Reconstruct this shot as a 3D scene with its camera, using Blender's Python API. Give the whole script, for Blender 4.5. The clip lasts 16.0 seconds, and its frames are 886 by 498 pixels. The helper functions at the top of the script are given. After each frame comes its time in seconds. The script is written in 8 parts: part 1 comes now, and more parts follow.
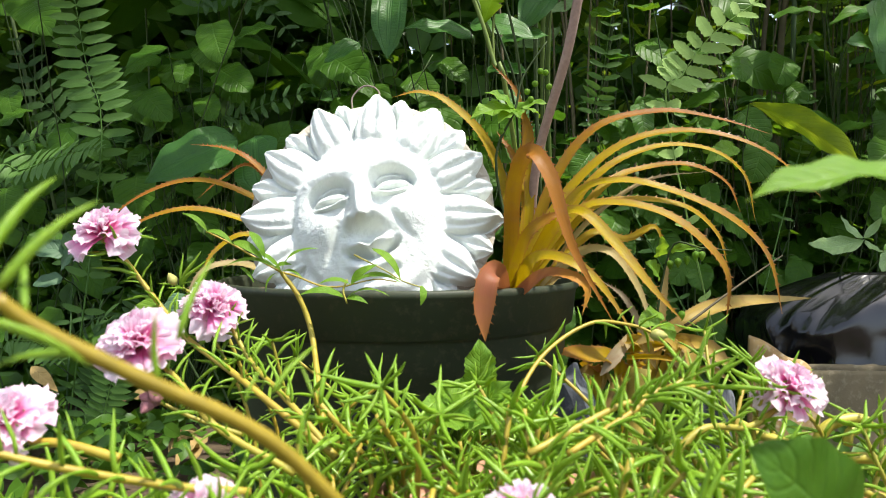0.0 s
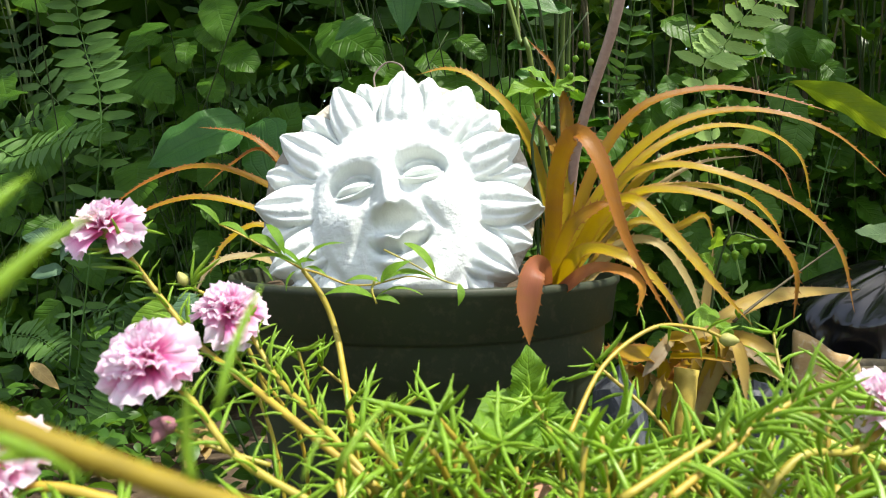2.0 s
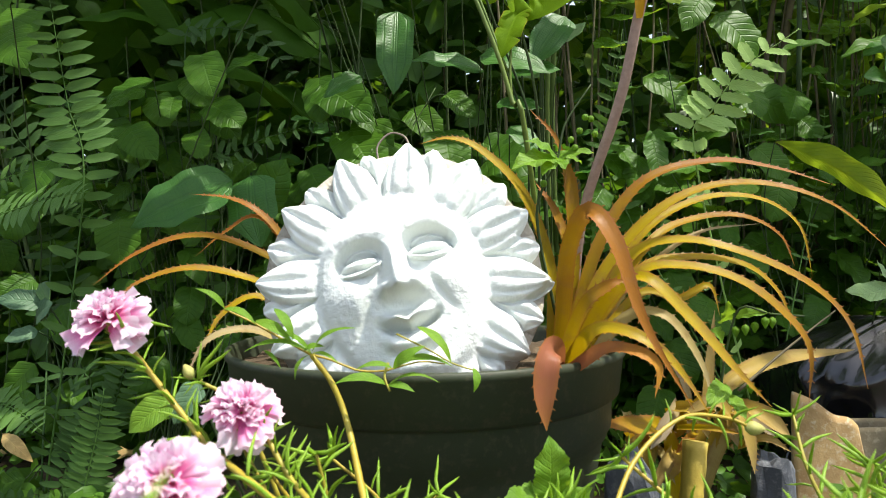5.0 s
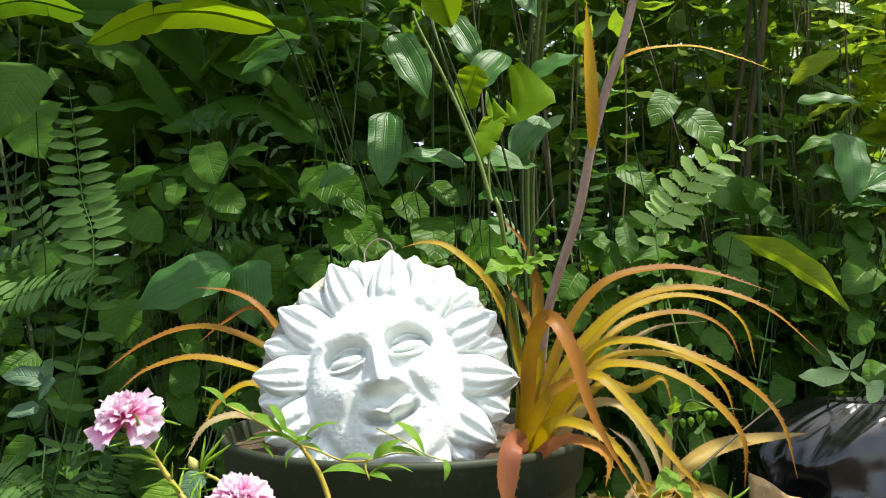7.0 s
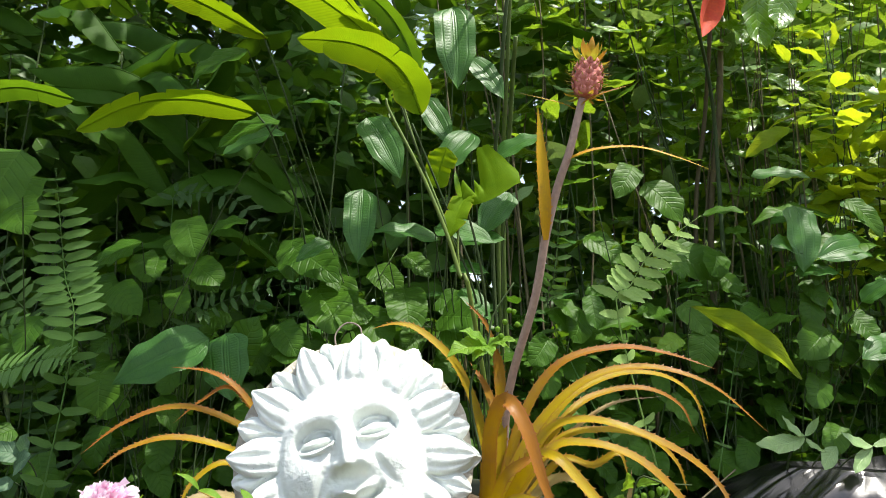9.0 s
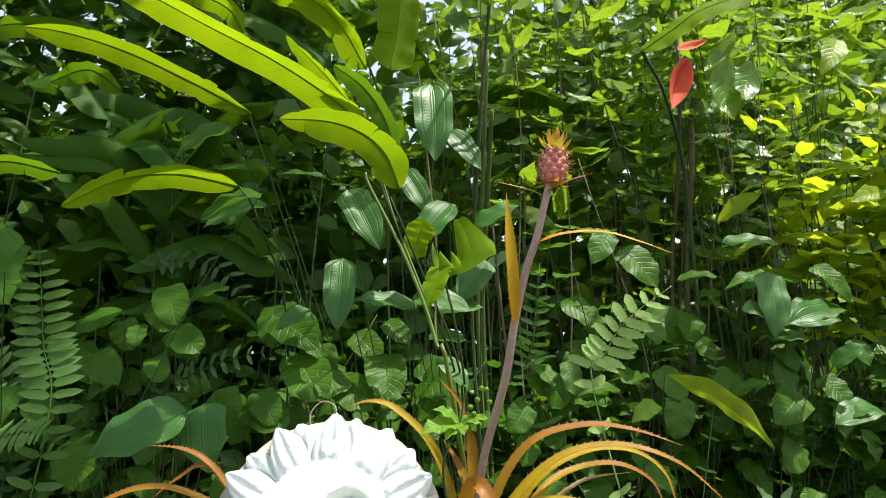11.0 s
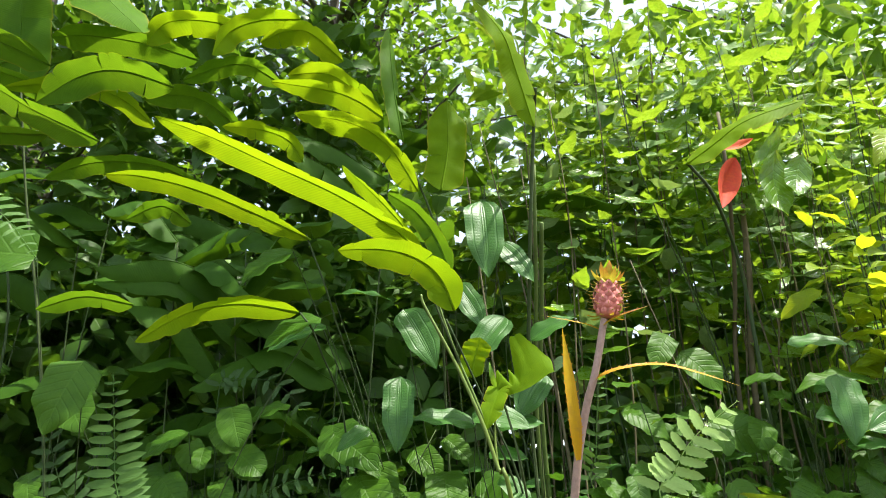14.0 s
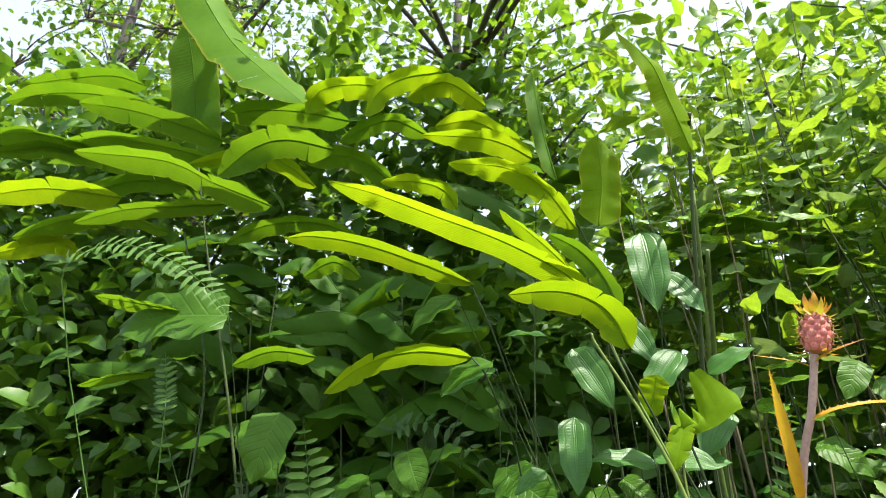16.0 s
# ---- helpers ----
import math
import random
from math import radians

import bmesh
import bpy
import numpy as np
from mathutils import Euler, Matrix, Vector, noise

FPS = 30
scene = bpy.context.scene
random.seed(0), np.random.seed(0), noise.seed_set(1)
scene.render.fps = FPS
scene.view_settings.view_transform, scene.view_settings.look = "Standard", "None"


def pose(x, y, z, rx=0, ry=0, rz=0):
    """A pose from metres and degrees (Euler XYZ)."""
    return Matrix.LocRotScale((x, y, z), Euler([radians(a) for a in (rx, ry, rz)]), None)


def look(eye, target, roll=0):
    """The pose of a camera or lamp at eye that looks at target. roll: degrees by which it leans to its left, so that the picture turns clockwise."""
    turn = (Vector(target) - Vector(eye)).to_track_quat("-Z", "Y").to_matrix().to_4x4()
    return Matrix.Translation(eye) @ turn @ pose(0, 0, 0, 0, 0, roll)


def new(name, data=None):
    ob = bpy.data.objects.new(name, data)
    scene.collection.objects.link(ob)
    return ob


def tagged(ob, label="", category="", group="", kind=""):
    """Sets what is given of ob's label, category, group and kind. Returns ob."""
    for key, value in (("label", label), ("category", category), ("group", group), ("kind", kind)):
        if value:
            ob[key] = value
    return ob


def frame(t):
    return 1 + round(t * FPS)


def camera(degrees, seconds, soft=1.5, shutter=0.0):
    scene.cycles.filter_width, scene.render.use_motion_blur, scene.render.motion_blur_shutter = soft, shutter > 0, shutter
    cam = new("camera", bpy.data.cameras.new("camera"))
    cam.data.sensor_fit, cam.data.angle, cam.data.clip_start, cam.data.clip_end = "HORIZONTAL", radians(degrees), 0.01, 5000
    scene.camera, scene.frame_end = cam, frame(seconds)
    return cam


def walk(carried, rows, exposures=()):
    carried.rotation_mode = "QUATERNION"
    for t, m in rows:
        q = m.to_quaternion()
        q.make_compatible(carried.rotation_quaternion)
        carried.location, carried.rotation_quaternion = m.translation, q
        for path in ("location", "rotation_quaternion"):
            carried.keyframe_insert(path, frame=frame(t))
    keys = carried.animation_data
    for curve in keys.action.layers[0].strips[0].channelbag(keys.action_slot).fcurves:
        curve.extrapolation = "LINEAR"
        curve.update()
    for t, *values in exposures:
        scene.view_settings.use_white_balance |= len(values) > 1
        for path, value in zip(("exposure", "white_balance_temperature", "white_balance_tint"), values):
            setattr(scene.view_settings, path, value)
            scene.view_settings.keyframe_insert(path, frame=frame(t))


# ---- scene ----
cam = camera(66.7, 16.0, soft=0.6)
cam.data.dof.use_dof = True
cam.data.dof.focus_distance, cam.data.dof.aperture_fstop = 1.15, 10.5
PATH = [
    (0, look((0.0068, 0.1037, 0.4623), (-0.0093, 1.8028, 0.4308), 0)),
    (0.5, look((0.0017, 0.1275, 0.4606), (-0.0127, 1.8266, 0.4164), 0)),
    (1, look((-0.0068, 0.153, 0.4614), (-0.0026, 1.8521, 0.4036), 0)),
    (1.5, look((-0.0153, 0.1708, 0.4682), (0.0017, 1.87, 0.4028), 0.2)),
    (2, look((-0.0323, 0.1793, 0.4716), (-0.051, 1.8776, 0.3977), -0.2)),
    (2.5, look((-0.0646, 0.1938, 0.4716), (-0.1054, 1.8904, 0.3841), 0.2)),
    (3, look((-0.0824, 0.2014, 0.4708), (-0.0842, 1.8989, 0.3773), 0.5)),
    (3.5, look((-0.0867, 0.21, 0.475), (-0.0416, 1.9057, 0.3637), 0.8)),
    (4, look((-0.0859, 0.2082, 0.4886), (-0.0314, 1.9048, 0.3952), 0)),
    (4.5, look((-0.079, 0.2057, 0.498), (-0.0187, 1.9048, 0.464), -0.2)),
    (5, look((-0.0739, 0.198, 0.5167), (-0.0195, 1.8972, 0.5346), -0.5)),
    (5.2, look((-0.0723, 0.1938, 0.5226), (-0.0178, 1.893, 0.5609), -0.3)),
    (7.5, look((-0.0561, 0.0697, 0.5728), (0.0238, 1.7552, 0.7785), -0.1)),
    (8, look((-0.0527, 0.0552, 0.5813), (0.0433, 1.7348, 0.8286), -0.4)),
    (8.5, look((-0.0476, 0.0425, 0.5906), (0.0654, 1.7153, 0.8686), -0.4)),
    (9, look((-0.0382, 0.0255, 0.6017), (0.079, 1.6949, 0.9009), -0.5)),
    (11.5, look((-0.017, -0.0229, 0.6518), (0.1368, 1.6082, 1.1058), -1)),
    (12, look((-0.0127, -0.0289, 0.6637), (0.1309, 1.5938, 1.15), -1.5)),
    (12.5, look((-0.0093, -0.0348, 0.6714), (0.1139, 1.5776, 1.195), -1.5)),
    (13, look((-0.011, -0.0416, 0.6824), (0.0824, 1.5623, 1.2375), -1.7)),
    (13.5, look((-0.017, -0.0493, 0.6935), (0.0391, 1.5462, 1.28), -1.8)),
    (14, look((-0.028, -0.0646, 0.7105), (-0.0068, 1.5164, 1.3344), -1.7)),
    (14.5, look((-0.0348, -0.0842, 0.7139), (-0.0501, 1.479, 1.3828), -1.6)),
    (15, look((-0.0493, -0.0944, 0.7215), (-0.1216, 1.4492, 1.4313), -1.9)),
    (15.5, look((-0.079, -0.0935, 0.7266), (-0.2474, 1.439, 1.444), -2)),
    (16, look((-0.1114, -0.0986, 0.73), (-0.4029, 1.4212, 1.4347), -1.3)),
]
EXPOSURES = [(0.0, 0.74), (5.0, 0.74), (8.0, 0.68), (9.0, 0.78), (11.5, 0.80), (12.5, 0.88), (14.5, 1.30), (16.0, 1.34)]
walk(cam, PATH, EXPOSURES)

# ---- world, sun ----
SUN_ELEVATION, SUN_AZIMUTH = 67.0, 114.0   # degrees; azimuth clockwise from +y (ahead)
world = bpy.data.worlds.new("sky")
scene.world = world
world.use_nodes = True
wn = world.node_tree.nodes
sky = wn.new("ShaderNodeTexSky")
sky.sky_type = 'NISHITA'
sky.sun_disc = False
sky.sun_elevation = radians(SUN_ELEVATION)
sky.sun_rotation = radians(SUN_AZIMUTH)
sky.air_density, sky.dust_density, sky.ozone_density = 1.0, 2.0, 1.5
haze = wn.new("ShaderNodeHueSaturation")     # humid, nearly white sky
haze.inputs["Saturation"].default_value = 0.6
world.node_tree.links.new(sky.outputs[0], haze.inputs["Color"])
world.node_tree.links.new(haze.outputs[0], wn["Background"].inputs[0])
wn["Background"].inputs[1].default_value = 0.21
sun_data = bpy.data.lights.new("sun", 'SUN')
sun_data.energy, sun_data.angle, sun_data.color = 5.0, radians(0.53), (1.0, 0.95, 0.86)
sun = new("sun", sun_data)
ce, se = math.cos(radians(SUN_ELEVATION)), math.sin(radians(SUN_ELEVATION))
SUN_DIR = Vector((math.sin(radians(SUN_AZIMUTH)) * ce, math.cos(radians(SUN_AZIMUTH)) * ce, se))
sun.matrix_world = look(SUN_DIR * 20, (0, 0, 0))


# ---- materials ----
class Nodes:
    """Small helper round a material's node tree."""
    def __init__(self, name):
        self.mat = bpy.data.materials.new(name)
        self.mat.use_nodes = True
        self.t = self.mat.node_tree
        self.bsdf = self.t.nodes["Principled BSDF"]
        self.out = self.t.nodes["Material Output"]

    def n(self, kind, **kw):
        node = self.t.nodes.new("ShaderNode" + kind)
        for k, v in kw.items():
            if k == "op":
                node.operation = v
            elif k == "blend":
                node.blend_type = v
            elif k == "typ":
                node.data_type = v
        return node

    def set(self, socket, v):
        if isinstance(v, (int, float)):
            socket.default_value = v
        elif isinstance(v, tuple):
            socket.default_value = (*v, 1.0) if len(v) == 3 and len(socket.default_value) == 4 else v
        else:
            self.t.links.new(v, socket)

    def math(self, op, a, b=0.0, c=0.0):
        m = self.n("Math", op=op)
        self.set(m.inputs[0], a), self.set(m.inputs[1], b), self.set(m.inputs[2], c)
        return m.outputs[0]

    def mix(self, f, a, b, blend='MIX'):
        m = self.n("Mix", typ='RGBA', blend=blend)
        self.set(m.inputs[0], f), self.set(m.inputs[6], a), self.set(m.inputs[7], b)
        return m.outputs[2]

    def noise(self, scale, detail=3.0, rough=0.55, coord="Object", dist=0.0):
        tc = self.n("TexCoord")
        no = self.n("TexNoise")
        self.set(no.inputs["Vector"], tc.outputs[coord])
        self.set(no.inputs["Scale"], scale), self.set(no.inputs["Detail"], detail)
        self.set(no.inputs["Roughness"], rough), self.set(no.inputs["Distortion"], dist)
        return no.outputs[0]

    def ramp(self, v, lo, hi, a=0.0, b=1.0):
        m = self.n("MapRange")
        self.set(m.inputs[0], v)
        for i, x in enumerate((lo, hi, a, b)):
            self.set(m.inputs[i + 1], x)
        return m.outputs[0]

    def bump(self, h, strength=0.3, dist=0.002):
        b = self.n("Bump")
        self.set(b.inputs["Height"], h), self.set(b.inputs["Strength"], strength), self.set(b.inputs["Distance"], dist)
        return b.outputs[0]

    def done(self, col, rough=0.6, normal=None, spec=0.5, metal=0.0):
        self.set(self.bsdf.inputs["Base Color"], col), self.set(self.bsdf.inputs["Roughness"], rough)
        self.bsdf.inputs["Specular IOR Level"].default_value = spec
        self.bsdf.inputs["Metallic"].default_value = metal
        if normal is not None:
            self.set(self.bsdf.inputs["Normal"], normal)
        return self.mat


def leaf_material(name, dark, light, through_col, veins="pinnate", nveins=9, rough=0.4, trans=0.4, rib=0.35,
                  spread=0.5, spec=0.25, bump=0.35, blotch=0.4, island=False, margin=0.0):
    """A leaf: two greens mixed by noise and by plant, veins along the mesh's own uv, light passing through."""
    k = Nodes(name)
    uv = k.n("UVMap")
    sep = k.n("SeparateXYZ")
    k.set(sep.inputs[0], uv.outputs[0])
    u = k.math('ABSOLUTE', k.math('SUBTRACT', sep.outputs[0], 0.5))
    v = sep.outputs[1]
    if veins == "pinnate":      # side veins that run forward to the margin
        phase = k.math('MULTIPLY', k.math('SUBTRACT', v, k.math('MULTIPLY', u, 0.45)), nveins * 2 * math.pi)
        line = k.math('POWER', k.ramp(k.math('SINE', phase), -1, 1), 10.0)
    elif veins == "parallel":   # fine ribs straight out to the margin
        phase = k.math('MULTIPLY', k.math('SUBTRACT', v, k.math('MULTIPLY', u, 0.12)), nveins * 2 * math.pi)
        line = k.math('POWER', k.ramp(k.math('SINE', phase), -1, 1), 2.0)
    elif veins == "long":       # curved long veins with cross rungs between
        a = k.math('POWER', k.ramp(k.math('SINE', k.math('MULTIPLY', u, 26.0)), -1, 1), 12.0)
        b = k.math('POWER', k.ramp(k.math('SINE', k.math('MULTIPLY', v, nveins * 2 * math.pi)), -1, 1), 6.0)
        line = k.math('MAXIMUM', a, k.math('MULTIPLY', b, 0.22))
    else:
        line = k.math('MULTIPLY', v, 0.0)
    mid = k.ramp(u, 0.0, 0.035, 1.0, 0.0)
    info = k.n("NewGeometry") if island else k.n("ObjectInfo")
    rnd = info.outputs["Random Per Island"] if island else info.outputs["Random"]
    no = k.noise(9.0, 3.0)
    fine = k.noise(60.0, 3.0)
    f = k.math('ADD', k.math('MULTIPLY', rnd, spread), k.math('MULTIPLY', k.ramp(no, 0.3, 0.7), 1.0 - spread))
    col = k.mix(f, dark, light)
    col = k.mix(k.math('MULTIPLY', k.ramp(fine, 0.35, 0.7), 0.25), col, tuple(c * 1.5 for c in light))
    vein_col = tuple(min(1.0, c * 1.45 + 0.01) for c in light)
    col = k.mix(k.math('MULTIPLY', line, rib * 0.6), col, vein_col)
    col = k.mix(k.math('MULTIPLY', mid, rib + 0.15), col, vein_col)
    spots = k.ramp(k.noise(22.0, 4.0, 0.7), 0.66, 0.74)
    col = k.mix(k.math('MULTIPLY', spots, blotch), col, (0.13, 0.10, 0.03))
    if margin:                  # a yellowed rim, broken by noise
        rim = k.math('MULTIPLY', k.ramp(k.math('ADD', u, k.math('MULTIPLY', no, 0.05)), 0.485, 0.53), margin)
        col = k.mix(rim, col, (0.42, 0.30, 0.03))
    h = k.math('ADD', k.math('MULTIPLY', line, -1.0), k.math('ADD', k.math('MULTIPLY', mid, -1.0), k.math('MULTIPLY', fine, 0.5)))
    nor = k.bump(h, bump, 0.003)
    k.done(col, k.math('ADD', rough - 0.08, k.math('MULTIPLY', no, 0.16)), nor, spec)
    tr = k.n("BsdfTranslucent")
    tcol = k.mix(k.math('MULTIPLY', k.math('MAXIMUM', line, k.math('MULTIPLY', mid, 0.35)), 0.45), k.mix(rnd, through_col, tuple(c * 0.7 for c in through_col)), tuple(c * 0.45 for c in through_col))
    thick = k.ramp(k.noise(5.5, 3.0, 0.6), 0.38, 0.66)
    tcol = k.mix(k.math('MULTIPLY', thick, 0.55), tcol, tuple(c * f for c, f in zip(through_col, (0.42, 0.60, 0.6))))
    k.set(tr.inputs[0], tcol), k.set(tr.inputs[1], nor)
    ms = k.n("MixShader")
    ms.inputs[0].default_value = trans
    k.t.links.new(k.bsdf.outputs[0], ms.inputs[1])
    k.t.links.new(tr.outputs[0], ms.inputs[2])
    k.t.links.new(ms.outputs[0], k.out.inputs[0])
    return k.mat


def stem_material(name, a, b, rough=0.6, scale=40.0, bump=0.4):
    k = Nodes(name)
    no = k.noise(scale, 4.0, 0.6)
    big = k.noise(6.0, 2.0)
    info = k.n("ObjectInfo")
    col = k.mix(k.ramp(k.math('ADD', k.math('MULTIPLY', big, 0.7), k.math('MULTIPLY', info.outputs["Random"], 0.5)), 0.3, 0.9), a, b)
    col = k.mix(k.math('MULTIPLY', k.ramp(no, 0.4, 0.7), 0.5), col, tuple(c * 0.55 for c in a))
    return k.done(col, rough, k.bump(no, bump, 0.002))


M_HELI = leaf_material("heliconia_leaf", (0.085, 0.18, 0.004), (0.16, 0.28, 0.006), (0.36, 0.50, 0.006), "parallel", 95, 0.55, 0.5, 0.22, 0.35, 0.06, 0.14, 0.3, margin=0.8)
# heliconia_leaf in two darker copies: shade among the blades put into the colour
M_HELI_DIM = leaf_material("dim_heliconia_leaf", (0.022, 0.07, 0.006), (0.045, 0.11, 0.009), (0.12, 0.24, 0.008), "parallel", 110, 0.5, 0.35, 0.10, 0.4, 0.08, 0.10, 0.2)
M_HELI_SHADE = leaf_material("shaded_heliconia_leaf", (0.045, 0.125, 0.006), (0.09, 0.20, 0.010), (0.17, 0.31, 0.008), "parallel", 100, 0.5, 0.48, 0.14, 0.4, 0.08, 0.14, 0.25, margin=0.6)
M_BROAD = leaf_material("broad_leaf", (0.025, 0.077, 0.007), (0.058, 0.135, 0.011), (0.20, 0.37, 0.013), "pinnate", 8, 0.40, 0.33, 0.2, spec=0.14, bump=0.32)
M_QUILT = leaf_material("quilted_leaf", (0.026, 0.095, 0.014), (0.055, 0.15, 0.022), (0.17, 0.38, 0.02), "long", 26, 0.40, 0.3, 0.06, 0.5, 0.32, 0.3)
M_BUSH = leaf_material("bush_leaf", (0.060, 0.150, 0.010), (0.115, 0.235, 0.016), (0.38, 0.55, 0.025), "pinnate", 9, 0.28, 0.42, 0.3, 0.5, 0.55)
# bush_leaf in a brighter yellow copy: full sun put into the colour
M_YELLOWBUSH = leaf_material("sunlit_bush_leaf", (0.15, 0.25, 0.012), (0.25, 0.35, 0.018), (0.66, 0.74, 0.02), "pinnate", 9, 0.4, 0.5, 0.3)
M_PALEBUSH = leaf_material("pale_underside_leaf", (0.14, 0.26, 0.08), (0.25, 0.37, 0.14), (0.30, 0.42, 0.08), "pinnate", 9, 0.35, 0.3, 0.3, 0.5, 0.5)
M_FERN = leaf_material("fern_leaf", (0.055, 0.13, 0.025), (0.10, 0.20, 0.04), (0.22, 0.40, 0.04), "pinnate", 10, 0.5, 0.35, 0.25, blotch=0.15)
# fern_leaf brightened: sunlight on the toothed fern put into the colour
M_FERN_SUNLIT = leaf_material("sunlit_fern_leaf", (0.20, 0.33, 0.08), (0.29, 0.43, 0.12), (0.42, 0.62, 0.08), "pinnate", 10, 0.55, 0.35, 0.2, blotch=0.1)
# fern_leaf darkened: shade on rear and low fronds put into the colour
M_FERN_SHADED = leaf_material("shaded_fern_leaf", (0.024, 0.065, 0.014), (0.048, 0.105, 0.022), (0.10, 0.20, 0.02), "pinnate", 10, 0.5, 0.3, 0.25, blotch=0.15)
M_YLEAF = leaf_material("yellow_green_leaf", (0.09, 0.16, 0.012), (0.17, 0.25, 0.016), (0.42, 0.52, 0.02), "pinnate", 17, 0.38, 0.5, 0.3)
M_WEED = leaf_material("weed_leaf", (0.08, 0.20, 0.015), (0.16, 0.29, 0.025), (0.4, 0.6, 0.03), "pinnate", 9, 0.45, 0.42, 0.3, blotch=0.1)
M_NEEDLE = leaf_material("portulaca_leaf", (0.135, 0.28, 0.016), (0.26, 0.43, 0.035), (0.54, 0.68, 0.02), "none", 1, 0.32, 0.35, 0.15, spec=0.45, blotch=0.0)
M_NEEDLE_MASS = leaf_material("portulaca_leaf_mass", (0.135, 0.28, 0.016), (0.26, 0.43, 0.035), (0.54, 0.68, 0.02), "none", 1, 0.32, 0.35, 0.15, spec=0.45, blotch=0.0, island=True)
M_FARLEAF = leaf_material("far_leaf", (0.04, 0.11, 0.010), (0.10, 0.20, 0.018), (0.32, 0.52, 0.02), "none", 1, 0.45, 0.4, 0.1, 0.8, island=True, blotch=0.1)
# far_leaf darkened: thicket shade and crowns against the sky put into the colour
M_SHADELEAF = leaf_material("shaded_leaf_mass", (0.028, 0.078, 0.009), (0.066, 0.15, 0.016), (0.20, 0.38, 0.016), "none", 1, 0.42, 0.3, 0.1, 0.8, island=True, blotch=0.1)
M_BUSHMASS = leaf_material("bush_leaf_mass", (0.08, 0.17, 0.010), (0.15, 0.27, 0.016), (0.42, 0.58, 0.025), "pinnate", 8, 0.30, 0.43, 0.2, 0.7, spec=0.5, island=True, blotch=0.1)
M_GLAUCOUS = leaf_material("glaucous_leaf", (0.060, 0.125, 0.062), (0.105, 0.19, 0.10), (0.16, 0.30, 0.10), "pinnate", 7, 0.45, 0.3, 0.15, spec=0.3, blotch=0.1)
M_DRYLEAF = leaf_material("dry_leaf", (0.20, 0.13, 0.05), (0.42, 0.30, 0.11), (0.4, 0.26, 0.06), "pinnate", 7, 0.7, 0.2, 0.3)

M_STEM = stem_material("green_stem", (0.025, 0.052, 0.011), (0.05, 0.08, 0.016), 0.85)
M_PALESTEM = stem_material("pale_stem", (0.06, 0.11, 0.014), (0.10, 0.15, 0.02), 0.75)
M_STUMP = stem_material("yellow_stump", (0.50, 0.38, 0.03), (0.42, 0.31, 0.06), 0.7, 60.0, 0.6)
M_PETIOLE = stem_material("leaf_stalk", (0.07, 0.13, 0.010), (0.13, 0.18, 0.016), 0.6)
M_CANE = stem_material("brown_cane", (0.075, 0.060, 0.028), (0.14, 0.12, 0.055), 0.8)
M_BARK = stem_material("bark", (0.05, 0.045, 0.035), (0.12, 0.10, 0.08), 0.9, 25.0, 0.9)
# portulaca_stem darkened: the near stem's shaded side put into its colour
M_DIMSTEM = stem_material("shaded_portulaca_stem", (0.25, 0.18, 0.010), (0.21, 0.18, 0.014), 0.5, 90.0, 0.2)
M_PSTEM = stem_material("portulaca_stem", (0.36, 0.25, 0.02), (0.28, 0.27, 0.028), 0.5, 90.0, 0.2)
M_STALK = stem_material("fruit_stalk", (0.27, 0.175, 0.13), (0.36, 0.255, 0.205), 0.7, 120.0, 0.4)
M_BRACT = stem_material("red_bract", (0.48, 0.030, 0.003), (0.58, 0.13, 0.004), 0.75, 30.0, 0.1)


def strap_material(name, base, tip, through_col, rim=(0.32, 0.12, 0.03)):
    k = Nodes(name)
    uv = k.n("UVMap")
    sep = k.n("SeparateXYZ")
    k.set(sep.inputs[0], uv.outputs[0])
    info = k.n("ObjectInfo")
    no = k.noise(14.0, 4.0, 0.6)
    fibre = k.n("TexNoise")
    mp = k.n("Mapping")
    k.set(mp.inputs[0], uv.outputs[0])
    mp.inputs["Scale"].default_value = (40, 3, 1)
    k.set(fibre.inputs["Vector"], mp.outputs[0]), k.set(fibre.inputs["Scale"], 1.0), k.set(fibre.inputs["Detail"], 4.0)
    v = k.math('ADD', sep.outputs[1], k.math('MULTIPLY', k.math('SUBTRACT', no, 0.5), 0.8))
    v = k.math('ADD', v, k.math('MULTIPLY', k.math('SUBTRACT', info.outputs["Random"], 0.5), 0.9))
    col = k.mix(k.ramp(v, 0.25, 0.95), base, tip)
    edge = k.ramp(k.math('ABSOLUTE', k.math('SUBTRACT', sep.outputs[0], 0.5)), 0.36, 0.5)
    col = k.mix(k.math('MULTIPLY', edge, 0.7), col, rim)
    col = k.mix(k.math('MULTIPLY', k.ramp(fibre.outputs[0], 0.45, 0.7), 0.35), col, (0.17, 0.08, 0.015))
    col = k.mix(k.ramp(k.noise(45.0, 4.0, 0.65), 0.52, 0.72, 0.0, 0.6), col, (0.20, 0.10, 0.04))
    nor = k.bump(fibre.outputs[0], 0.35, 0.001)
    k.done(col, k.ramp(k.noise(30.0, 3.0), 0.3, 0.7, 0.30, 0.55), nor, 0.18)
    tr = k.n("BsdfTranslucent")
    k.set(tr.inputs[0], k.mix(k.ramp(v, 0.25, 0.95), through_col, tip)), k.set(tr.inputs[1], nor)
    ms = k.n("MixShader")
    ms.inputs[0].default_value = 0.3
    k.t.links.new(k.bsdf.outputs[0], ms.inputs[1]), k.t.links.new(tr.outputs[0], ms.inputs[2])
    k.t.links.new(ms.outputs[0], k.out.inputs[0])
    return k.mat


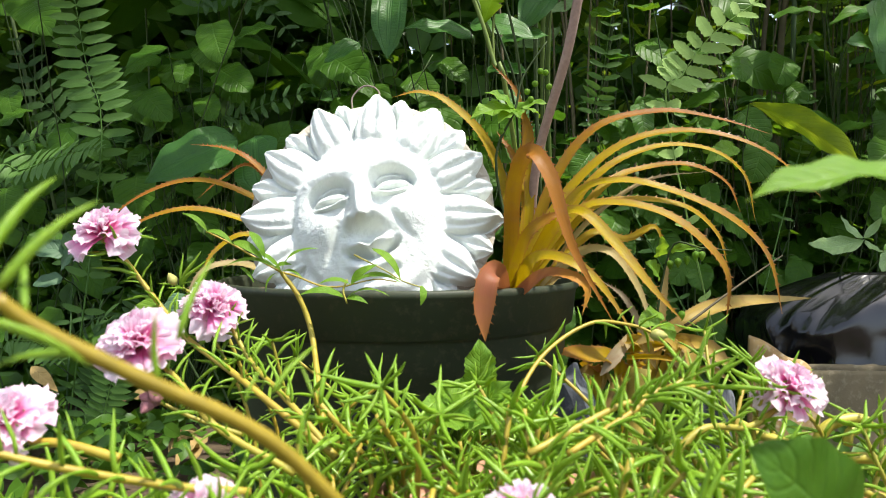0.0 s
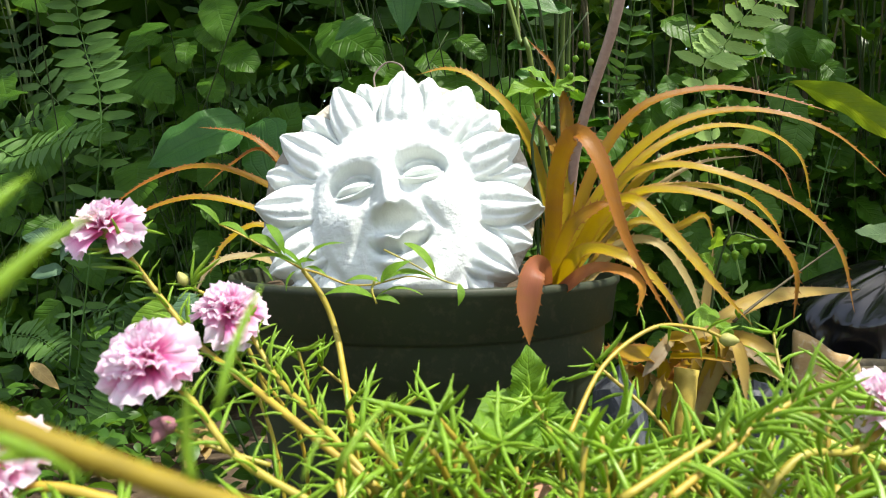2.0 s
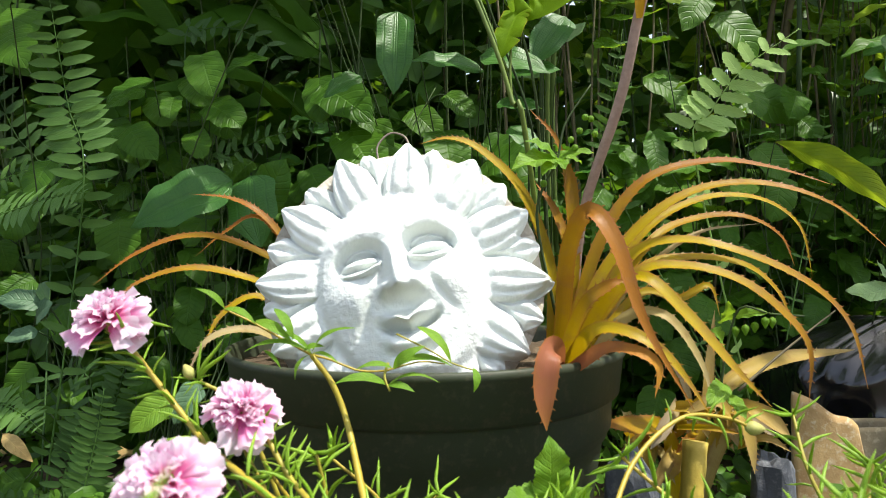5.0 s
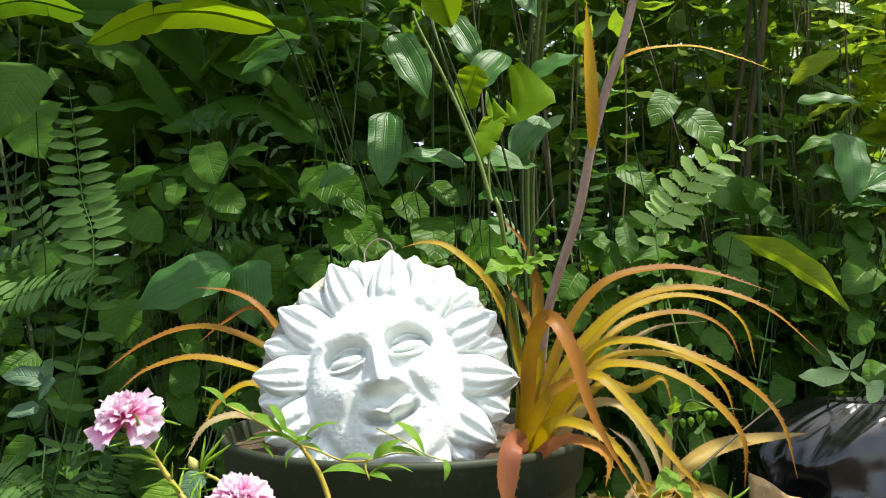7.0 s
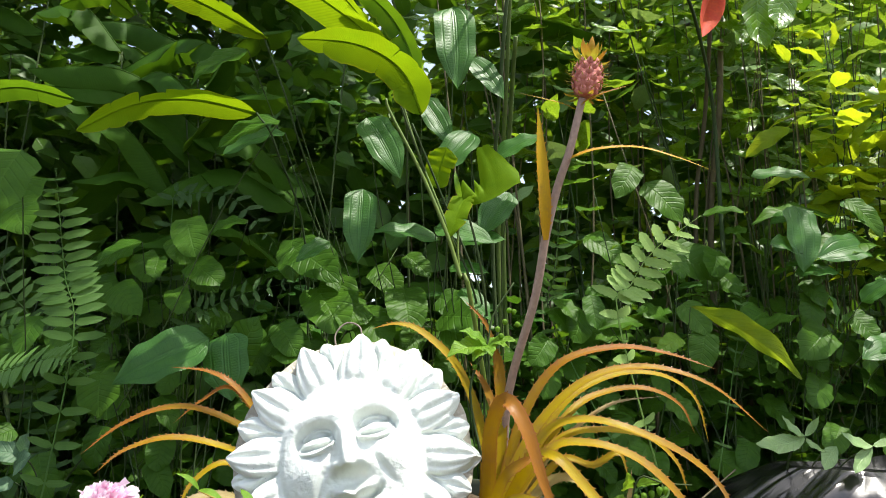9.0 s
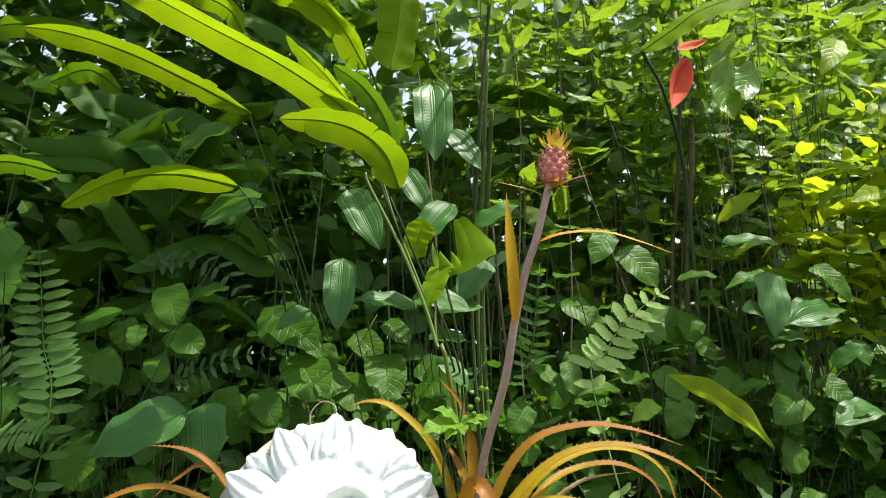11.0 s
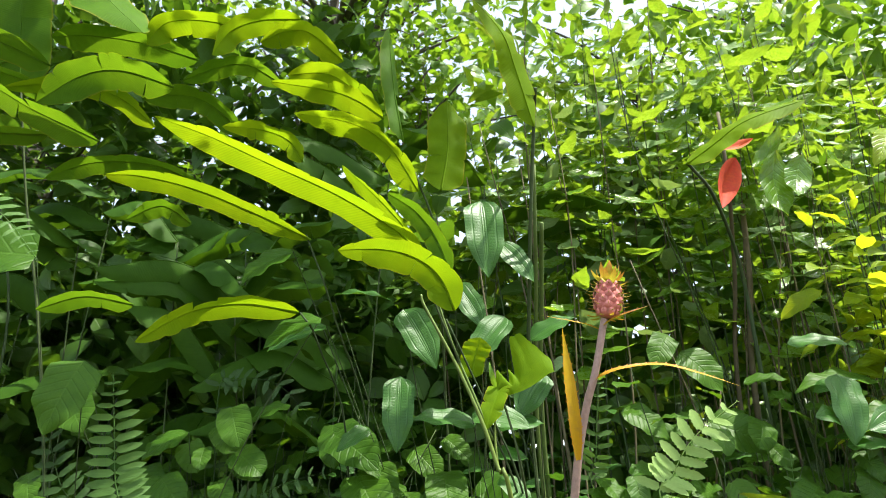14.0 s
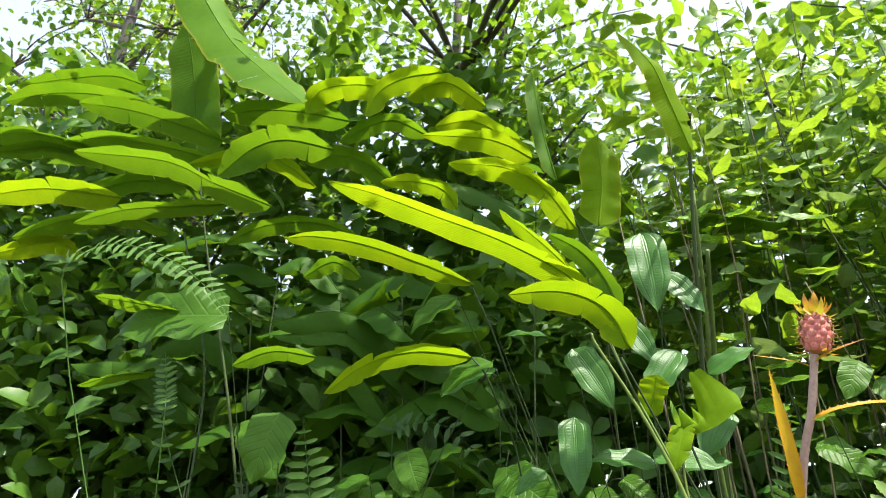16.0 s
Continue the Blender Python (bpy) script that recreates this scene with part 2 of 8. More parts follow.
M_STRAP = strap_material("bromeliad_leaf", (0.33, 0.245, 0.003), (0.26, 0.105, 0.010), (0.56, 0.36, 0.003), (0.27, 0.085, 0.03))
M_STRAP_GOLD = strap_material("bromeliad_leaf_gold", (0.48, 0.26, 0.01), (0.50, 0.34, 0.008), (0.65, 0.42, 0.01), (0.48, 0.16, 0.02))
M_STRAP_RED = strap_material("bromeliad_leaf_red", (0.29, 0.10, 0.055), (0.42, 0.20, 0.02), (0.42, 0.14, 0.04))
M_STRAP_DRY = strap_material("bromeliad_leaf_dry", (0.38, 0.31, 0.12), (0.30, 0.25, 0.16), (0.42, 0.32, 0.07), (0.22, 0.15, 0.07))
M_STRAP_STRAW = strap_material("bromeliad_leaf_straw", (0.36, 0.25, 0.025), (0.34, 0.25, 0.08), (0.48, 0.34, 0.03), (0.20, 0.12, 0.05))


def mat_plaster():
    k = Nodes("white_plaster")
    fine = k.noise(420.0, 4.0, 0.6)
    mid = k.noise(60.0, 4.0, 0.6)
    big = k.noise(14.0, 3.0)
    col = k.mix(k.ramp(big, 0.35, 0.7), (0.60, 0.64, 0.605), (0.655, 0.69, 0.65))
    col = k.mix(k.ramp(mid, 0.60, 0.78, 0.0, 0.35), col, (0.55, 0.56, 0.50))
    specks = k.ramp(k.noise(260.0, 2.0), 0.73, 0.76)
    grime = k.ramp(k.noise(20.0, 3.0), 0.5, 0.65)
    col = k.mix(k.math('MULTIPLY', specks, grime), col, (0.16, 0.15, 0.12))
    h = k.math('ADD', k.math('MULTIPLY', fine, 0.5), k.math('MULTIPLY', mid, 1.0))
    return k.done(col, 0.85, k.bump(h, 0.85, 0.002), 0.3)


def mat_mottled(name, a, b, c, rough=0.8, s1=8.0, s2=60.0, bump=0.5, spec=0.3, dist=0.003):
    k = Nodes(name)
    n1, n2 = k.noise(s1, 4.0, 0.6), k.noise(s2, 4.0, 0.65)
    col = k.mix(k.ramp(n1, 0.35, 0.65), a, b)
    col = k.mix(k.ramp(n2, 0.52, 0.72, 0.0, 0.8), col, c)
    return k.done(col, k.math('ADD', rough - 0.1, k.math('MULTIPLY', n2, 0.2)), k.bump(k.math('ADD', n1, k.math('MULTIPLY', n2, 0.6)), bump, dist), spec)


M_PLASTER = mat_plaster()
M_CEMENT = mat_mottled("cement", (0.40, 0.37, 0.30), (0.30, 0.28, 0.23), (0.5, 0.47, 0.4), 0.9, 30.0, 200.0)
M_POT = mat_mottled("dark_green_plastic", (0.023, 0.031, 0.016), (0.033, 0.041, 0.022), (0.068, 0.062, 0.038), 0.55, 5.0, 90.0, 0.12, 0.3, 0.001)
M_SOIL = mat_mottled("soil", (0.05, 0.036, 0.022), (0.09, 0.065, 0.04), (0.15, 0.11, 0.07), 0.95, 9.0, 70.0, 1.0, 0.2, 0.01)
M_TERRA = mat_mottled("terracotta", (0.42, 0.20, 0.12), (0.50, 0.27, 0.17), (0.55, 0.38, 0.28), 0.85, 12.0, 120.0, 0.3)
M_OLDCLAY = mat_mottled("weathered_clay", (0.40, 0.28, 0.12), (0.25, 0.155, 0.065), (0.48, 0.41, 0.28), 0.9, 14.0, 90.0, 0.6)
M_PLANTER = mat_mottled("old_planter", (0.10, 0.085, 0.05), (0.15, 0.12, 0.07), (0.22, 0.19, 0.13), 0.9, 10.0, 70.0, 0.5)
M_YSTEM = stem_material("yellow_stem", (0.50, 0.40, 0.03), (0.42, 0.38, 0.06), 0.5, 50.0, 0.3)
M_STONE = mat_mottled("grey_stone", (0.06, 0.066, 0.075), (0.10, 0.108, 0.118), (0.17, 0.175, 0.18), 0.85, 14.0, 90.0, 0.8)
M_BAG = mat_mottled("black_plastic_film", (0.004, 0.004, 0.005), (0.006, 0.006, 0.007), (0.008, 0.008, 0.008), 0.22, 8.0, 40.0, 0.15, 0.7)
M_WIRE = mat_mottled("wire", (0.16, 0.13, 0.10), (0.22, 0.18, 0.14), (0.1, 0.07, 0.05), 0.6, 40.0, 200.0, 0.2)


def mat_petal():
    k = Nodes("portulaca_petal")
    uv = k.n("UVMap")
    sep = k.n("SeparateXYZ")
    k.set(sep.inputs[0], uv.outputs[0])
    info = k.n("ObjectInfo")
    no = k.noise(70.0, 3.0)
    v = k.math('ADD', sep.outputs[1], k.math('MULTIPLY', k.math('SUBTRACT', no, 0.5), 0.5))
    v = k.math('ADD', v, k.math('MULTIPLY', k.math('SUBTRACT', info.outputs["Random"], 0.5), 0.45))
    col = k.mix(k.ramp(v, 0.42, 0.90), (0.78, 0.19, 0.47), (0.90, 0.77, 0.85))
    streak = k.n("TexNoise")
    mp = k.n("Mapping")
    k.set(mp.inputs[0], uv.outputs[0])
    mp.inputs["Scale"].default_value = (16, 1.5, 1)
    k.set(streak.inputs["Vector"], mp.outputs[0]), k.set(streak.inputs["Scale"], 1.0)
    col = k.mix(k.ramp(streak.outputs[0], 0.5, 0.68, 0.0, 0.4), col, (0.86, 0.62, 0.74))
    k.done(col, 0.5, k.bump(streak.outputs[0], 0.4, 0.001), 0.3)
    tr = k.n("BsdfTranslucent")
    k.set(tr.inputs[0], col)
    ms = k.n("MixShader")
    ms.inputs[0].default_value = 0.52
    k.t.links.new(k.bsdf.outputs[0], ms.inputs[1]), k.t.links.new(tr.outputs[0], ms.inputs[2])
    k.t.links.new(ms.outputs[0], k.out.inputs[0])
    return k.mat


M_PETAL = mat_petal()
M_FRUIT = mat_mottled("pineapple_skin", (0.48, 0.12, 0.10), (0.56, 0.22, 0.17), (0.62, 0.36, 0.30), 0.5, 60.0, 160.0, 0.3)
M_CROWN = strap_material("pineapple_crown", (0.34, 0.36, 0.04), (0.52, 0.26, 0.03), (0.5, 0.5, 0.04))
M_BUD_PINK = mat_mottled("pink_bud", (0.18, 0.19, 0.07), (0.30, 0.14, 0.15), (0.32, 0.09, 0.16), 0.5, 90.0, 200.0, 0.2)
M_WILT = mat_mottled("wilted_petal", (0.24, 0.09, 0.11), (0.36, 0.17, 0.18), (0.16, 0.07, 0.07), 0.7, 120.0, 260.0, 0.4)
M_BUD = mat_mottled("flower_bud", (0.26, 0.30, 0.06), (0.36, 0.33, 0.10), (0.45, 0.28, 0.18), 0.5, 60.0, 160.0, 0.2)


# ---- building helpers ----


def link(name, mesh, parent=None, m=None, label=""):
    ob = new(name, mesh)
    ob.parent = parent
    if m is not None:
        ob.matrix_basis = m
    if label:
        ob["label"] = label
    return ob


def thing(name, at, label, category, group="", kind=""):
    """An Empty at the thing's base, which parents its parts."""
    ob = new(name)
    ob.empty_display_size = 0.02
    ob.matrix_basis = Matrix.Translation(at)
    return tagged(ob, label, category, group, kind)


def raw_mesh(name, verts, faces, mat, uvs=None, smooth=True, slots=None):
    me = bpy.data.meshes.new(name)
    me.from_pydata([tuple(v) for v in verts], [], faces)
    for one in (mat if isinstance(mat, tuple) else (mat,)):
        me.materials.append(one)
    if slots is not None:
        me.polygons.foreach_set("material_index", slots)
    if smooth:
        me.polygons.foreach_set("use_smooth", [True] * len(me.polygons))
    if uvs is not None:
        layer = me.uv_layers.new(name="UVMap")
        idx = np.empty(len(me.loops), dtype=np.int32)
        me.loops.foreach_get("vertex_index", idx)
        layer.data.foreach_set("uv", np.asarray(uvs, dtype=np.float32)[idx].ravel())
    me.update()
    return me


def spline(points, steps):
    """A smooth curve through the points (Catmull-Rom), as vectors."""
    p = [Vector(q) for q in points]
    p = [p[0] * 2 - p[1], *p, p[-1] * 2 - p[-2]]
    out = []
    segs = len(p) - 3
    for i in range(steps + 1):
        s = min(i / steps * segs, segs - 1e-6)
        j, t = int(s), s - int(s)
        a, b, c, d = p[j:j + 4]
        out.append(0.5 * (2 * b + (c - a) * t + (2 * a - 5 * b + 4 * c - d) * t * t + (3 * b - 3 * c + d - a) * t ** 3))
    return out


def tube_data(points, r0, r1, sides=7, steps=14, knots=0.0, rounded=False):
    path = spline(points, steps)
    verts, faces, uvs = [], [], []
    side = None
    for i, c in enumerate(path):
        t = (path[min(i + 1, steps)] - path[max(i - 1, 0)]).normalized()
        ref = side if side is not None else (Vector((1, 0, 0)) if abs(t.x) < 0.8 else Vector((0, 1, 0)))
        side = (ref - t * ref.dot(t)).normalized()
        up = t.cross(side)
        r = r0 + (r1 - r0) * i / steps
        if knots:
            r *= 1 + knots * (i % 3 == 0)
        if rounded:
            r *= max(0.05, math.sin(math.pi * min(1, 0.08 + 0.92 * i / steps)) ** 0.4)
        for j in range(sides):
            a = 2 * math.pi * j / sides
            verts.append(c + side * (r * math.cos(a)) + up * (r * math.sin(a)))
            uvs.append((j / sides, i / steps))
    for i in range(steps):
        for j in range(sides):
            a, b = i * sides + j, i * sides + (j + 1) % sides
            faces.append((a, b, b + sides, a + sides))
    faces.append(tuple(range(sides))[::-1])
    faces.append(tuple(steps * sides + j for j in range(sides)))
    return verts, faces, uvs


def tube(name, points, r0, r1, mat, parent=None, sides=7, steps=14, knots=0.0, label="", rounded=False):
    """A tapering round stem along a smooth curve, given in world places."""
    at = Vector(parent.matrix_basis.translation) if parent is not None else Vector((0, 0, 0))
    v, f, uv = tube_data([Vector(p) - at for p in points], r0, r1, sides, steps, knots, rounded)
    return link(name, raw_mesh(name, v, f, mat, uv), parent, None, label)


def leaf_data(shape, aspect, nl=12, nw=3, fold=0.25, arch=0.1, wave=0.0, twist=0.0, tears=(), r=None, seed=0):
    """A leaf one long along +y, its face up (+z). shape(s): half width for s from 0 to 1, at most 0.5."""
    verts, faces, uvs = [], [], []
    cols = 2 * nw + 1
    ph = seed * 1.7
    for i in range(nl + 1):
        s = i / nl
        for j in range(cols):
            u = (j - nw) / nw
            w = shape(s)
            for at, side, deep, wide in tears:
                if side * u > 0 and abs(s - at) < wide:
                    w *= 1 - deep * (1 - abs(s - at) / wide)
            x = u * w * aspect
            z = arch * 4 * s * (1 - s) + fold * abs(x) * (1 - 0.5 * abs(u))
            z += wave * math.sin(s * 17 + ph + (u > 0) * 2.0) * abs(u) ** 1.5 * aspect
            z += twist * x * s
            verts.append((x, s, z))
            uvs.append((0.5 + u * 0.5, s))
    for i in range(nl):
        for j in range(cols - 1):
            a = i * cols + j
            faces.append((a, a + 1, a + 1 + cols, a + cols))
    return verts, faces, uvs


def leaf_mesh(name, mat, *args, **kw):
    v, f, uv = leaf_data(*args, **kw)
    return raw_mesh(name, v, f, mat, uv)


def ovate(s):
    return 0.5 * min(1.0, 1.28 * math.sin(math.pi * s ** 0.72) ** 0.85) * (1 - 0.15 * s) if 0 < s < 1 else 0.0


def heart(s):
    return 0.5 * (1 - s) ** 0.55 * (0.62 + 1.15 * s) ** 0.9 * (1.06 if s > 0 else 0.75) if s < 1 else 0.0


def lance(s):
    return 0.5 * math.sin(math.pi * s ** 0.8) ** 0.9 if 0 < s < 1 else 0.0


def oblong(s):
    return 0.5 * min(1, (s / 0.10) ** 0.6) * min(1.0, ((1 - s) / 0.34)) ** 0.7 if 0 < s < 1 else 0.0


def frame_of(base, tip, face, width_scale=1.0):
    """The pose of a unit leaf from its base to its tip, its upper side turned to face."""
    b, t = Vector(base), Vector(tip)
    y = t - b
    length = y.length
    y = y / length
    z = Vector(face)
    z = z - y * z.dot(y)
    if z.length < 1e-4:
        z = y.orthogonal()
    z.normalize()
    x = y.cross(z)
    m = Matrix((x, y, z)).transposed().to_4x4()
    return Matrix.Translation(b) @ m @ Matrix.Diagonal((length * width_scale, length, length, 1))


def put_leaf(parent, mesh, base, tip, face=(0, -0.4, 0.9), wide=1.0, name="leaf", label=""):
    at = Vector(parent.matrix_basis.translation)
    return link(name, mesh, parent, frame_of(Vector(base) - at, Vector(tip) - at, face, wide), label)


def torn(seed, n, deep=0.55):
    r = random.Random(seed)
    return tuple((r.uniform(0.12, 0.95), r.choice((-1, 1)), r.uniform(0.25, deep), r.uniform(0.012, 0.04)) for _ in range(n))


L_HELI = [leaf_mesh("heliconia_blade", M_HELI, oblong, 0.25, 44, 4, fo, ar, wv, tw, torn(i + 1, nt), seed=i)
          for i, (fo, ar, wv, tw, nt) in enumerate(((0.5, 0.05, 0.05, 0.2, 6), (0.8, 0.07, 0.06, -0.3, 9), (0.25, 0.04, 0.08, 0.4, 12), (1.1, 0.06, 0.04, 0.1, 5)))]
L_BROAD = [leaf_mesh("broad_blade", M_BROAD, ovate, 0.58, 12, 3, 0.3, 0.08, 0.05, 0.1 * i - 0.1, seed=i) for i in range(3)]
L_HEART = [leaf_mesh("heart_blade", M_BROAD, heart, 0.85, 12, 3, 0.22, 0.07, 0.05, 0.1 * i, seed=i) for i in range(3)]
L_QUILT = [leaf_mesh("quilted_blade", M_QUILT, ovate, 0.44, 14, 4, 0.35, 0.07, 0.05, 0.15 * i - 0.1, seed=i) for i in range(3)]
L_BUSH = [leaf_mesh("bush_blade", M_BUSH, lance, 0.37, 10, 2, 0.4, -0.10, 0.06, 0.3 * i - 0.3, seed=i) for i in range(3)]
L_SUNNY = [leaf_mesh("sunlit_blade", M_YELLOWBUSH, lance, 0.42, 10, 2, 0.4, 0.10, 0.06, 0.3 * i - 0.3, seed=i) for i in range(3)]
L_PALE = [leaf_mesh("pale_blade", M_PALEBUSH, lance, 0.37, 10, 2, 0.4, -0.12, 0.06, 0.2, seed=8)]
L_YLEAF = leaf_mesh("ribbed_blade", M_YLEAF, lance, 0.32, 34, 4, 0.6, 0.10, 0.05, 0.3, seed=4)
L_WEED = [leaf_mesh("weed_blade", M_WEED, lambda s: ovate(s) * (0.86 + 0.14 * (1 - (s * 9) % 1)), 0.62, 27, 3, 0.4, 0.08, 0.06, 0.1 * i, seed=i) for i in range(2)]
L_SMOOTH = leaf_mesh("smooth_blade", M_WEED, ovate, 0.62, 16, 4, 0.3, 0.06, 0.03, 0.05, seed=3)
L_SPRIG = [leaf_mesh("narrow_blade", M_WEED, lance, 0.17, 12, 2, 0.4, 0.20, 0.03, 0.2 * i, seed=i) for i in range(2)]
L_GLAUCOUS = leaf_mesh("glaucous_blade", M_GLAUCOUS, ovate, 0.60, 14, 3, 0.25, 0.06, 0.03, 0.1, seed=5)
L_DRY = [leaf_mesh("dry_blade", M_DRYLEAF, lance, 0.34, 10, 2, 0.6, 0.16, 0.12, 0.5 * i - 0.5, seed=i) for i in range(3)]


def needle_mesh(seed):
    v, f, uv = tube_data([(0, 0, 0), (0, 0.35, 0.05 + 0.02 * seed), (0, 0.7, 0.05), (0, 1, -0.02 + 0.03 * seed)], 0.060, 0.026, 6, 6, 0.0, True)
    return raw_mesh("fleshy_needle", v, f, M_NEEDLE, uv)


L_NEEDLE = [needle_mesh(i) for i in range(3)]


def strap(parent, points, width, mat=M_STRAP, face=(0, -0.6, 0.8), spines=True, power=2.4, channel=0.3, name="leaf", label="", steps=30, base=0.72):
    """A long channelled leaf with spiny margins along a smooth curve of world places."""
    at = Vector(parent.matrix_basis.translation)
    path = spline([Vector(p) - at for p in points], steps)
    verts, faces, uvs = [], [], []
    total = sum((path[i + 1] - path[i]).length for i in range(steps))
    face = Vector(face)
    cols = 5
    run = 0.0
    spine_at = 0.0
    r = random.Random(int(width * 1e6) + len(points) * 31 + int(points[-1][0] * 1e4))
    edges = []
    for i, c in enumerate(path):
        t = (path[min(i + 1, steps)] - path[max(i - 1, 0)]).normalized()
        nrm = face - t * face.dot(t)
        nrm = nrm.normalized() if nrm.length > 1e-3 else t.orthogonal().normalized()
        side = t.cross(nrm)
        s = i / steps
        w = 0.42 * width * max(0.02, (1 - s ** power)) * (0.9 + 0.1 * math.cos(s * 9)) * (base + (1 - base) * min(1, s / 0.3))
        for j in range(cols):
            u = (j - 2) / 2
            verts.append(c + side * (w * u) + nrm * (channel * w * (u * u - 0.4)))
            uvs.append((0.5 + u / 2, s))
        edges.append((c, t, side, nrm, w))
    for i in range(steps):
        for j in range(cols - 1):
            a = i * cols + j
            faces.append((a, a + 1, a + 1 + cols, a + cols))
    if spines:
        gap = 0.0125
        n = max(2, int(total / gap))
        for q in range(2, n):
            s = q / n * steps
            i = min(int(s), steps - 1)
            fr = s - i
            for sg in (-1, 1):
                a, b = edges[i], edges[i + 1]
                c, w = a[0].lerp(b[0], fr), a[4] * (1 - fr) + b[4] * fr
                if w < 0.0012:
                    continue
                base = c + a[2] * (sg * w * 0.98) + a[3] * (channel * w * 0.6)
                k = len(verts)
                h = r.uniform(0.0020, 0.0036)
                verts += [base - a[1] * 0.0013, base + a[1] * 0.0013, base + a[2] * (sg * h) + a[1] * 0.0028 + a[3] * 0.0008]
                uvs += [(0.99, q / n)] * 3
                faces.append((k, k + 1, k + 2))
    return link(name, raw_mesh(name, verts, faces, mat, uvs), parent, None, label)


def lathe(profile, sides=72, close=True):
    verts, faces = [], []
    n = len(profile)
    for j in range(sides):
        a = 2 * math.pi * j / sides
        for r, z in profile:
            verts.append((r * math.cos(a), r * math.sin(a), z))
    for j in range(sides):
        for i in range(n - 1):
            a, b = j * n + i, ((j + 1) % sides) * n + i
            faces.append((a, b, b + 1, a + 1))
    return verts, faces



def blade(parent, points, half, seed, face=(0, -0.4, 0.9), fold=(0.9, 0.9), splits=4, mat=M_HELI, steps=40):
    """A banana-like blade along a curve: two halves that hang from the midrib, each split across into strips."""
    r = random.Random(seed)
    at = Vector(parent.matrix_basis.translation)
    path = spline([Vector(p) - at for p in points], steps)
    face = Vector(face)
    verts, faces, uvs = [], [], []
    v, f, uv = tube_data([Vector(p) - at for p in points], 0.0030, 0.0008, 6, 24)
    verts += [tuple(q) for q in v]
    faces += list(f)
    uvs += [(0.5, 0.5)] * len(v)
    cols = 6
    for sg, droop in ((-1, fold[0]), (1, fold[1])):
        cuts = sorted(r.randint(3, steps - 3) for _ in range(splits)) + [steps]
        i0 = 0
        for cut in cuts:
            if cut <= i0:
                continue
            hang = droop + r.uniform(-0.16, 0.16)
            ripple, ph = r.uniform(0.03, 0.08), r.uniform(0, 6)
            k = len(verts)
            for i in range(i0, cut + 1):
                t = (path[min(i + 1, steps)] - path[max(i - 1, 0)]).normalized()
                nrm = (face - t * face.dot(t)).normalized()
                side = t.cross(nrm) * sg
                s = i / steps
                w = half * 1.12 * max(0.02, min(1.0, s / 0.14) ** 0.6 * min(1.0, (1.0 - s) / 0.22) ** 0.6)
                q = min(i - i0, cut - i) / max(1, cut - i0)
                w *= 1 - (0.04 + 0.10 * r.random()) * max(0.0, 1 - 14 * q) if cut < steps or i0 > 0 else 1
                w *= 1 + 0.03 * math.sin(s * 9 + ph) + r.uniform(-0.012, 0.012)
                for j in range(cols):
                    u = j / (cols - 1)
                    ang = hang * (0.75 + 0.25 * u)
                    p = path[i] + side * (w * u * math.cos(ang)) - nrm * (w * u * math.sin(ang)) + nrm * (ripple * w * u * math.sin(s * 26 + ph)) - t * (0.10 * w * u * (0.5 - q))
                    verts.append(tuple(p))
                    uvs.append((0.5 + sg * u / 2, s))
            for i in range(cut - i0):
                for j in range(cols - 1):
                    m = k + i * cols + j
                    faces.append((m, m + 1, m + 1 + cols, m + cols))
            i0 = cut
    return link("leaf", raw_mesh("blade", verts, faces, mat, uvs), parent)

# ---- ground and distance ----
def ground():
    n = 120
    verts, faces = [], []
    for i in range(n + 1):
        for j in range(n + 1):
            a, b = (i / n * 2 - 1), (j / n * 2 - 1)
            x = math.copysign(abs(a) ** 5 * 900 + abs(a) * 4, a)
            y = math.copysign(abs(b) ** 5 * 900 + abs(b) * 4, b) + 1.5
            near = 1.0 if abs(x) < 8 and abs(y) < 9 else 0.0
            z = near * 0.05 * (noise.noise(Vector((x * 2.1, y * 2.1, 3))) + 0.5 * noise.noise(Vector((x * 7, y * 7, 1)))) - 0.02
            verts.append((x, y, z))
    for i in range(n):
        for j in range(n):
            a = i * (n + 1) + j
            faces.append((a, a + n + 1, a + n + 2, a + 1))
    return tagged(link("ground", raw_mesh("ground", verts, faces, M_SOIL)), "dark damp garden soil under the plants", "ground", kind="structure")


ground()


def leaf_cloud(name, label, mat, places, seed, shape=lance, aspect=0.45, lo=0.05, hi=0.11, category="foliage", kind="stuff", parent=None):
    """Many small leaves in one mesh, each with its own turn and size."""
    r = random.Random(seed)
    v0, f0, uv0 = leaf_data(shape, aspect, 4, 1, 0.4, 0.10)
    v0 = np.array(v0)
    verts, faces, uvs = [], [], []
    for p in places:
        size = r.uniform(lo, hi)
        d = Vector((r.gauss(0, 1), r.gauss(0, 1), r.gauss(-0.35, 0.6))).normalized()
        f = Vector((r.gauss(0, 0.7), r.gauss(-0.5, 0.6), r.uniform(0.2, 1.2)))
        m = np.array(frame_of(p, Vector(p) + d * size, f))
        k = len(verts)
        verts.extend((v0 @ m[:3, :3].T + m[:3, 3]).tolist())
        faces.extend([tuple(i + k for i in q) for q in f0])
        uvs.extend(uv0)
    ob = link(name, raw_mesh(name, verts, faces, mat, uvs), parent)
    if parent is None:
        tagged(ob, label, category, kind=kind)
    return ob


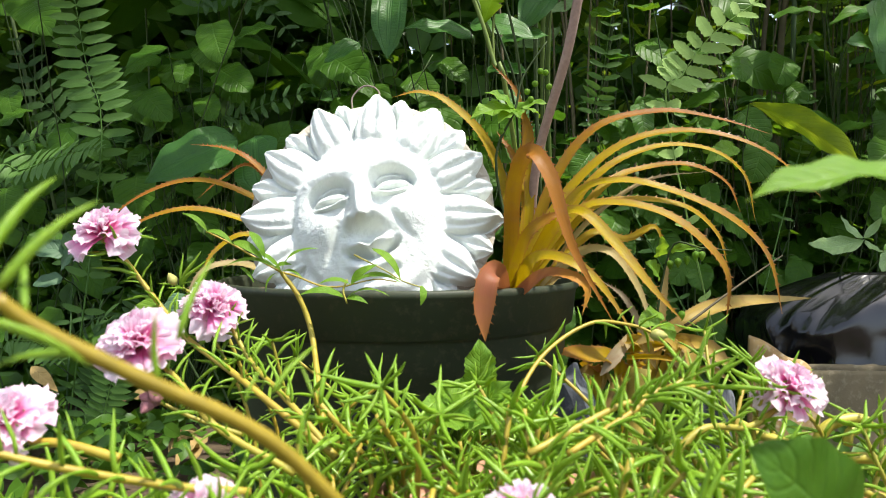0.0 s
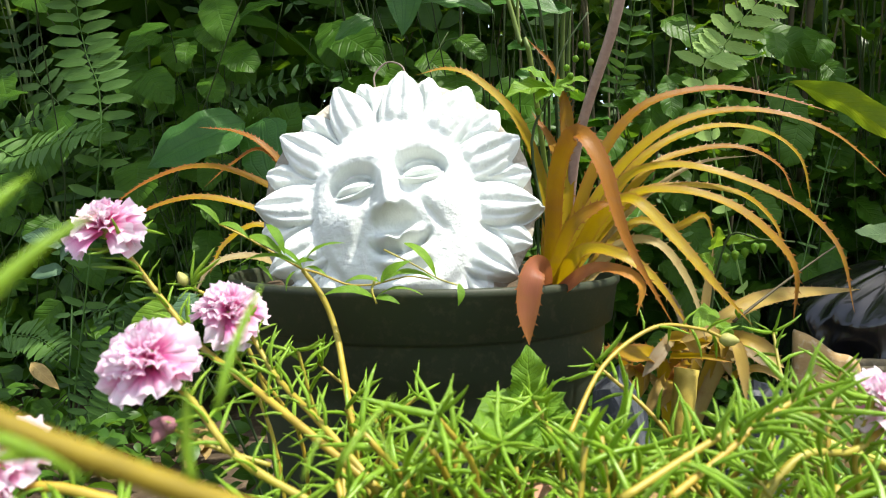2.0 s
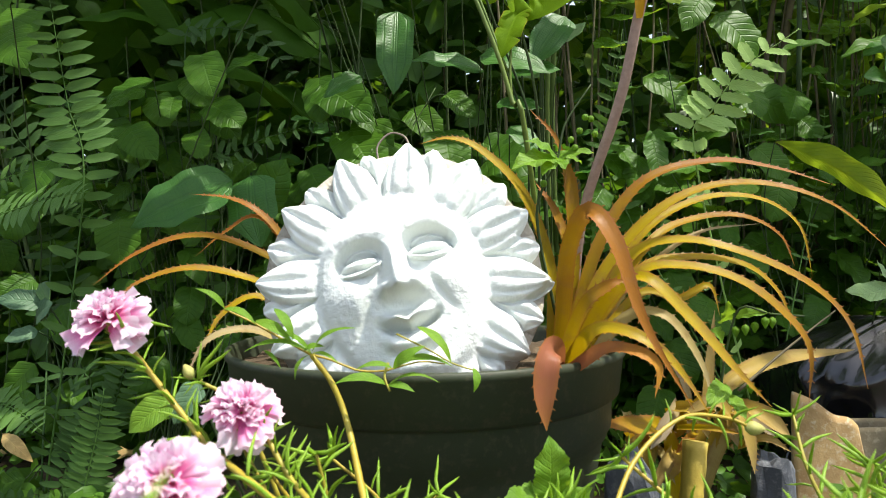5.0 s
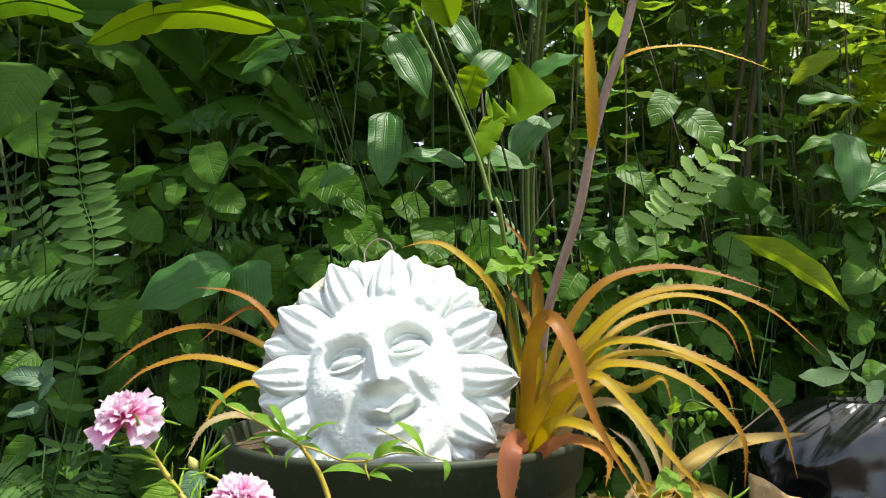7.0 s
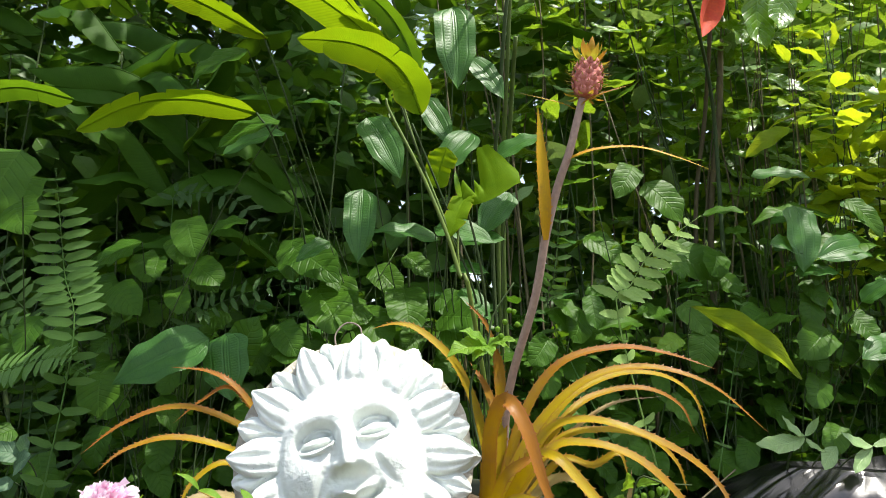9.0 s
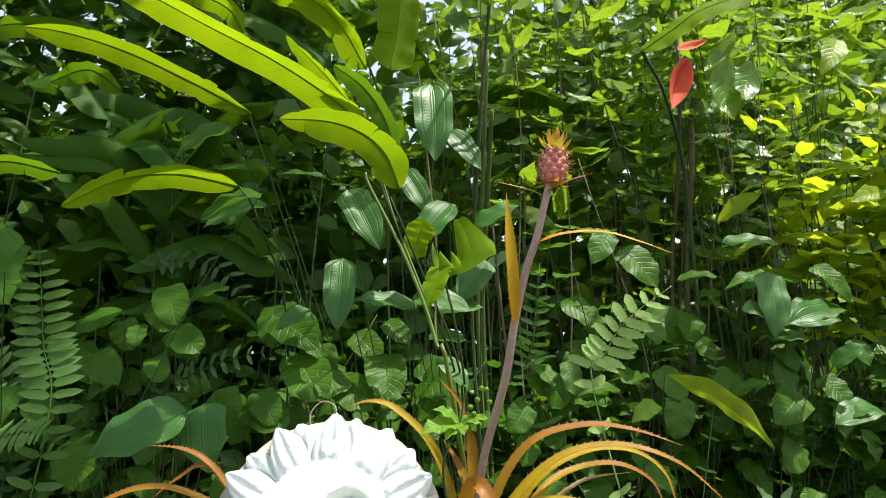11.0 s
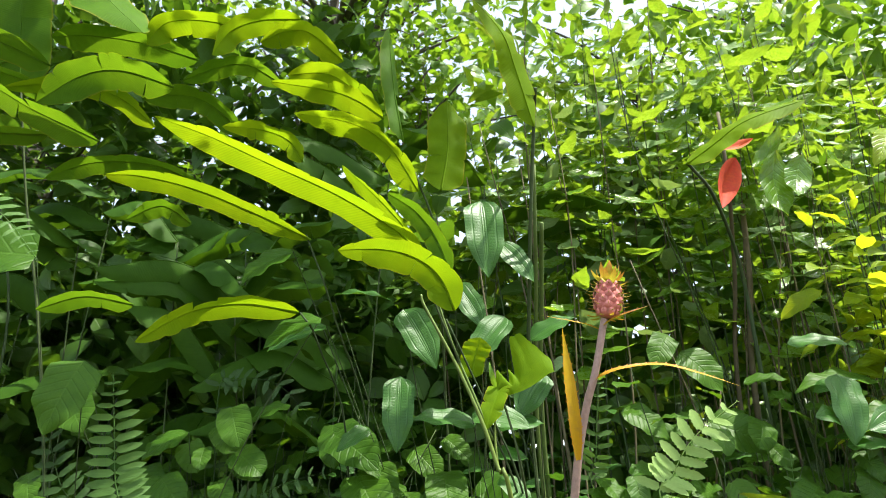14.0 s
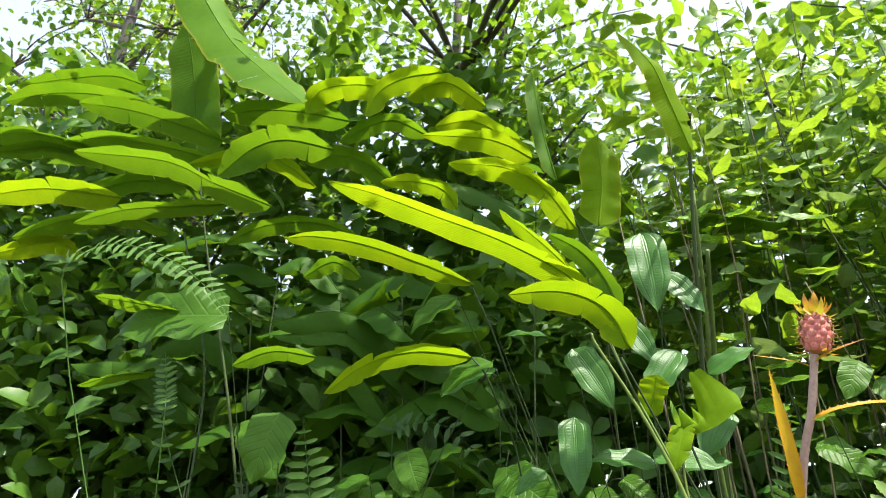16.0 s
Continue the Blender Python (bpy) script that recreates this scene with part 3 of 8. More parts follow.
def thicket(seed, n, x0, x1, y0, y1, top, gap=0.0, scale=1.3, thin=0.0):
    r = random.Random(seed)
    out = []
    while len(out) < n:
        x, y = r.uniform(x0, x1), r.uniform(y0, y1)
        z = r.uniform(0.02, 1.0) * top(x)
        if thin and x > 0.25 and z > 1.1 and r.random() < thin:
            continue
        if noise.noise(Vector((x * scale, y * scale, z * scale * 1.2 + seed))) > gap:
            out.append((x, y, z))
    return out


leaf_cloud("thicket_foliage", "dense shaded green leaves of the thicket behind the bed", M_SHADELEAF,
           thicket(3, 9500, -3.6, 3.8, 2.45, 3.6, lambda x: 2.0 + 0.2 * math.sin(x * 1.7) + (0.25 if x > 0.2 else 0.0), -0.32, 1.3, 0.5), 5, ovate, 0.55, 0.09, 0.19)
leaf_cloud("tall_thicket_foliage", "dark leaves of the tall thicket below the trees", M_SHADELEAF,
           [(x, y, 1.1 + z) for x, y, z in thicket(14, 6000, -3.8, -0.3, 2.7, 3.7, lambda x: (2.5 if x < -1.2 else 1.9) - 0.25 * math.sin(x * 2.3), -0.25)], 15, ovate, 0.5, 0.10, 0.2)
leaf_cloud("far_thicket_foliage", "dark closed mass of leaves far behind", M_SHADELEAF,
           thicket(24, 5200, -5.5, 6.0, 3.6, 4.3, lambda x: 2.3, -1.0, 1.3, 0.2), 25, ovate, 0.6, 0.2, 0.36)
leaf_cloud("low_foliage", "dark low leaves under the shrubs", M_SHADELEAF,
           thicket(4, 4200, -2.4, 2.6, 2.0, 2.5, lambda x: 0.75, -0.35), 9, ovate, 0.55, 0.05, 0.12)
leaf_cloud("hedge_foliage", "sunlit green leaves of far bushes", M_FARLEAF,
           thicket(8, 10500, -7, 7.5, 4.2, 7.0, lambda x: 3.7 + 0.4 * math.sin(x * 0.9 + 1) + (1.5 if x > 0 else 0), -0.40, 0.7), 6, ovate, 0.5, 0.14, 0.3)
leaf_cloud("bush_foliage", "pale green pointed leaves of tall bushes against the light", M_BUSHMASS,
           [(x, y, 1.0 + z) for x, y, z in thicket(18, 1100, 0.1, 2.6, 2.5, 3.4, lambda x: 2.3, 0.0, 1.6)], 16, lance, 0.36, 0.10, 0.19)


leaf_cloud("side_foliage", "green leaves of the tall bushes beyond the bed", M_FARLEAF,
           [(x, y, 1.0 + z) for x, y, z in thicket(28, 3000, 2.0, 4.6, 3.1, 4.2, lambda x: 2.9, -0.3, 1.2)], 29, lance, 0.42, 0.13, 0.24)


def far_tree(at, h, spread, seed, leaves, label, over=(), mat=M_FARLEAF, top_x=None, tangle=2, lo=0.05, hi=0.10):
    """A tree of trunk, limbs and a loose crown; over: where long unseen limbs are added for shade, with leaves round
    their ends.
    """
    r = random.Random(seed)
    t = thing("tree", at, label, "tree", "trees behind the garden")
    base = Vector(at)
    top = base + Vector((r.uniform(-0.4, 0.4) if top_x is None else top_x, r.uniform(-0.2, 0.2), h))
    tube("trunk", [base, base.lerp(top, 0.35) + Vector((0.08, 0, 0)), base.lerp(top, 0.7) - Vector((0.06, 0, 0)), top], 0.075, 0.035, M_BARK, t, 9, 16)
    pts = []
    for i in range(14):
        f = r.uniform(0.35, 0.98)
        s = base.lerp(top, f)
        e = s + Vector((r.uniform(-1, 1) * spread, r.uniform(-0.6, 0.6) * spread, r.uniform(0.1, 0.7) * spread))
        m = s.lerp(e, 0.5) + Vector((r.uniform(-0.1, 0.1), 0, r.uniform(0.0, 0.2)))
        tube("limb", [s, m, e], 0.024, 0.006, M_BARK, t, 6, 10)
        for _ in range(tangle):
            e2 = m + Vector((r.uniform(-0.5, 0.5), r.uniform(-0.3, 0.3), r.uniform(-0.2, 0.5))) * spread * 0.6
            tube("branch", [m, m.lerp(e2, 0.5) + Vector((0, 0, 0.05)), e2], 0.010, 0.003, M_BARK, t, 5, 8)
            for _ in range(leaves // (28 * tangle)):
                pts.append(m.lerp(e2, r.uniform(0.3, 1.1)) + Vector((r.gauss(0, 0.16), r.gauss(0, 0.16), r.gauss(0, 0.16))) - base)
        for _ in range(leaves // 28):
            q = s.lerp(e, r.uniform(0.35, 1.1)) + Vector((r.gauss(0, 0.2), r.gauss(0, 0.2), r.gauss(0, 0.2)))
            pts.append(q - base)
    for x, y, z, spread2, n in over:
        e = Vector((x, y, z))
        s = base.lerp(top, 0.8)
        tube("limb", [s, s.lerp(e, 0.5) + Vector((0, 0, 0.25)), e], 0.03, 0.008, M_BARK, t, 6, 14)
        for _ in range(n):
            pts.append(e + Vector((r.gauss(0, spread2), r.gauss(0, spread2 * 0.7), r.gauss(0, 0.18))) - base)
    leaf_cloud("crown", "", mat, pts, seed, ovate, 0.8, lo, hi, parent=t)
    return t


# this tree's long limbs are added out of view to dapple the garden
far_tree((-0.85, 4.6, 0), 5.6, 1.5, 11, 2200, "slim dark-barked tree with small round leaves and added unseen limbs shading the garden",
         ((-0.9, 2.4, 3.7, 0.42, 330), (-0.2, 2.15, 3.6, 0.38, 300), (0.45, 2.4, 3.9, 0.36, 260), (-1.5, 2.3, 3.9, 0.42, 260), (0.5, 1.5, 3.7, 0.26, 230), (0.2, 2.05, 3.6, 0.30, 260), (0.75, 2.2, 3.8, 0.28, 240), (0.05, 2.6, 3.8, 0.3, 220)),
         top_x=0.05, lo=0.06, hi=0.12)
far_tree((-0.80, 4.8, 0), 5.8, 1.4, 12, 1500, "slim dark-barked tree beside its twin", top_x=0.45, lo=0.04, hi=0.075)
far_tree((-1.9, 4.9, 0), 5.4, 1.5, 26, 1300, "slender tree with small round leaves against the sky", top_x=-0.1, tangle=4, lo=0.05, hi=0.085)
# two crowns here take the darker leaf, their backlit look put into the colour
far_tree((-3.0, 4.4, 0), 6.3, 2.0, 13, 1900, "spreading tree with tangled dark branches", (), M_SHADELEAF, tangle=7, lo=0.04, hi=0.09)
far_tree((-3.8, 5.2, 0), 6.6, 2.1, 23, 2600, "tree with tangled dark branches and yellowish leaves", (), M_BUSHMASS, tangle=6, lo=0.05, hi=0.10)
far_tree((-3.7, 3.7, 0), 5.9, 1.6, 24, 1500, "tree with tangled dark branches", (), M_SHADELEAF, tangle=8, lo=0.04, hi=0.08)
far_tree((-5.4, 6.0, 0), 7.0, 2.4, 14, 2400, "leafy tree in bright sun", (), M_BUSHMASS, lo=0.07, hi=0.13)
far_tree((1.6, 5.4, 0), 4.6, 1.7, 15, 1700, "leafy tree behind the tall bush", lo=0.07, hi=0.14)
far_tree((3.6, 5.0, 0), 5.0, 2.0, 16, 2200, "leafy tree behind the tall bush", lo=0.07, hi=0.14)


def shade_tree():
    """An added, unseen tree beside the bed; its limbs hang over it and keep the ground behind the pot in shade."""
    r = random.Random(31)
    base = Vector((3.1, 0.9, 0))
    t = thing("tree", base, "unseen broad tree added beside the bed, its limbs hung over it as shade", "tree", "trees behind the garden")
    tube("trunk", [base, (3.05, 0.92, 1.2), (3.0, 0.95, 2.5), (2.95, 0.95, 3.6)], 0.11, 0.05, M_BARK, t, 10, 18)
    pts = []
    for x0, x1, y0, y1, n in ((1.28, 1.70, 0.90, 1.52, 190), (-0.95, 0.22, 0.55, 1.02, 300), (2.3, 3.8, 0.2, 1.9, 500)):
        e = Vector((x0, (y0 + y1) / 2, 2.55))
        tube("limb", [(3.0, 0.95, 2.4), (2.2, (y0 + y1) / 2, 2.68), e], 0.03, 0.006, M_BARK, t, 6, 14)
        while n > 0:
            p = Vector((r.uniform(x0, x1), r.uniform(y0, y1), 2.5 + r.gauss(0, 0.07)))
            if noise.noise(p * 3.2) > -0.28:
                pts.append(p - base)
                n -= 1
    leaf_cloud("crown", "", M_FARLEAF, pts, 31, ovate, 0.62, 0.08, 0.14, parent=t)


shade_tree()


# ---- the pot, its soil and the sun plaque ----
POT = Vector((-0.068, 1.135, 0.0))
POT_R, RIM = 0.268, 0.400


def big_pot():
    t = thing("planter_pot", POT, "large round dark green plastic pot with a rolled rim", "plant pot")
    R, H = POT_R, RIM
    prof = [(0.0, 0.004), (R * 0.70, 0.004), (R * 0.72, 0.0), (R * 0.735, 0.012), (R * 0.80, H * 0.35), (R * 0.875, H * 0.66), (R * 0.885, H * 0.70), (R * 0.905, H * 0.715),
            (R * 0.91, H * 0.735), (R * 0.925, H * 0.745), (R * 0.93, H * 0.835), (R * 0.945, H * 0.848), (R * 0.965, H * 0.853), (R * 0.985, H * 0.965), (R * 0.998, H * 0.975),
            (R, H * 0.985), (R * 0.997, H * 0.996), (R * 0.985, H), (R * 0.972, H * 0.994), (R * 0.966, H * 0.975), (R * 0.93, H * 0.85), (R * 0.88, H * 0.7)]
    v, f = lathe(prof, 96)
    body = link("body", raw_mesh("body", v, f, M_POT), t)
    verts, faces = [], []

    def ring(rad, width, h, n=40):
        k = len(verts)
        for i in range(n):
            a = 2 * math.pi * i / n
            for dr, dh in ((-width, -0.001), (0, h), (width, -0.001)):
                x, z = (rad + dr) * math.cos(a), (rad + dr) * math.sin(a)
                verts.append((x, -dh, z))
        for i in range(n):
            for j in range(2):
                a, b = k + i * 3 + j, k + (i + 1) % n * 3 + j
                faces.append((a, b, b + 1, a + 1))
    ring(0.050, 0.005, 0.004), ring(0.036, 0.003, 0.003), ring(0.014, 0.006, 0.004)
    for i in range(8):
        k = len(verts)
        a = math.pi * i / 4
        for da, rr, dh in ((-0.25, 0.02, 0), (0, 0.018, 0.003), (0.25, 0.02, 0), (0, 0.034, 0.002)):
            verts.append((rr * math.cos(a + da), -dh, rr * math.sin(a + da)))
        faces.extend([(k, k + 1, k + 3), (k + 1, k + 2, k + 3)])
    m = Matrix.Translation((0.0, -R * 0.862, H * 0.57)) @ pose(0, 0, 0, -11, 0, 0)
    link("medallion", raw_mesh("medallion", verts, faces, M_POT), t, pose(0, 0, 0, 0, 0, 2) @ m, "embossed round rosette")
    return t


big_pot()


def pot_soil():
    verts, faces = [(0, 0, 0.006)], []
    n, rings = 60, 10
    for i in range(1, rings + 1):
        for j in range(n):
            a = 2 * math.pi * j / n
            r = POT_R * 0.955 * i / rings
            p = Vector((r * math.cos(a), r * math.sin(a), 0))
            p.z = 0.012 * noise.noise(p * 30) + 0.008 * noise.noise(p * 90)
            verts.append(p)
    for j in range(n):
        faces.append((0, 1 + j, 1 + (j + 1) % n))
        for i in range(rings - 1):
            a, b = 1 + i * n + j, 1 + i * n + (j + 1) % n
            faces.append((a, a + n, b + n, b))
    ob = link("potting_soil", raw_mesh("potting_soil", verts, faces, M_SOIL), None, Matrix.Translation(POT + Vector((0, 0, RIM * 0.94))))
    tagged(ob, "dark crumbly potting soil inside the big pot", "soil", kind="stuff")


pot_soil()


def bell(x, w):
    return math.exp(-(x / w) ** 2)


def step(x, a, b):
    t = min(1.0, max(0.0, (x - a) / (b - a)))
    return t * t * (3 - 2 * t)


def face_relief(x, y):
    """Height of the sun's face over its dome; x to its side, y up, the face's radius being 1."""
    h = 0.0
    for s in (-1, 1):
        ex, ey = x - s * 0.37, y - 0.15
        d = math.hypot((x - s * 0.375) / 0.30, (y - 0.215 - 0.10 * (0.4 - abs(x))) / 0.215)
        h -= 0.22 * (1 - step(d, 0.66, 1.08)) - 0.06 * bell(d - 0.60, 0.10) * step(y, 0.2, 0.32)                                                     # socket with a sharp brow
        h += 0.27 * max(0.0, 1 - (ex / 0.245) ** 2 - ((ey + 0.01) / 0.135) ** 2) ** 0.6           # eyeball under its lid
        slit = ey + 0.045 - 0.05 * (ex / 0.25) ** 2
        inner = step(0.235 - abs(ex), 0, 0.07)
        h -= 0.09 * bell(slit, 0.022) * inner
        h += 0.05 * bell(slit + 0.065, 0.03) * inner                                              # lower lid
        h -= 0.05 * bell(slit - 0.135, 0.022) * inner                                             # crease over the lid
        brow = y - 0.50 + 0.55 * (abs(x) - 0.36) ** 2
        h += 0.05 * bell(brow, 0.07) * step(0.44 - abs(ex), 0, 0.2)
        h += 0.12 * math.exp(-((x - s * 0.48) / 0.25) ** 2 - ((y + 0.20) / 0.22) ** 2)             # cheek
        h += 0.17 * math.exp(-((x - s * 0.165) / 0.075) ** 2 - ((y + 0.20) / 0.075) ** 2)          # nostril wing
        h -= 0.045 * bell(x - s * (0.34 - 0.45 * (y + 0.22)), 0.05) * step(y, -0.66, -0.44) * step(-y, 0.08, 0.28)
    wide = 0.085 + 0.045 * step(-y, -0.10, 0.22)
    h += (0.07 + 0.35 * step(-y, -0.45, 0.20)) * bell(x, wide) * step(y, -0.34, -0.235) * step(0.52 - y, 0, 0.3)   # nose
    my = y + 0.62 - 0.14 * (x / 0.40) ** 2
    inside = step(0.38 - abs(x), 0, 0.18)
    h += 0.23 * bell(my - 0.095 + 0.05 * bell(x, 0.07), 0.055) * step(0.30 - abs(x), 0, 0.22)                            # upper lip
    h -= 0.20 * bell(my, 0.045) * inside
    h -= 0.12 * math.exp(-(x / 0.16) ** 2 - ((y + 0.385) / 0.070) ** 2)                             # hollow under the nose
    h += 0.12 * bell(my + 0.165, 0.085) * step(0.38 - abs(x), 0, 0.2)                               # lower lip
    h -= 0.08 * bell(my + 0.27, 0.06) * step(0.34 - abs(x), 0, 0.2)
    h += 0.14 * math.exp(-(x / 0.27) ** 2 - ((y + 1.02) / 0.14) ** 2)                              # chin
    return h


def sun_plaque():
    R, FACE, N = 0.171, 0.106, 12
    nr, na = 150, 680
    r = random.Random(4)
    lean = [r.uniform(-0.16, 0.16) for _ in range(2 * N)]
    size = [r.uniform(0.96, 1.03) for _ in range(2 * N)]
    over = [r.uniform(-0.2, 1.0) * (1 if i % N < 11 else -1) for i in range(2 * N)]
    verts, faces, slots = [], [], []

    def petal(a, row):
        q = a / (2 * math.pi) * N + 0.5 * row
        i = int(math.floor(q + 0.5)) % N + row * N
        return i, (q - math.floor(q + 0.5)) * 2 - lean[i]

    def blade(u, s2, i):
        """Cross-section of one leaf-like petal: two rolled ridges beside a groove, the sides falling away, one side raised."""
        body = max(0.0, 1 - abs(u) ** 2.2) ** 0.6
        lift = 0.45 + 0.65 * math.sin(math.pi * min(1.0, 0.12 + 0.80 * s2))
        groove = bell(u, 0.16) * min(1.0, s2 * 1.8) + 0.6 * bell(abs(u) - 0.62, 0.12)
        return (0.0135 * body - 0.0058 * groove * body) * lift + 0.0050 * over[i] * u * min(1, s2 * 2)

    for j in range(na):
        a = 2 * math.pi * j / na
        rows = [petal(a, 0), petal(a, 1)]
        reach = [R * size[i] * f * (0.80 + 0.20 * max(0.0, 1 - (abs(p) / 0.72) ** 1.5)) for (i, p), f in zip(rows, (1.0, 0.955))]
        out = max(reach)
        ca, sa = math.cos(a), math.sin(a)
        for k in range(nr + 1):
            rad = out * k / nr
            x, y = rad * ca, rad * sa
            fx, fy = x / FACE, y / FACE
            c, s = math.cos(radians(15)), math.sin(radians(15))
            gx, gy = c * fx + s * fy, -s * fx + c * fy
            ragged = 0.03 * noise.noise(Vector((ca * 2, sa * 2, 5)))
            q = max(0.0, math.hypot(gx / 0.93, (gy + 0.08) / (1.04 if gy > -0.08 else 1.2)) + ragged)
            s2 = min(1.0, max(0.0, (rad - FACE * 0.75) / (R - FACE * 0.75)))
            (i0, p0), (i1, p1) = rows
            w0 = max(0.05, 1.02 * (1 - s2 ** 2.6))
            w1 = max(0.05, 1.0 * (1 - s2 ** 3.2))
            low = 0.0015 + blade(max(-1, min(1, p1 / w1)), s2, i1) * 0.9
            top = 0.0100 + blade(max(-1, min(1, p0 / w0)), s2, i0)
            cut = step(w0 - abs(p0), -0.03, 0.10)
            hair = low + (top - low) * cut - 0.006 * bell(abs(p0) - w0, 0.09)
            hair -= 0.006 * step(rad / out, 0.93, 1.0)
            dome = 0.017 + 0.025 * max(0.0, 1 - min(1.0, q) ** 2.4) ** 0.6 + 0.100 * face_relief(gx, gy) * step(1.02 - q, 0, 0.25)
            hair = 0.017 + (hair - 0.017) * step(q, 0.92, 1.08)
            mixv = step(q, 0.86, 1.02)
            z = dome * (1 - mixv) + hair * mixv
            z += 0.0006 * noise.noise(Vector((x * 170, y * 170, 2))) + 0.0009 * noise.noise(Vector((x * 60, y * 60, 7))) - 0.002 * max(0.0, noise.noise(Vector((x * 260, y * 260, 9))) - 0.42)
            verts.append((x, y, z))
    for j in range(na):
        b = ((j + 1) % na) * (nr + 1)
        for k in range(nr):
            a = j * (nr + 1)
            if k == 0:
                faces.append((a, a + 1, b + 1))
            else:
                faces.append((a + k, a + k + 1, b + k + 1, b + k))
            slots.append(0)
    # cement backing: side wall and back
    k0 = len(verts)
    for j in range(na):
        a = 2 * math.pi * j / na
        e = verts[j * (nr + 1) + nr]
        rad = max(math.hypot(e[0], e[1]) * 1.0, R * 0.95 * (1 + 0.03 * noise.noise(Vector((math.cos(a) * 3, math.sin(a) * 3, 0)))))
        verts.append((rad * math.cos(a), rad * math.sin(a), -0.010))
        verts.append((rad * 0.97 * math.cos(a), rad * 0.97 * math.sin(a), -0.032))
    for j in range(na):
        j2 = (j + 1) % na
        o, o2 = j * (nr + 1) + nr, j2 * (nr + 1) + nr
        faces += [(o, k0 + j * 2, k0 + j2 * 2, o2), (k0 + j * 2, k0 + j * 2 + 1, k0 + j2 * 2 + 1, k0 + j2 * 2)]
        slots += [1, 1]
    faces.append(tuple(k0 + j * 2 + 1 for j in range(na))[::-1])
    slots.append(1)
    # wire loop for hanging, set into the cement
    v, f, _ = tube_data([(-0.034, R * 0.90, -0.012), (-0.036, R * 1.03, -0.012), (-0.020, R * 1.13, -0.012), (0.0, R * 1.08, -0.012), (0.003, R * 0.90, -0.012)], 0.0013, 0.0013, 6, 24)
    k0 = len(verts)
    verts += [tuple(p) for p in v]
    faces += [tuple(i + k0 for i in q) for q in f]
    slots += [2] * len(f)
    me = raw_mesh("sun_plaque", verts, faces, (M_PLASTER, M_CEMENT, M_WIRE), None, True, slots)
    ob = link("sun_plaque", me, None, pose(-0.097, 0.972, 0.490, 90 - 17, 0, -5))
    tagged(ob, "white plaster sun plaque with a smiling relief face", "garden ornament")


sun_plaque()

# ---- ornamental pineapple ----
pine = thing("ornamental_pineapple", (0.10, 1.03, 0.345), "ornamental pineapple plant with arching spiny orange leaves and one pink fruit", "bromeliad")
strap(pine, [(0.084, 0.986, 0.378), (0.084, 0.952, 0.448), (0.084, 0.918, 0.524), (0.100, 0.893, 0.563), (0.121, 0.867, 0.529), (0.143, 0.850, 0.451), (0.188, 0.842, 0.366)], 0.031, face=(0.2, -1, 0.25), power=3)
strap(pine, [(0.108, 1.020, 0.414), (0.145, 1.020, 0.531), (0.202, 1.020, 0.608), (0.287, 1.020, 0.632), (0.365, 1.020, 0.623), (0.434, 1.003, 0.598)], 0.024)
strap(pine, [(0.098, 1.003, 0.409), (0.160, 1.003, 0.517), (0.237, 1.003, 0.585), (0.328, 1.003, 0.603), (0.415, 0.986, 0.576), (0.484, 0.969, 0.511)], 0.023)
strap(pine, [(0.126, 1.037, 0.411), (0.205, 1.054, 0.539), (0.293, 1.071, 0.589), (0.381, 1.088, 0.590), (0.435, 1.088, 0.553), (0.452, 1.088, 0.485)], 0.020)
strap(pine, [(0.126, 1.037, 0.411), (0.225, 1.071, 0.532), (0.300, 1.105, 0.565), (0.366, 1.105, 0.568), (0.417, 1.105, 0.542), (0.438, 1.105, 0.498)], 0.020)
strap(pine, [(0.107, 0.986, 0.405), (0.164, 0.969, 0.511), (0.217, 0.952, 0.533), (0.280, 0.935, 0.519), (0.346, 0.918, 0.485), (0.387, 0.909, 0.439), (0.400, 0.901, 0.371)], 0.024)
strap(pine, [(0.105, 0.978, 0.406), (0.165, 0.952, 0.492), (0.216, 0.935, 0.504), (0.271, 0.918, 0.488), (0.311, 0.901, 0.453), (0.333, 0.893, 0.415), (0.331, 0.893, 0.360)], 0.024)
strap(pine, [(0.113, 1.011, 0.401), (0.193, 1.020, 0.496), (0.257, 1.020, 0.513), (0.328, 1.020, 0.502), (0.370, 1.020, 0.466), (0.384, 1.020, 0.424)], 0.022)
strap(pine, [(0.097, 0.969, 0.394), (0.134, 0.935, 0.474), (0.161, 0.901, 0.493), (0.198, 0.875, 0.453), (0.232, 0.850, 0.405), (0.265, 0.842, 0.367)], 0.026, face=(0.2, -0.9, 0.5))
strap(pine, [(0.080, 0.952, 0.391), (0.098, 0.918, 0.460), (0.124, 0.909, 0.484), (0.144, 0.909, 0.490)], 0.022, face=(0.1, -0.9, 0.5))
strap(pine, [(0.086, 0.952, 0.391), (0.108, 0.909, 0.436), (0.142, 0.884, 0.436), (0.177, 0.867, 0.409), (0.212, 0.850, 0.353)], 0.024, face=(0.2, -0.9, 0.5))
strap(pine, [(0.089, 0.935, 0.390), (0.118, 0.901, 0.418), (0.145, 0.875, 0.418), (0.163, 0.867, 0.403), (0.156, 0.859, 0.374)], 0.022, M_STRAP_RED, face=(0.2, -0.9, 0.5))
strap(pine, [(0.073, 0.935, 0.390), (0.062, 0.884, 0.422), (0.050, 0.859, 0.415), (0.045, 0.854, 0.380), (0.047, 0.854, 0.345)], 0.034, M_STRAP_RED, face=(0.1, -1, 0.2), power=5)
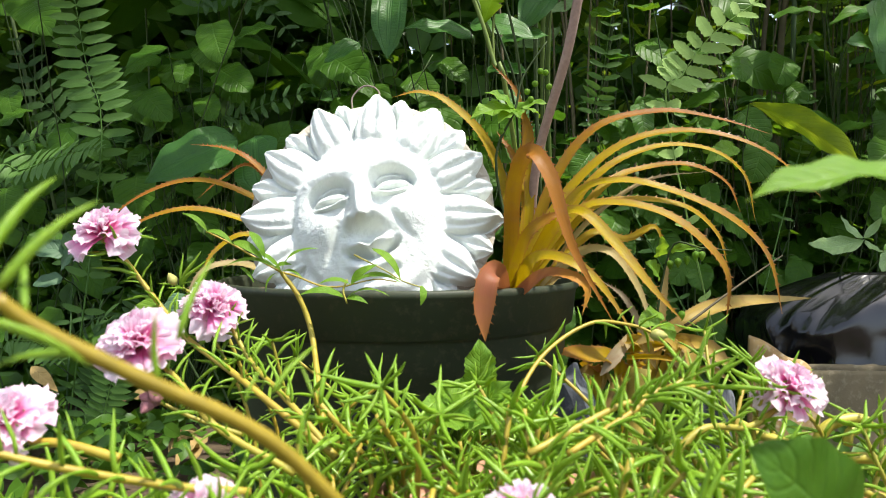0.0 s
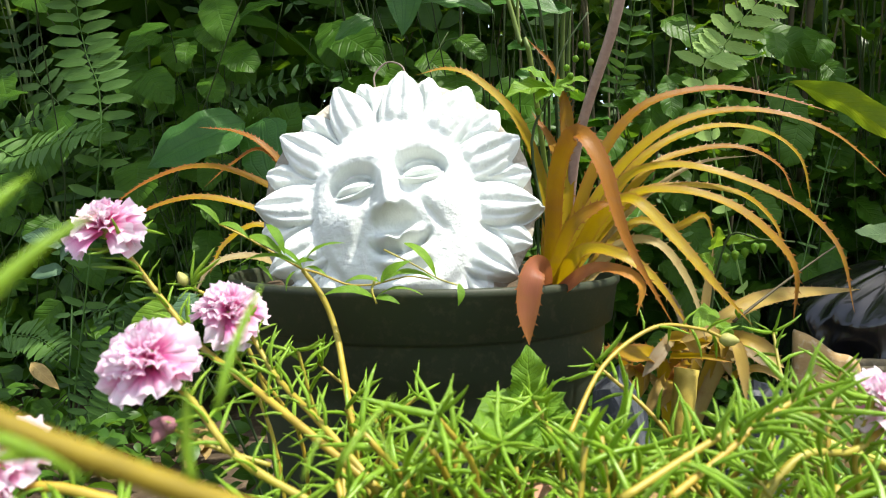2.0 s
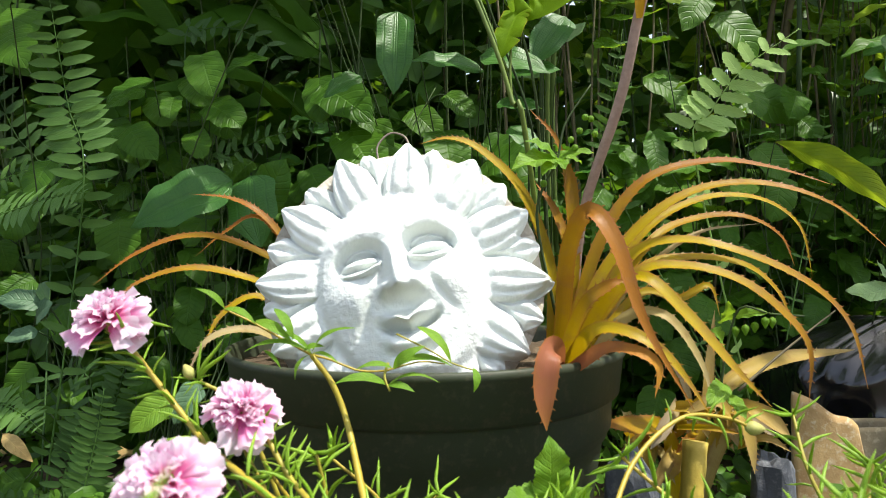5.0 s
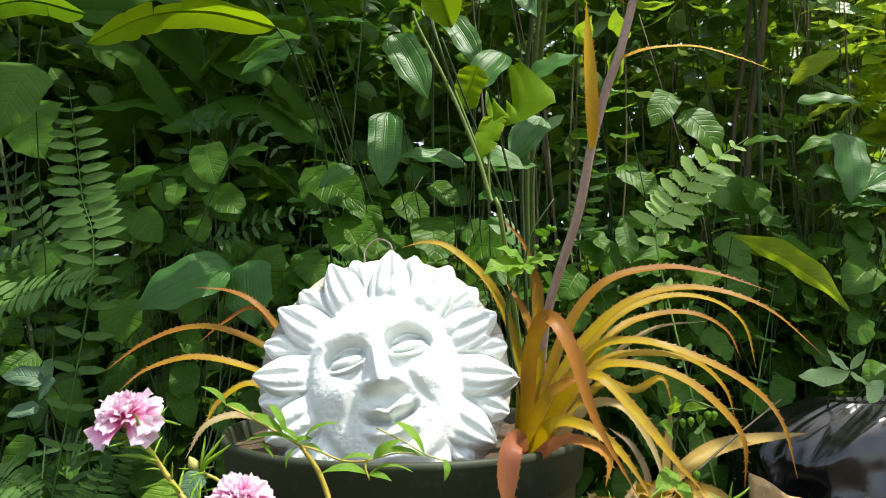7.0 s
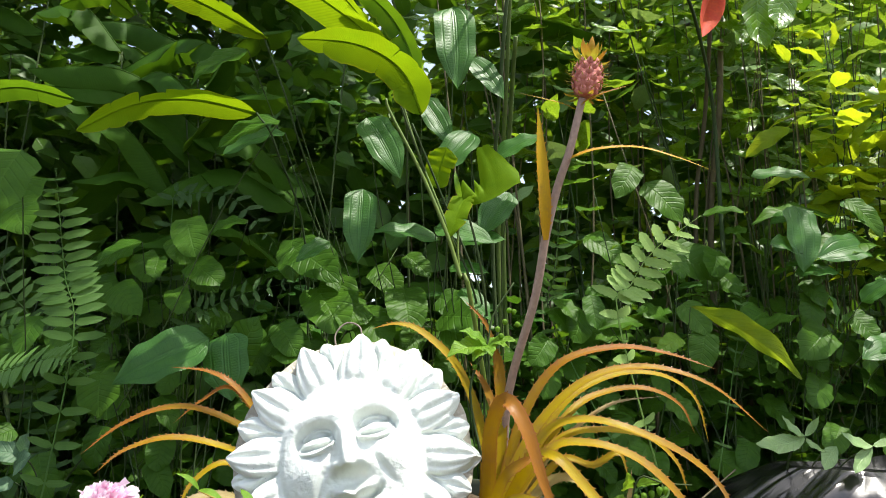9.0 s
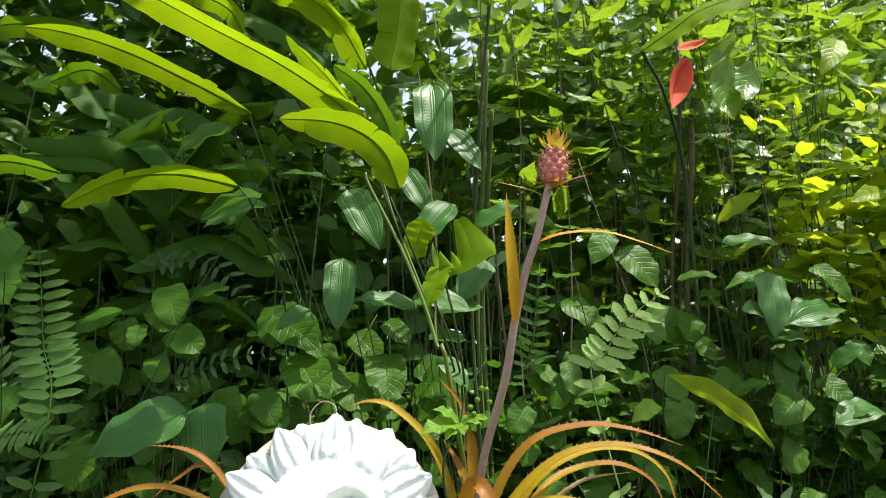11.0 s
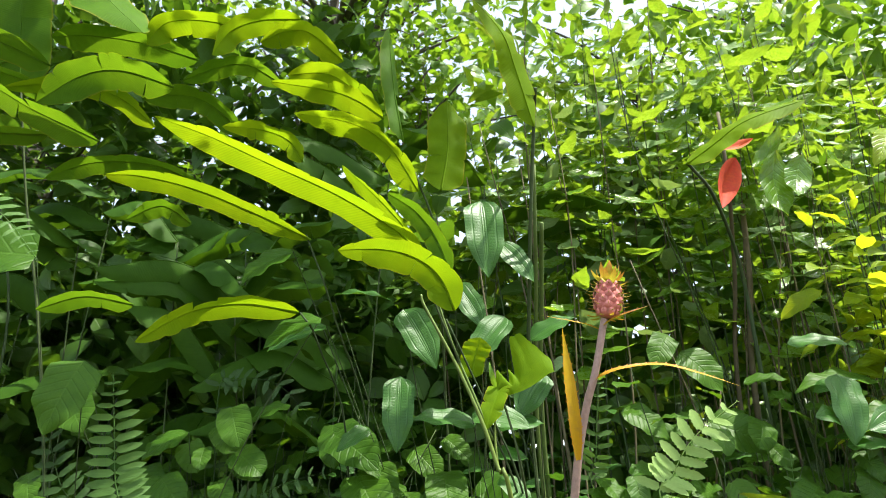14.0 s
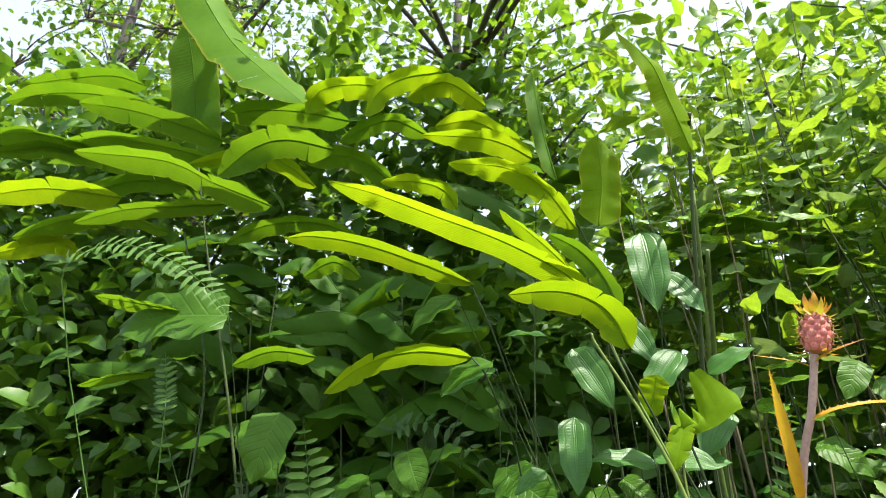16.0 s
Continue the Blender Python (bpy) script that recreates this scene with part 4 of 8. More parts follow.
strap(pine, [(0.090, 1.020, 0.379), (0.113, 1.037, 0.497), (0.099, 1.054, 0.569), (0.074, 1.071, 0.614)], 0.024, face=(0.3, -0.9, 0.3))
strap(pine, [(0.087, 1.037, 0.384), (0.093, 1.062, 0.496), (0.060, 1.079, 0.600), (0.005, 1.088, 0.658), (-0.036, 1.088, 0.673), (-0.077, 1.088, 0.665)], 0.022, face=(-0.1, -0.7, 0.7))
strap(pine, [(0.110, 1.028, 0.399), (0.117, 1.037, 0.518), (0.115, 1.037, 0.596), (0.111, 1.037, 0.635)], 0.022, face=(0, -1, 0.1), power=6)
strap(pine, [(0.117, 1.054, 0.554), (0.106, 1.062, 0.657), (0.067, 1.071, 0.710)], 0.010, face=(0, -1, 0.3))
strap(pine, [(0.129, 1.020, 0.386), (0.184, 1.037, 0.439), (0.228, 1.020, 0.440), (0.262, 1.003, 0.387), (0.275, 0.986, 0.322)], 0.022, M_STRAP_DRY, face=(0.2, -0.8, 0.5))
strap(pine, [(0.122, 1.020, 0.386), (0.204, 1.054, 0.466), (0.255, 1.054, 0.459), (0.296, 1.054, 0.476), (0.310, 1.054, 0.436)], 0.018, face=(0.2, -0.8, 0.5))
strap(pine, [(0.137, 1.054, 0.395), (0.202, 1.071, 0.480), (0.292, 1.088, 0.543), (0.381, 1.088, 0.557)], 0.014, M_STRAP_DRY)
# leaves that come out behind the plaque
strap(pine, [(-0.033, 1.139, 0.369), (-0.223, 1.156, 0.481), (-0.329, 1.139, 0.538), (-0.393, 1.122, 0.547), (-0.454, 1.105, 0.523), (-0.501, 1.088, 0.483)], 0.022)
strap(pine, [(-0.033, 1.139, 0.369), (-0.223, 1.156, 0.449), (-0.309, 1.122, 0.489), (-0.379, 1.105, 0.504), (-0.439, 1.088, 0.488), (-0.472, 1.071, 0.458)], 0.022)
strap(pine, [(-0.048, 1.156, 0.383), (-0.225, 1.173, 0.497), (-0.298, 1.173, 0.575), (-0.346, 1.173, 0.602), (-0.406, 1.173, 0.609)], 0.018)
strap(pine, [(-0.048, 1.156, 0.383), (-0.241, 1.173, 0.513), (-0.306, 1.173, 0.575), (-0.354, 1.173, 0.555), (-0.398, 1.173, 0.519)], 0.016)
strap(pine, [(-0.049, 1.122, 0.365), (-0.218, 1.122, 0.413), (-0.290, 1.105, 0.465), (-0.337, 1.088, 0.441), (-0.354, 1.071, 0.399)], 0.020)
strap(pine, [(-0.049, 1.105, 0.360), (-0.216, 1.105, 0.389), (-0.294, 1.088, 0.422), (-0.344, 1.062, 0.414), (-0.367, 1.045, 0.371)], 0.024, M_STRAP_DRY)
tube("stalk", [(0.120, 1.070, 0.400), (0.126, 1.030, 0.560), (0.156, 0.965, 0.694), (0.171, 0.940, 0.785), (0.187, 0.925, 0.853), (0.202, 0.912, 0.899), (0.222, 0.906, 0.975)], 0.0066, 0.0055, M_STALK, pine, 10, 34)
strap(pine, [(0.168, 0.930, 0.777), (0.165, 0.915, 0.831), (0.161, 0.908, 0.895), (0.158, 0.905, 0.964)], 0.030, M_STRAP_GOLD, face=(0.2, -1, 0), power=2.2, base=0.3)
strap(pine, [(0.199, 0.910, 0.888), (0.238, 0.905, 0.901), (0.297, 0.905, 0.905), (0.351, 0.900, 0.889), (0.405, 0.900, 0.869)], 0.013, M_STRAP_GOLD)
strap(pine, [(0.214, 0.909, 0.960), (0.190, 0.909, 0.970), (0.130, 0.909, 0.984)], 0.008, M_STRAP)
strap(pine, [(0.218, 0.901, 0.965), (0.242, 0.892, 0.976), (0.286, 0.884, 0.988)], 0.010, M_STRAP)


def pineapple_fruit():
    at = Vector((0.231, 0.906, 1.005))
    r = random.Random(3)
    base = pine.matrix_basis.translation
    tilt = Matrix.Rotation(radians(8), 4, 'Y') @ Matrix.Diagonal((0.84, 0.84, 0.88, 1))
    core_v, core_f = lathe([(0.0, -0.030), (0.016, -0.029), (0.022, -0.015), (0.0225, 0.002), (0.018, 0.020), (0.008, 0.030), (0, 0.031)], 20)
    fruit = link("fruit", raw_mesh("fruit", core_v, core_f, M_FRUIT), pine, Matrix.Translation(at - base) @ tilt, "small pink pineapple fruit")
    v, f, uv = leaf_data(ovate, 0.8, 5, 2, -0.3, 0.25)
    knob = []
    for p in v:
        knob.append((p[0], p[1], p[2]))
    eye = raw_mesh("fruit_eye", knob, f, M_FRUIT, uv)
    spike_v, spike_f, spike_uv = tube_data([(0, 0, 0), (0, 0.3, 0.45), (0, 0.9, 0.7)], 0.10, 0.01, 5, 4)
    spike = raw_mesh("fruit_spike", spike_v, spike_f, M_CROWN, spike_uv)
    for row in range(6):
        z = -0.024 + row * 0.0095
        rad = 0.0225 * math.sqrt(max(0.15, 1 - (z / 0.034) ** 2))
        for c in range(9):
            a = 2 * math.pi * (c + 0.5 * (row % 2)) / 9
            d = Vector((math.cos(a), math.sin(a), 0))
            b = d * rad + Vector((0, 0, z - 0.006))
            link("eye", eye, fruit, frame_of(b, b + d * 0.003 + Vector((0, 0, 0.014)), d))
            b2 = d * (rad + 0.002) + Vector((0, 0, z + 0.002))
            link("spike", spike, fruit, frame_of(b2, b2 + (d * 0.8 + Vector((0, 0, 0.7))) * r.uniform(0.009, 0.014), d))
    cl = leaf_mesh("crown_leaf", M_CROWN, lance, 0.36, 8, 2, 0.6, -0.16)
    for i in range(16):
        a = i * 2.4
        d = Vector((math.cos(a), math.sin(a), 0))
        up = 0.5 + 1.2 * i / 16
        b = d * 0.005 + Vector((0, 0, 0.026 + 0.008 * i / 16))
        link("crown_leaf", cl, fruit, frame_of(b, b + (d * (1.25 - 0.9 * i / 16) + Vector((0, 0, up))).normalized() * r.uniform(0.028, 0.038), Vector((0, 0, 1)) - d * 0.3))
    for i in range(8):
        a = i * 0.8
        d = Vector((math.cos(a), math.sin(a), 0))
        b = d * 0.012 + Vector((0, 0, -0.030))
        link("bract", cl, fruit, frame_of(b, b + (d + Vector((0, 0, -0.05))).normalized() * r.uniform(0.016, 0.028), Vector((0, 0, 1))))


pineapple_fruit()


# ---- ferns ----
def frond(parent, points, pinna, n, face=(0, -0.8, 0.5), toothed=False, name="frond", mat=M_FERN, sweep=0.35):
    """A fern frond: a fine rachis with leaflets in two rows, longest below the middle."""
    at = Vector(parent.matrix_basis.translation)
    steps = n
    path = spline([Vector(p) - at for p in points], steps)
    v, f, uv = tube_data([Vector(p) - at for p in points], 0.0022, 0.0006, 5, 16)
    v = [tuple(q) for q in v]
    face = Vector(face)
    r = random.Random(n + int(points[0][0] * 1000))
    lv, lf, luv = leaf_data(oblong, 0.36 if toothed else 0.27, 12 if toothed else 6, 1, 0.3, 0.05)
    if toothed:
        lv = [(x * (1.0 if i // 3 % 2 else 0.8), y, z) for i, (x, y, z) in enumerate(lv)]
    lv = np.array(lv)
    for i in range(1, steps + 1):
        s = i / steps
        t = (path[min(i + 1, steps)] - path[i - 1]).normalized()
        nrm = (face - t * face.dot(t)).normalized()
        side = t.cross(nrm)
        size = pinna * min(1, 0.45 + s * 2.2) * max(0.08, min(1.0, (1 - s) * 5.0) ** 0.7)
        for sg in (-1, 1):
            d = (side * sg + t * (0.16 + sweep * (s - 0.2)) + nrm * r.uniform(-0.25, 0.1)).normalized()
            m = np.array(frame_of(path[i], path[i] + d * size * r.uniform(0.9, 1.05), nrm + side * r.uniform(-0.4, 0.4)))
            k = len(v)
            v.extend((lv @ m[:3, :3].T + m[:3, 3]).tolist())
            f.extend([tuple(q + k for q in w) for w in lf])
            uv.extend(luv)
    return link(name, raw_mesh(name, v, f, mat, uv), parent)


def fern(at, label):
    return thing("fern", at, label, "fern", "ferns")


f1 = fern((-0.80, 1.50, 0), "sword fern with long upright fronds")
frond(f1, [(-0.80, 1.50, 0.0), (-0.711, 1.488, 0.633), (-0.740, 1.488, 0.815), (-0.768, 1.470, 1.033)], 0.066, 27, face=(0, -0.85, 0.5), sweep=0.0)
frond(f1, [(-0.80, 1.50, 0.0), (-0.957, 1.827, 0.653), (-1.040, 1.827, 0.821), (-1.103, 1.810, 0.994)], 0.062, 16, face=(0, -0.9, 0.4), mat=M_FERN_SHADED)
frond(f1, [(-0.80, 1.50, 0.0), (-0.866, 1.785, 0.339), (-0.922, 1.785, 0.555), (-0.964, 1.768, 0.693)], 0.05, 16, face=(0, -0.9, 0.4), mat=M_FERN_SHADED)
f2 = fern((-1.15, 1.80, 0), "sword fern with arching pale fronds")
frond(f2, [(-1.15, 1.80, 0.1), (-1.128, 1.785, 0.612), (-1.029, 1.785, 0.708), (-0.934, 1.785, 0.722), (-0.753, 1.768, 0.685)], 0.045, 17, face=(0.2, -0.8, 0.6), mat=M_FERN)
frond(f2, [(-1.15, 1.80, 0.1), (-0.946, 1.500, 0.569), (-0.865, 1.470, 0.596), (-0.792, 1.450, 0.616), (-0.726, 1.430, 0.631), (-0.662, 1.410, 0.636)], 0.052, 24, face=(0.2, -0.7, 0.7), sweep=0.1)
frond(f2, [(-1.15, 1.80, 0.1), (-1.018, 1.785, 0.583), (-0.913, 1.785, 0.624), (-0.823, 1.768, 0.609), (-0.735, 1.742, 0.554)], 0.035, 17, face=(0.2, -0.8, 0.6), mat=M_FERN)
frond(f2, [(-1.15, 1.80, 0.0), (-0.923, 1.700, 0.196), (-0.772, 1.615, 0.282), (-0.714, 1.530, 0.186), (-0.710, 1.488, 0.070)], 0.045, 22, face=(0.2, -0.9, 0.4), mat=M_FERN_SHADED)
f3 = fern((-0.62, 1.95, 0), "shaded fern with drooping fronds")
frond(f3, [(-0.62, 1.95, 0.2), (-0.667, 1.912, 1.005), (-0.621, 1.912, 1.094), (-0.486, 1.887, 1.071), (-0.365, 1.870, 0.939)], 0.055, 16, face=(0, -0.8, 0.6), mat=M_FERN_SHADED)
frond(f3, [(-0.62, 1.95, 0.1), (-0.574, 1.785, 0.698), (-0.517, 1.785, 0.758), (-0.424, 1.768, 0.797), (-0.295, 1.751, 0.826)], 0.045, 15, face=(0, -0.9, 0.5), mat=M_FERN_SHADED)
f4 = fern((0.62, 1.55, 0), "fern with broad toothed leaflets in a pale sunlit tone")
frond(f4, [(0.55, 1.45, 0.2), (0.427, 1.411, 0.693), (0.456, 1.411, 0.773), (0.508, 1.394, 0.848), (0.604, 1.377, 0.917)], 0.062, 15, face=(0.25, -0.55, 0.8), toothed=True, mat=M_FERN_SUNLIT)
frond(f4, [(0.62, 1.55, 0.1), (0.403, 1.870, 0.704), (0.407, 1.870, 0.872), (0.436, 1.870, 1.083)], 0.05, 18, face=(0, -0.9, 0.4))
frond(f4, [(0.62, 1.55, 0.1), (0.859, 1.785, 0.606), (0.888, 1.785, 0.734), (0.900, 1.785, 0.869)], 0.028, 16, face=(0, -0.9, 0.4))
f5 = fern((-0.95, 1.75, 0.0), "tall slender fern with narrow fronds")
frond(f5, [(-0.95, 1.75, 0.3), (-1.266, 1.700, 1.016), (-1.307, 1.700, 1.180), (-1.344, 1.700, 1.321)], 0.04, 22, mat=M_FERN_SHADED)
f6 = fern((-1.3, 1.75, 0.0), "fern with a long arching sunlit frond")
frond(f6, [(-1.3, 1.75, 0.3), (-1.60, 1.55, 1.45), (-1.487, 1.50, 1.584), (-1.350, 1.48, 1.577), (-1.180, 1.45, 1.497), (-1.049, 1.42, 1.395), (-0.953, 1.40, 1.289)], 0.055, 30, face=(0, -0.8, 0.6), mat=M_FERN)
frond(f6, [(-1.3, 1.75, 0.3), (-1.163, 1.50, 1.00), (-1.173, 1.50, 1.142), (-1.192, 1.50, 1.245)], 0.035, 18, face=(0, -0.9, 0.4))


# ---- heliconias ----
def heliconia(at, label="tall heliconia with torn banana-like leaves"):
    return thing("heliconia", at, label, "heliconia", "heliconia clump")


h1 = heliconia((0.20, 1.95, 0), "heliconia with one broad sunlit blade and a torn lower one")
tube("stem", [(0.20, 1.95, 0), (0.185, 1.75, 0.62), (0.152, 1.560, 0.78), (0.070, 1.479, 0.962), (-0.006, 1.377, 1.112)], 0.0028, 0.0022, M_STEM, h1, 8, 20)
tube("stem", [(0.19, 1.95, 0), (0.175, 1.75, 0.62), (0.139, 1.560, 0.78), (0.060, 1.479, 0.949), (-0.019, 1.377, 1.118), (-0.069, 1.377, 1.279)], 0.0028, 0.0022, M_STEM, h1, 8, 20)
h2 = heliconia((-0.30, 2.0, 0))
tube("stem", [(-0.30, 2.0, 0), (-0.221, 1.88, 0.842), (-0.284, 1.573, 1.181), (-0.353, 1.513, 1.382)], 0.0028, 0.0022, M_STEM, h2, 8, 20)
tube("stem", [(-0.30, 2.0, 0), (-0.271, 1.80, 0.85), (-0.305, 1.488, 1.086), (-0.344, 1.445, 1.157)], 0.0028, 0.0022, M_STEM, h2, 8, 16)
h3 = heliconia((0.02, 2.05, 0))
tube("stem", [(0.02, 2.05, 0), (-0.006, 1.93, 1.000), (-0.020, 1.615, 1.382), (-0.075, 1.530, 1.561)], 0.0035, 0.0028, M_STEM, h3, 8, 20)
h4 = heliconia((0.30, 2.02, 0), "tall heliconia with a thick pale sheathed stem")
tube("stem", [(0.30, 2.02, 0), (0.235, 1.90, 0.90), (0.235, 1.68, 1.358), (0.255, 1.547, 1.705), (0.251, 1.445, 1.761)], 0.006, 0.0045, M_STEM, h4, 9, 24)
for dx, dy, top, r0 in ((0.012, 0.05, 1.62, 0.007), (0.030, 0.07, 1.45, 0.008)):
    tube("stem", [(0.30 + dx, 2.02 + dy, 0), (0.250 + dx, 1.92 + dy, 0.90), (0.245 + dx, 1.70 + dy, 1.30), (0.250 + dx * 0.6, 1.56 + dy, top)], r0, r0 * 0.7, M_PALESTEM, h4, 9, 20)
h5 = heliconia((-1.05, 2.1, 0), "tall heliconia with great upright blades against the sky")
tube("stem", [(-1.05, 2.1, 0), (-1.30, 2.08, 1.2), (-1.42, 2.02, 1.75), (-1.486, 1.96, 2.161)], 0.006, 0.003, M_STEM, h5, 8, 20)
h6 = heliconia((0.974, 2.057, 0.0), "heliconia with one blade over a red flower")
tube("stem", [(0.974, 2.057, 0.0), (0.996, 2.057, 1.118), (0.967, 1.998, 1.450), (0.808, 1.742, 1.570), (0.584, 1.360, 1.478)], 0.008, 0.004, M_STEM, h6, 8, 20)
h7 = heliconia((-1.25, 1.75, 0), "heliconia with long low shaded blades")
tube("stem", [(-1.25, 1.75, 0), (-1.22, 1.74, 0.8), (-1.20, 1.72, 1.25), (-1.30, 1.66, 1.70)], 0.004, 0.003, M_STEM, h7, 8, 18)
# great blades, their undersides turned to the path, the sun coming through them
blade(h1, [(-0.054, 1.411, 1.276), (-0.126, 1.372, 1.333), (-0.260, 1.333, 1.408), (-0.405, 1.294, 1.468), (-0.527, 1.255, 1.517), (-0.640, 1.216, 1.549)], 0.042, 1, (0.09, 0.28, 0.92), (0.28, 0.29), 6)
blade(h2, [(-0.341, 1.513, 1.367), (-0.479, 1.462, 1.423), (-0.608, 1.411, 1.465), (-0.718, 1.360, 1.477), (-0.780, 1.309, 1.457)], 0.031, 2, (0.03, 0.34, 0.92), (0.20, 0.38), 4)
blade(h1, [(0.013, 1.360, 1.126), (-0.018, 1.333, 1.194), (-0.066, 1.305, 1.229), (-0.136, 1.277, 1.242), (-0.231, 1.250, 1.233)], 0.038, 3, (-0.03, 0.40, 0.92), (0.12, 0.47), 3)
blade(h3, [(-0.067, 1.530, 1.505), (-0.142, 1.513, 1.628), (-0.240, 1.496, 1.695), (-0.394, 1.479, 1.721)], 0.045, 4, (0.11, 0.26, 0.92), (0.30, 0.26), 4)
blade(h3, [(-0.395, 1.615, 1.648), (-0.435, 1.601, 1.709), (-0.510, 1.587, 1.738), (-0.617, 1.573, 1.744)], 0.029, 5, (0.05, 0.32, 0.92), (0.23, 0.35), 3)
blade(h1, [(0.007, 1.377, 1.215), (-0.025, 1.371, 1.305), (-0.070, 1.366, 1.370), (-0.136, 1.360, 1.418)], 0.026, 6, (-0.01, 0.38, 0.92), (0.15, 0.44), 2, M_HELI_SHADE)
blade(h1, [(-0.055, 1.462, 1.306), (-0.114, 1.456, 1.387), (-0.184, 1.451, 1.468), (-0.257, 1.445, 1.541)], 0.029, 7, (0.13, 0.24, 0.92), (0.33, 0.23), 3)
blade(h3, [(-0.165, 1.573, 1.760), (-0.235, 1.558, 1.807), (-0.314, 1.544, 1.835), (-0.480, 1.530, 1.861)], 0.038, 8, (0.07, 0.30, 0.92), (0.25, 0.32), 4)
blade(h2, [(-0.347, 1.445, 1.157), (-0.465, 1.402, 1.167), (-0.567, 1.360, 1.138), (-0.660, 1.317, 1.064)], 0.030, 9, (0.01, 0.36, 0.92), (0.17, 0.41), 3)
blade(h2, [(-0.654, 1.530, 1.426), (-0.727, 1.509, 1.469), (-0.803, 1.488, 1.424)], 0.028, 10, (-0.05, 0.22, 0.92), (0.10, 0.50), 2, M_HELI_SHADE)
blade(h6, [(0.564, 1.317, 1.453), (0.620, 1.292, 1.487), (0.697, 1.266, 1.535), (0.829, 1.241, 1.572)], 0.034, 11, (-0.1, -0.65, 0.65), (0.15, 0.3), 3)
blade(h4, [(0.046, 1.488, 1.003), (0.061, 1.475, 1.053), (0.072, 1.462, 1.090)], 0.030, 12, (0.2, -0.8, 0.3), (0.4, 0.4), 1)
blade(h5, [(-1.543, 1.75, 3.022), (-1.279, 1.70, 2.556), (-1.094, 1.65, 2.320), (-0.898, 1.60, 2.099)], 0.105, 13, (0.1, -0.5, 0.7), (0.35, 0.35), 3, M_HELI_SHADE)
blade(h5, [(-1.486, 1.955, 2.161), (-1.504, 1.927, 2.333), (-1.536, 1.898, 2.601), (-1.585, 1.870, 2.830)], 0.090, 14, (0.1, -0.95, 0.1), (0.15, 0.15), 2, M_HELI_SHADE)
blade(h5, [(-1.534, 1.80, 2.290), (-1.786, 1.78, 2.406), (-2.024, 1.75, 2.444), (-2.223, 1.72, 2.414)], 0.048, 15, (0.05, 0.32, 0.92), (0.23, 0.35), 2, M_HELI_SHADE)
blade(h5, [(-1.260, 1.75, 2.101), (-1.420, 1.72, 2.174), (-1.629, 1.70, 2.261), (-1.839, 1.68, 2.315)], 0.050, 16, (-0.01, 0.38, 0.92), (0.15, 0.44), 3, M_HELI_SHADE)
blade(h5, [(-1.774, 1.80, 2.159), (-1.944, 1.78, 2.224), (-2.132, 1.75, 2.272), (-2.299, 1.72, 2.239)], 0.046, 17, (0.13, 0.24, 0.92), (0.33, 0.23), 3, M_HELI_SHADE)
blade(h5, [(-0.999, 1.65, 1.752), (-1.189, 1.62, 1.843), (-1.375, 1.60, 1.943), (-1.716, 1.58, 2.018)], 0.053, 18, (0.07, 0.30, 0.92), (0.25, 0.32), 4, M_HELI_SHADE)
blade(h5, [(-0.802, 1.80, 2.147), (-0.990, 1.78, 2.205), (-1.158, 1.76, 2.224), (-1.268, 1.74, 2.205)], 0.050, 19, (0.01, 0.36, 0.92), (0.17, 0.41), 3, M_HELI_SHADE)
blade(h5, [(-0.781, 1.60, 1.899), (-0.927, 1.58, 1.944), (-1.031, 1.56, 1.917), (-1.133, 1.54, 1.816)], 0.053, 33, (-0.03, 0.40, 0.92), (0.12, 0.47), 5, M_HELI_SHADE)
blade(h3, [(-0.622, 1.75, 2.203), (-0.737, 1.72, 2.236), (-0.874, 1.70, 2.221), (-0.922, 1.68, 2.119)], 0.050, 34, (0.11, 0.26, 0.92), (0.30, 0.26), 3)
blade(h3, [(-0.443, 1.700, 2.222), (-0.562, 1.672, 2.197), (-0.645, 1.643, 2.134), (-0.686, 1.615, 2.023)], 0.042, 20, (-0.05, 0.22, 0.92), (0.10, 0.50), 3)
blade(h3, [(-0.308, 1.742, 2.085), (-0.415, 1.714, 2.176), (-0.487, 1.686, 2.162), (-0.558, 1.657, 2.100)], 0.046, 21, (0.09, 0.28, 0.92), (0.28, 0.29), 3)
blade(h3, [(-0.191, 1.700, 1.834), (-0.271, 1.686, 1.941), (-0.357, 1.672, 1.988), (-0.465, 1.657, 1.974)], 0.046, 22, (0.03, 0.34, 0.92), (0.20, 0.38), 3)
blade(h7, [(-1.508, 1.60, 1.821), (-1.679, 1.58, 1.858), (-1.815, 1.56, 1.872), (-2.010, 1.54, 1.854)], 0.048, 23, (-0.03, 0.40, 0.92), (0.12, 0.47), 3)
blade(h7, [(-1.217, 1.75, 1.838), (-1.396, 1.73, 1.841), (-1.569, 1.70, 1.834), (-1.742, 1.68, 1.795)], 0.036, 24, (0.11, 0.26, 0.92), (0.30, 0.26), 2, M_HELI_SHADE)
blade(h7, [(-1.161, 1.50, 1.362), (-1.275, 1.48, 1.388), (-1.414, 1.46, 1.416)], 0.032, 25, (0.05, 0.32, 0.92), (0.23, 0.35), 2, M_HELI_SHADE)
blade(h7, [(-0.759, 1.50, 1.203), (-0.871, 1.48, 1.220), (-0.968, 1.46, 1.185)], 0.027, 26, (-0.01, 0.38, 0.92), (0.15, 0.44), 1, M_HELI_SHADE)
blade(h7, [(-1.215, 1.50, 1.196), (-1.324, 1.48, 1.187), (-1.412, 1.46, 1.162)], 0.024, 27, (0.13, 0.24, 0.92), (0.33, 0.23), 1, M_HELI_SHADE)
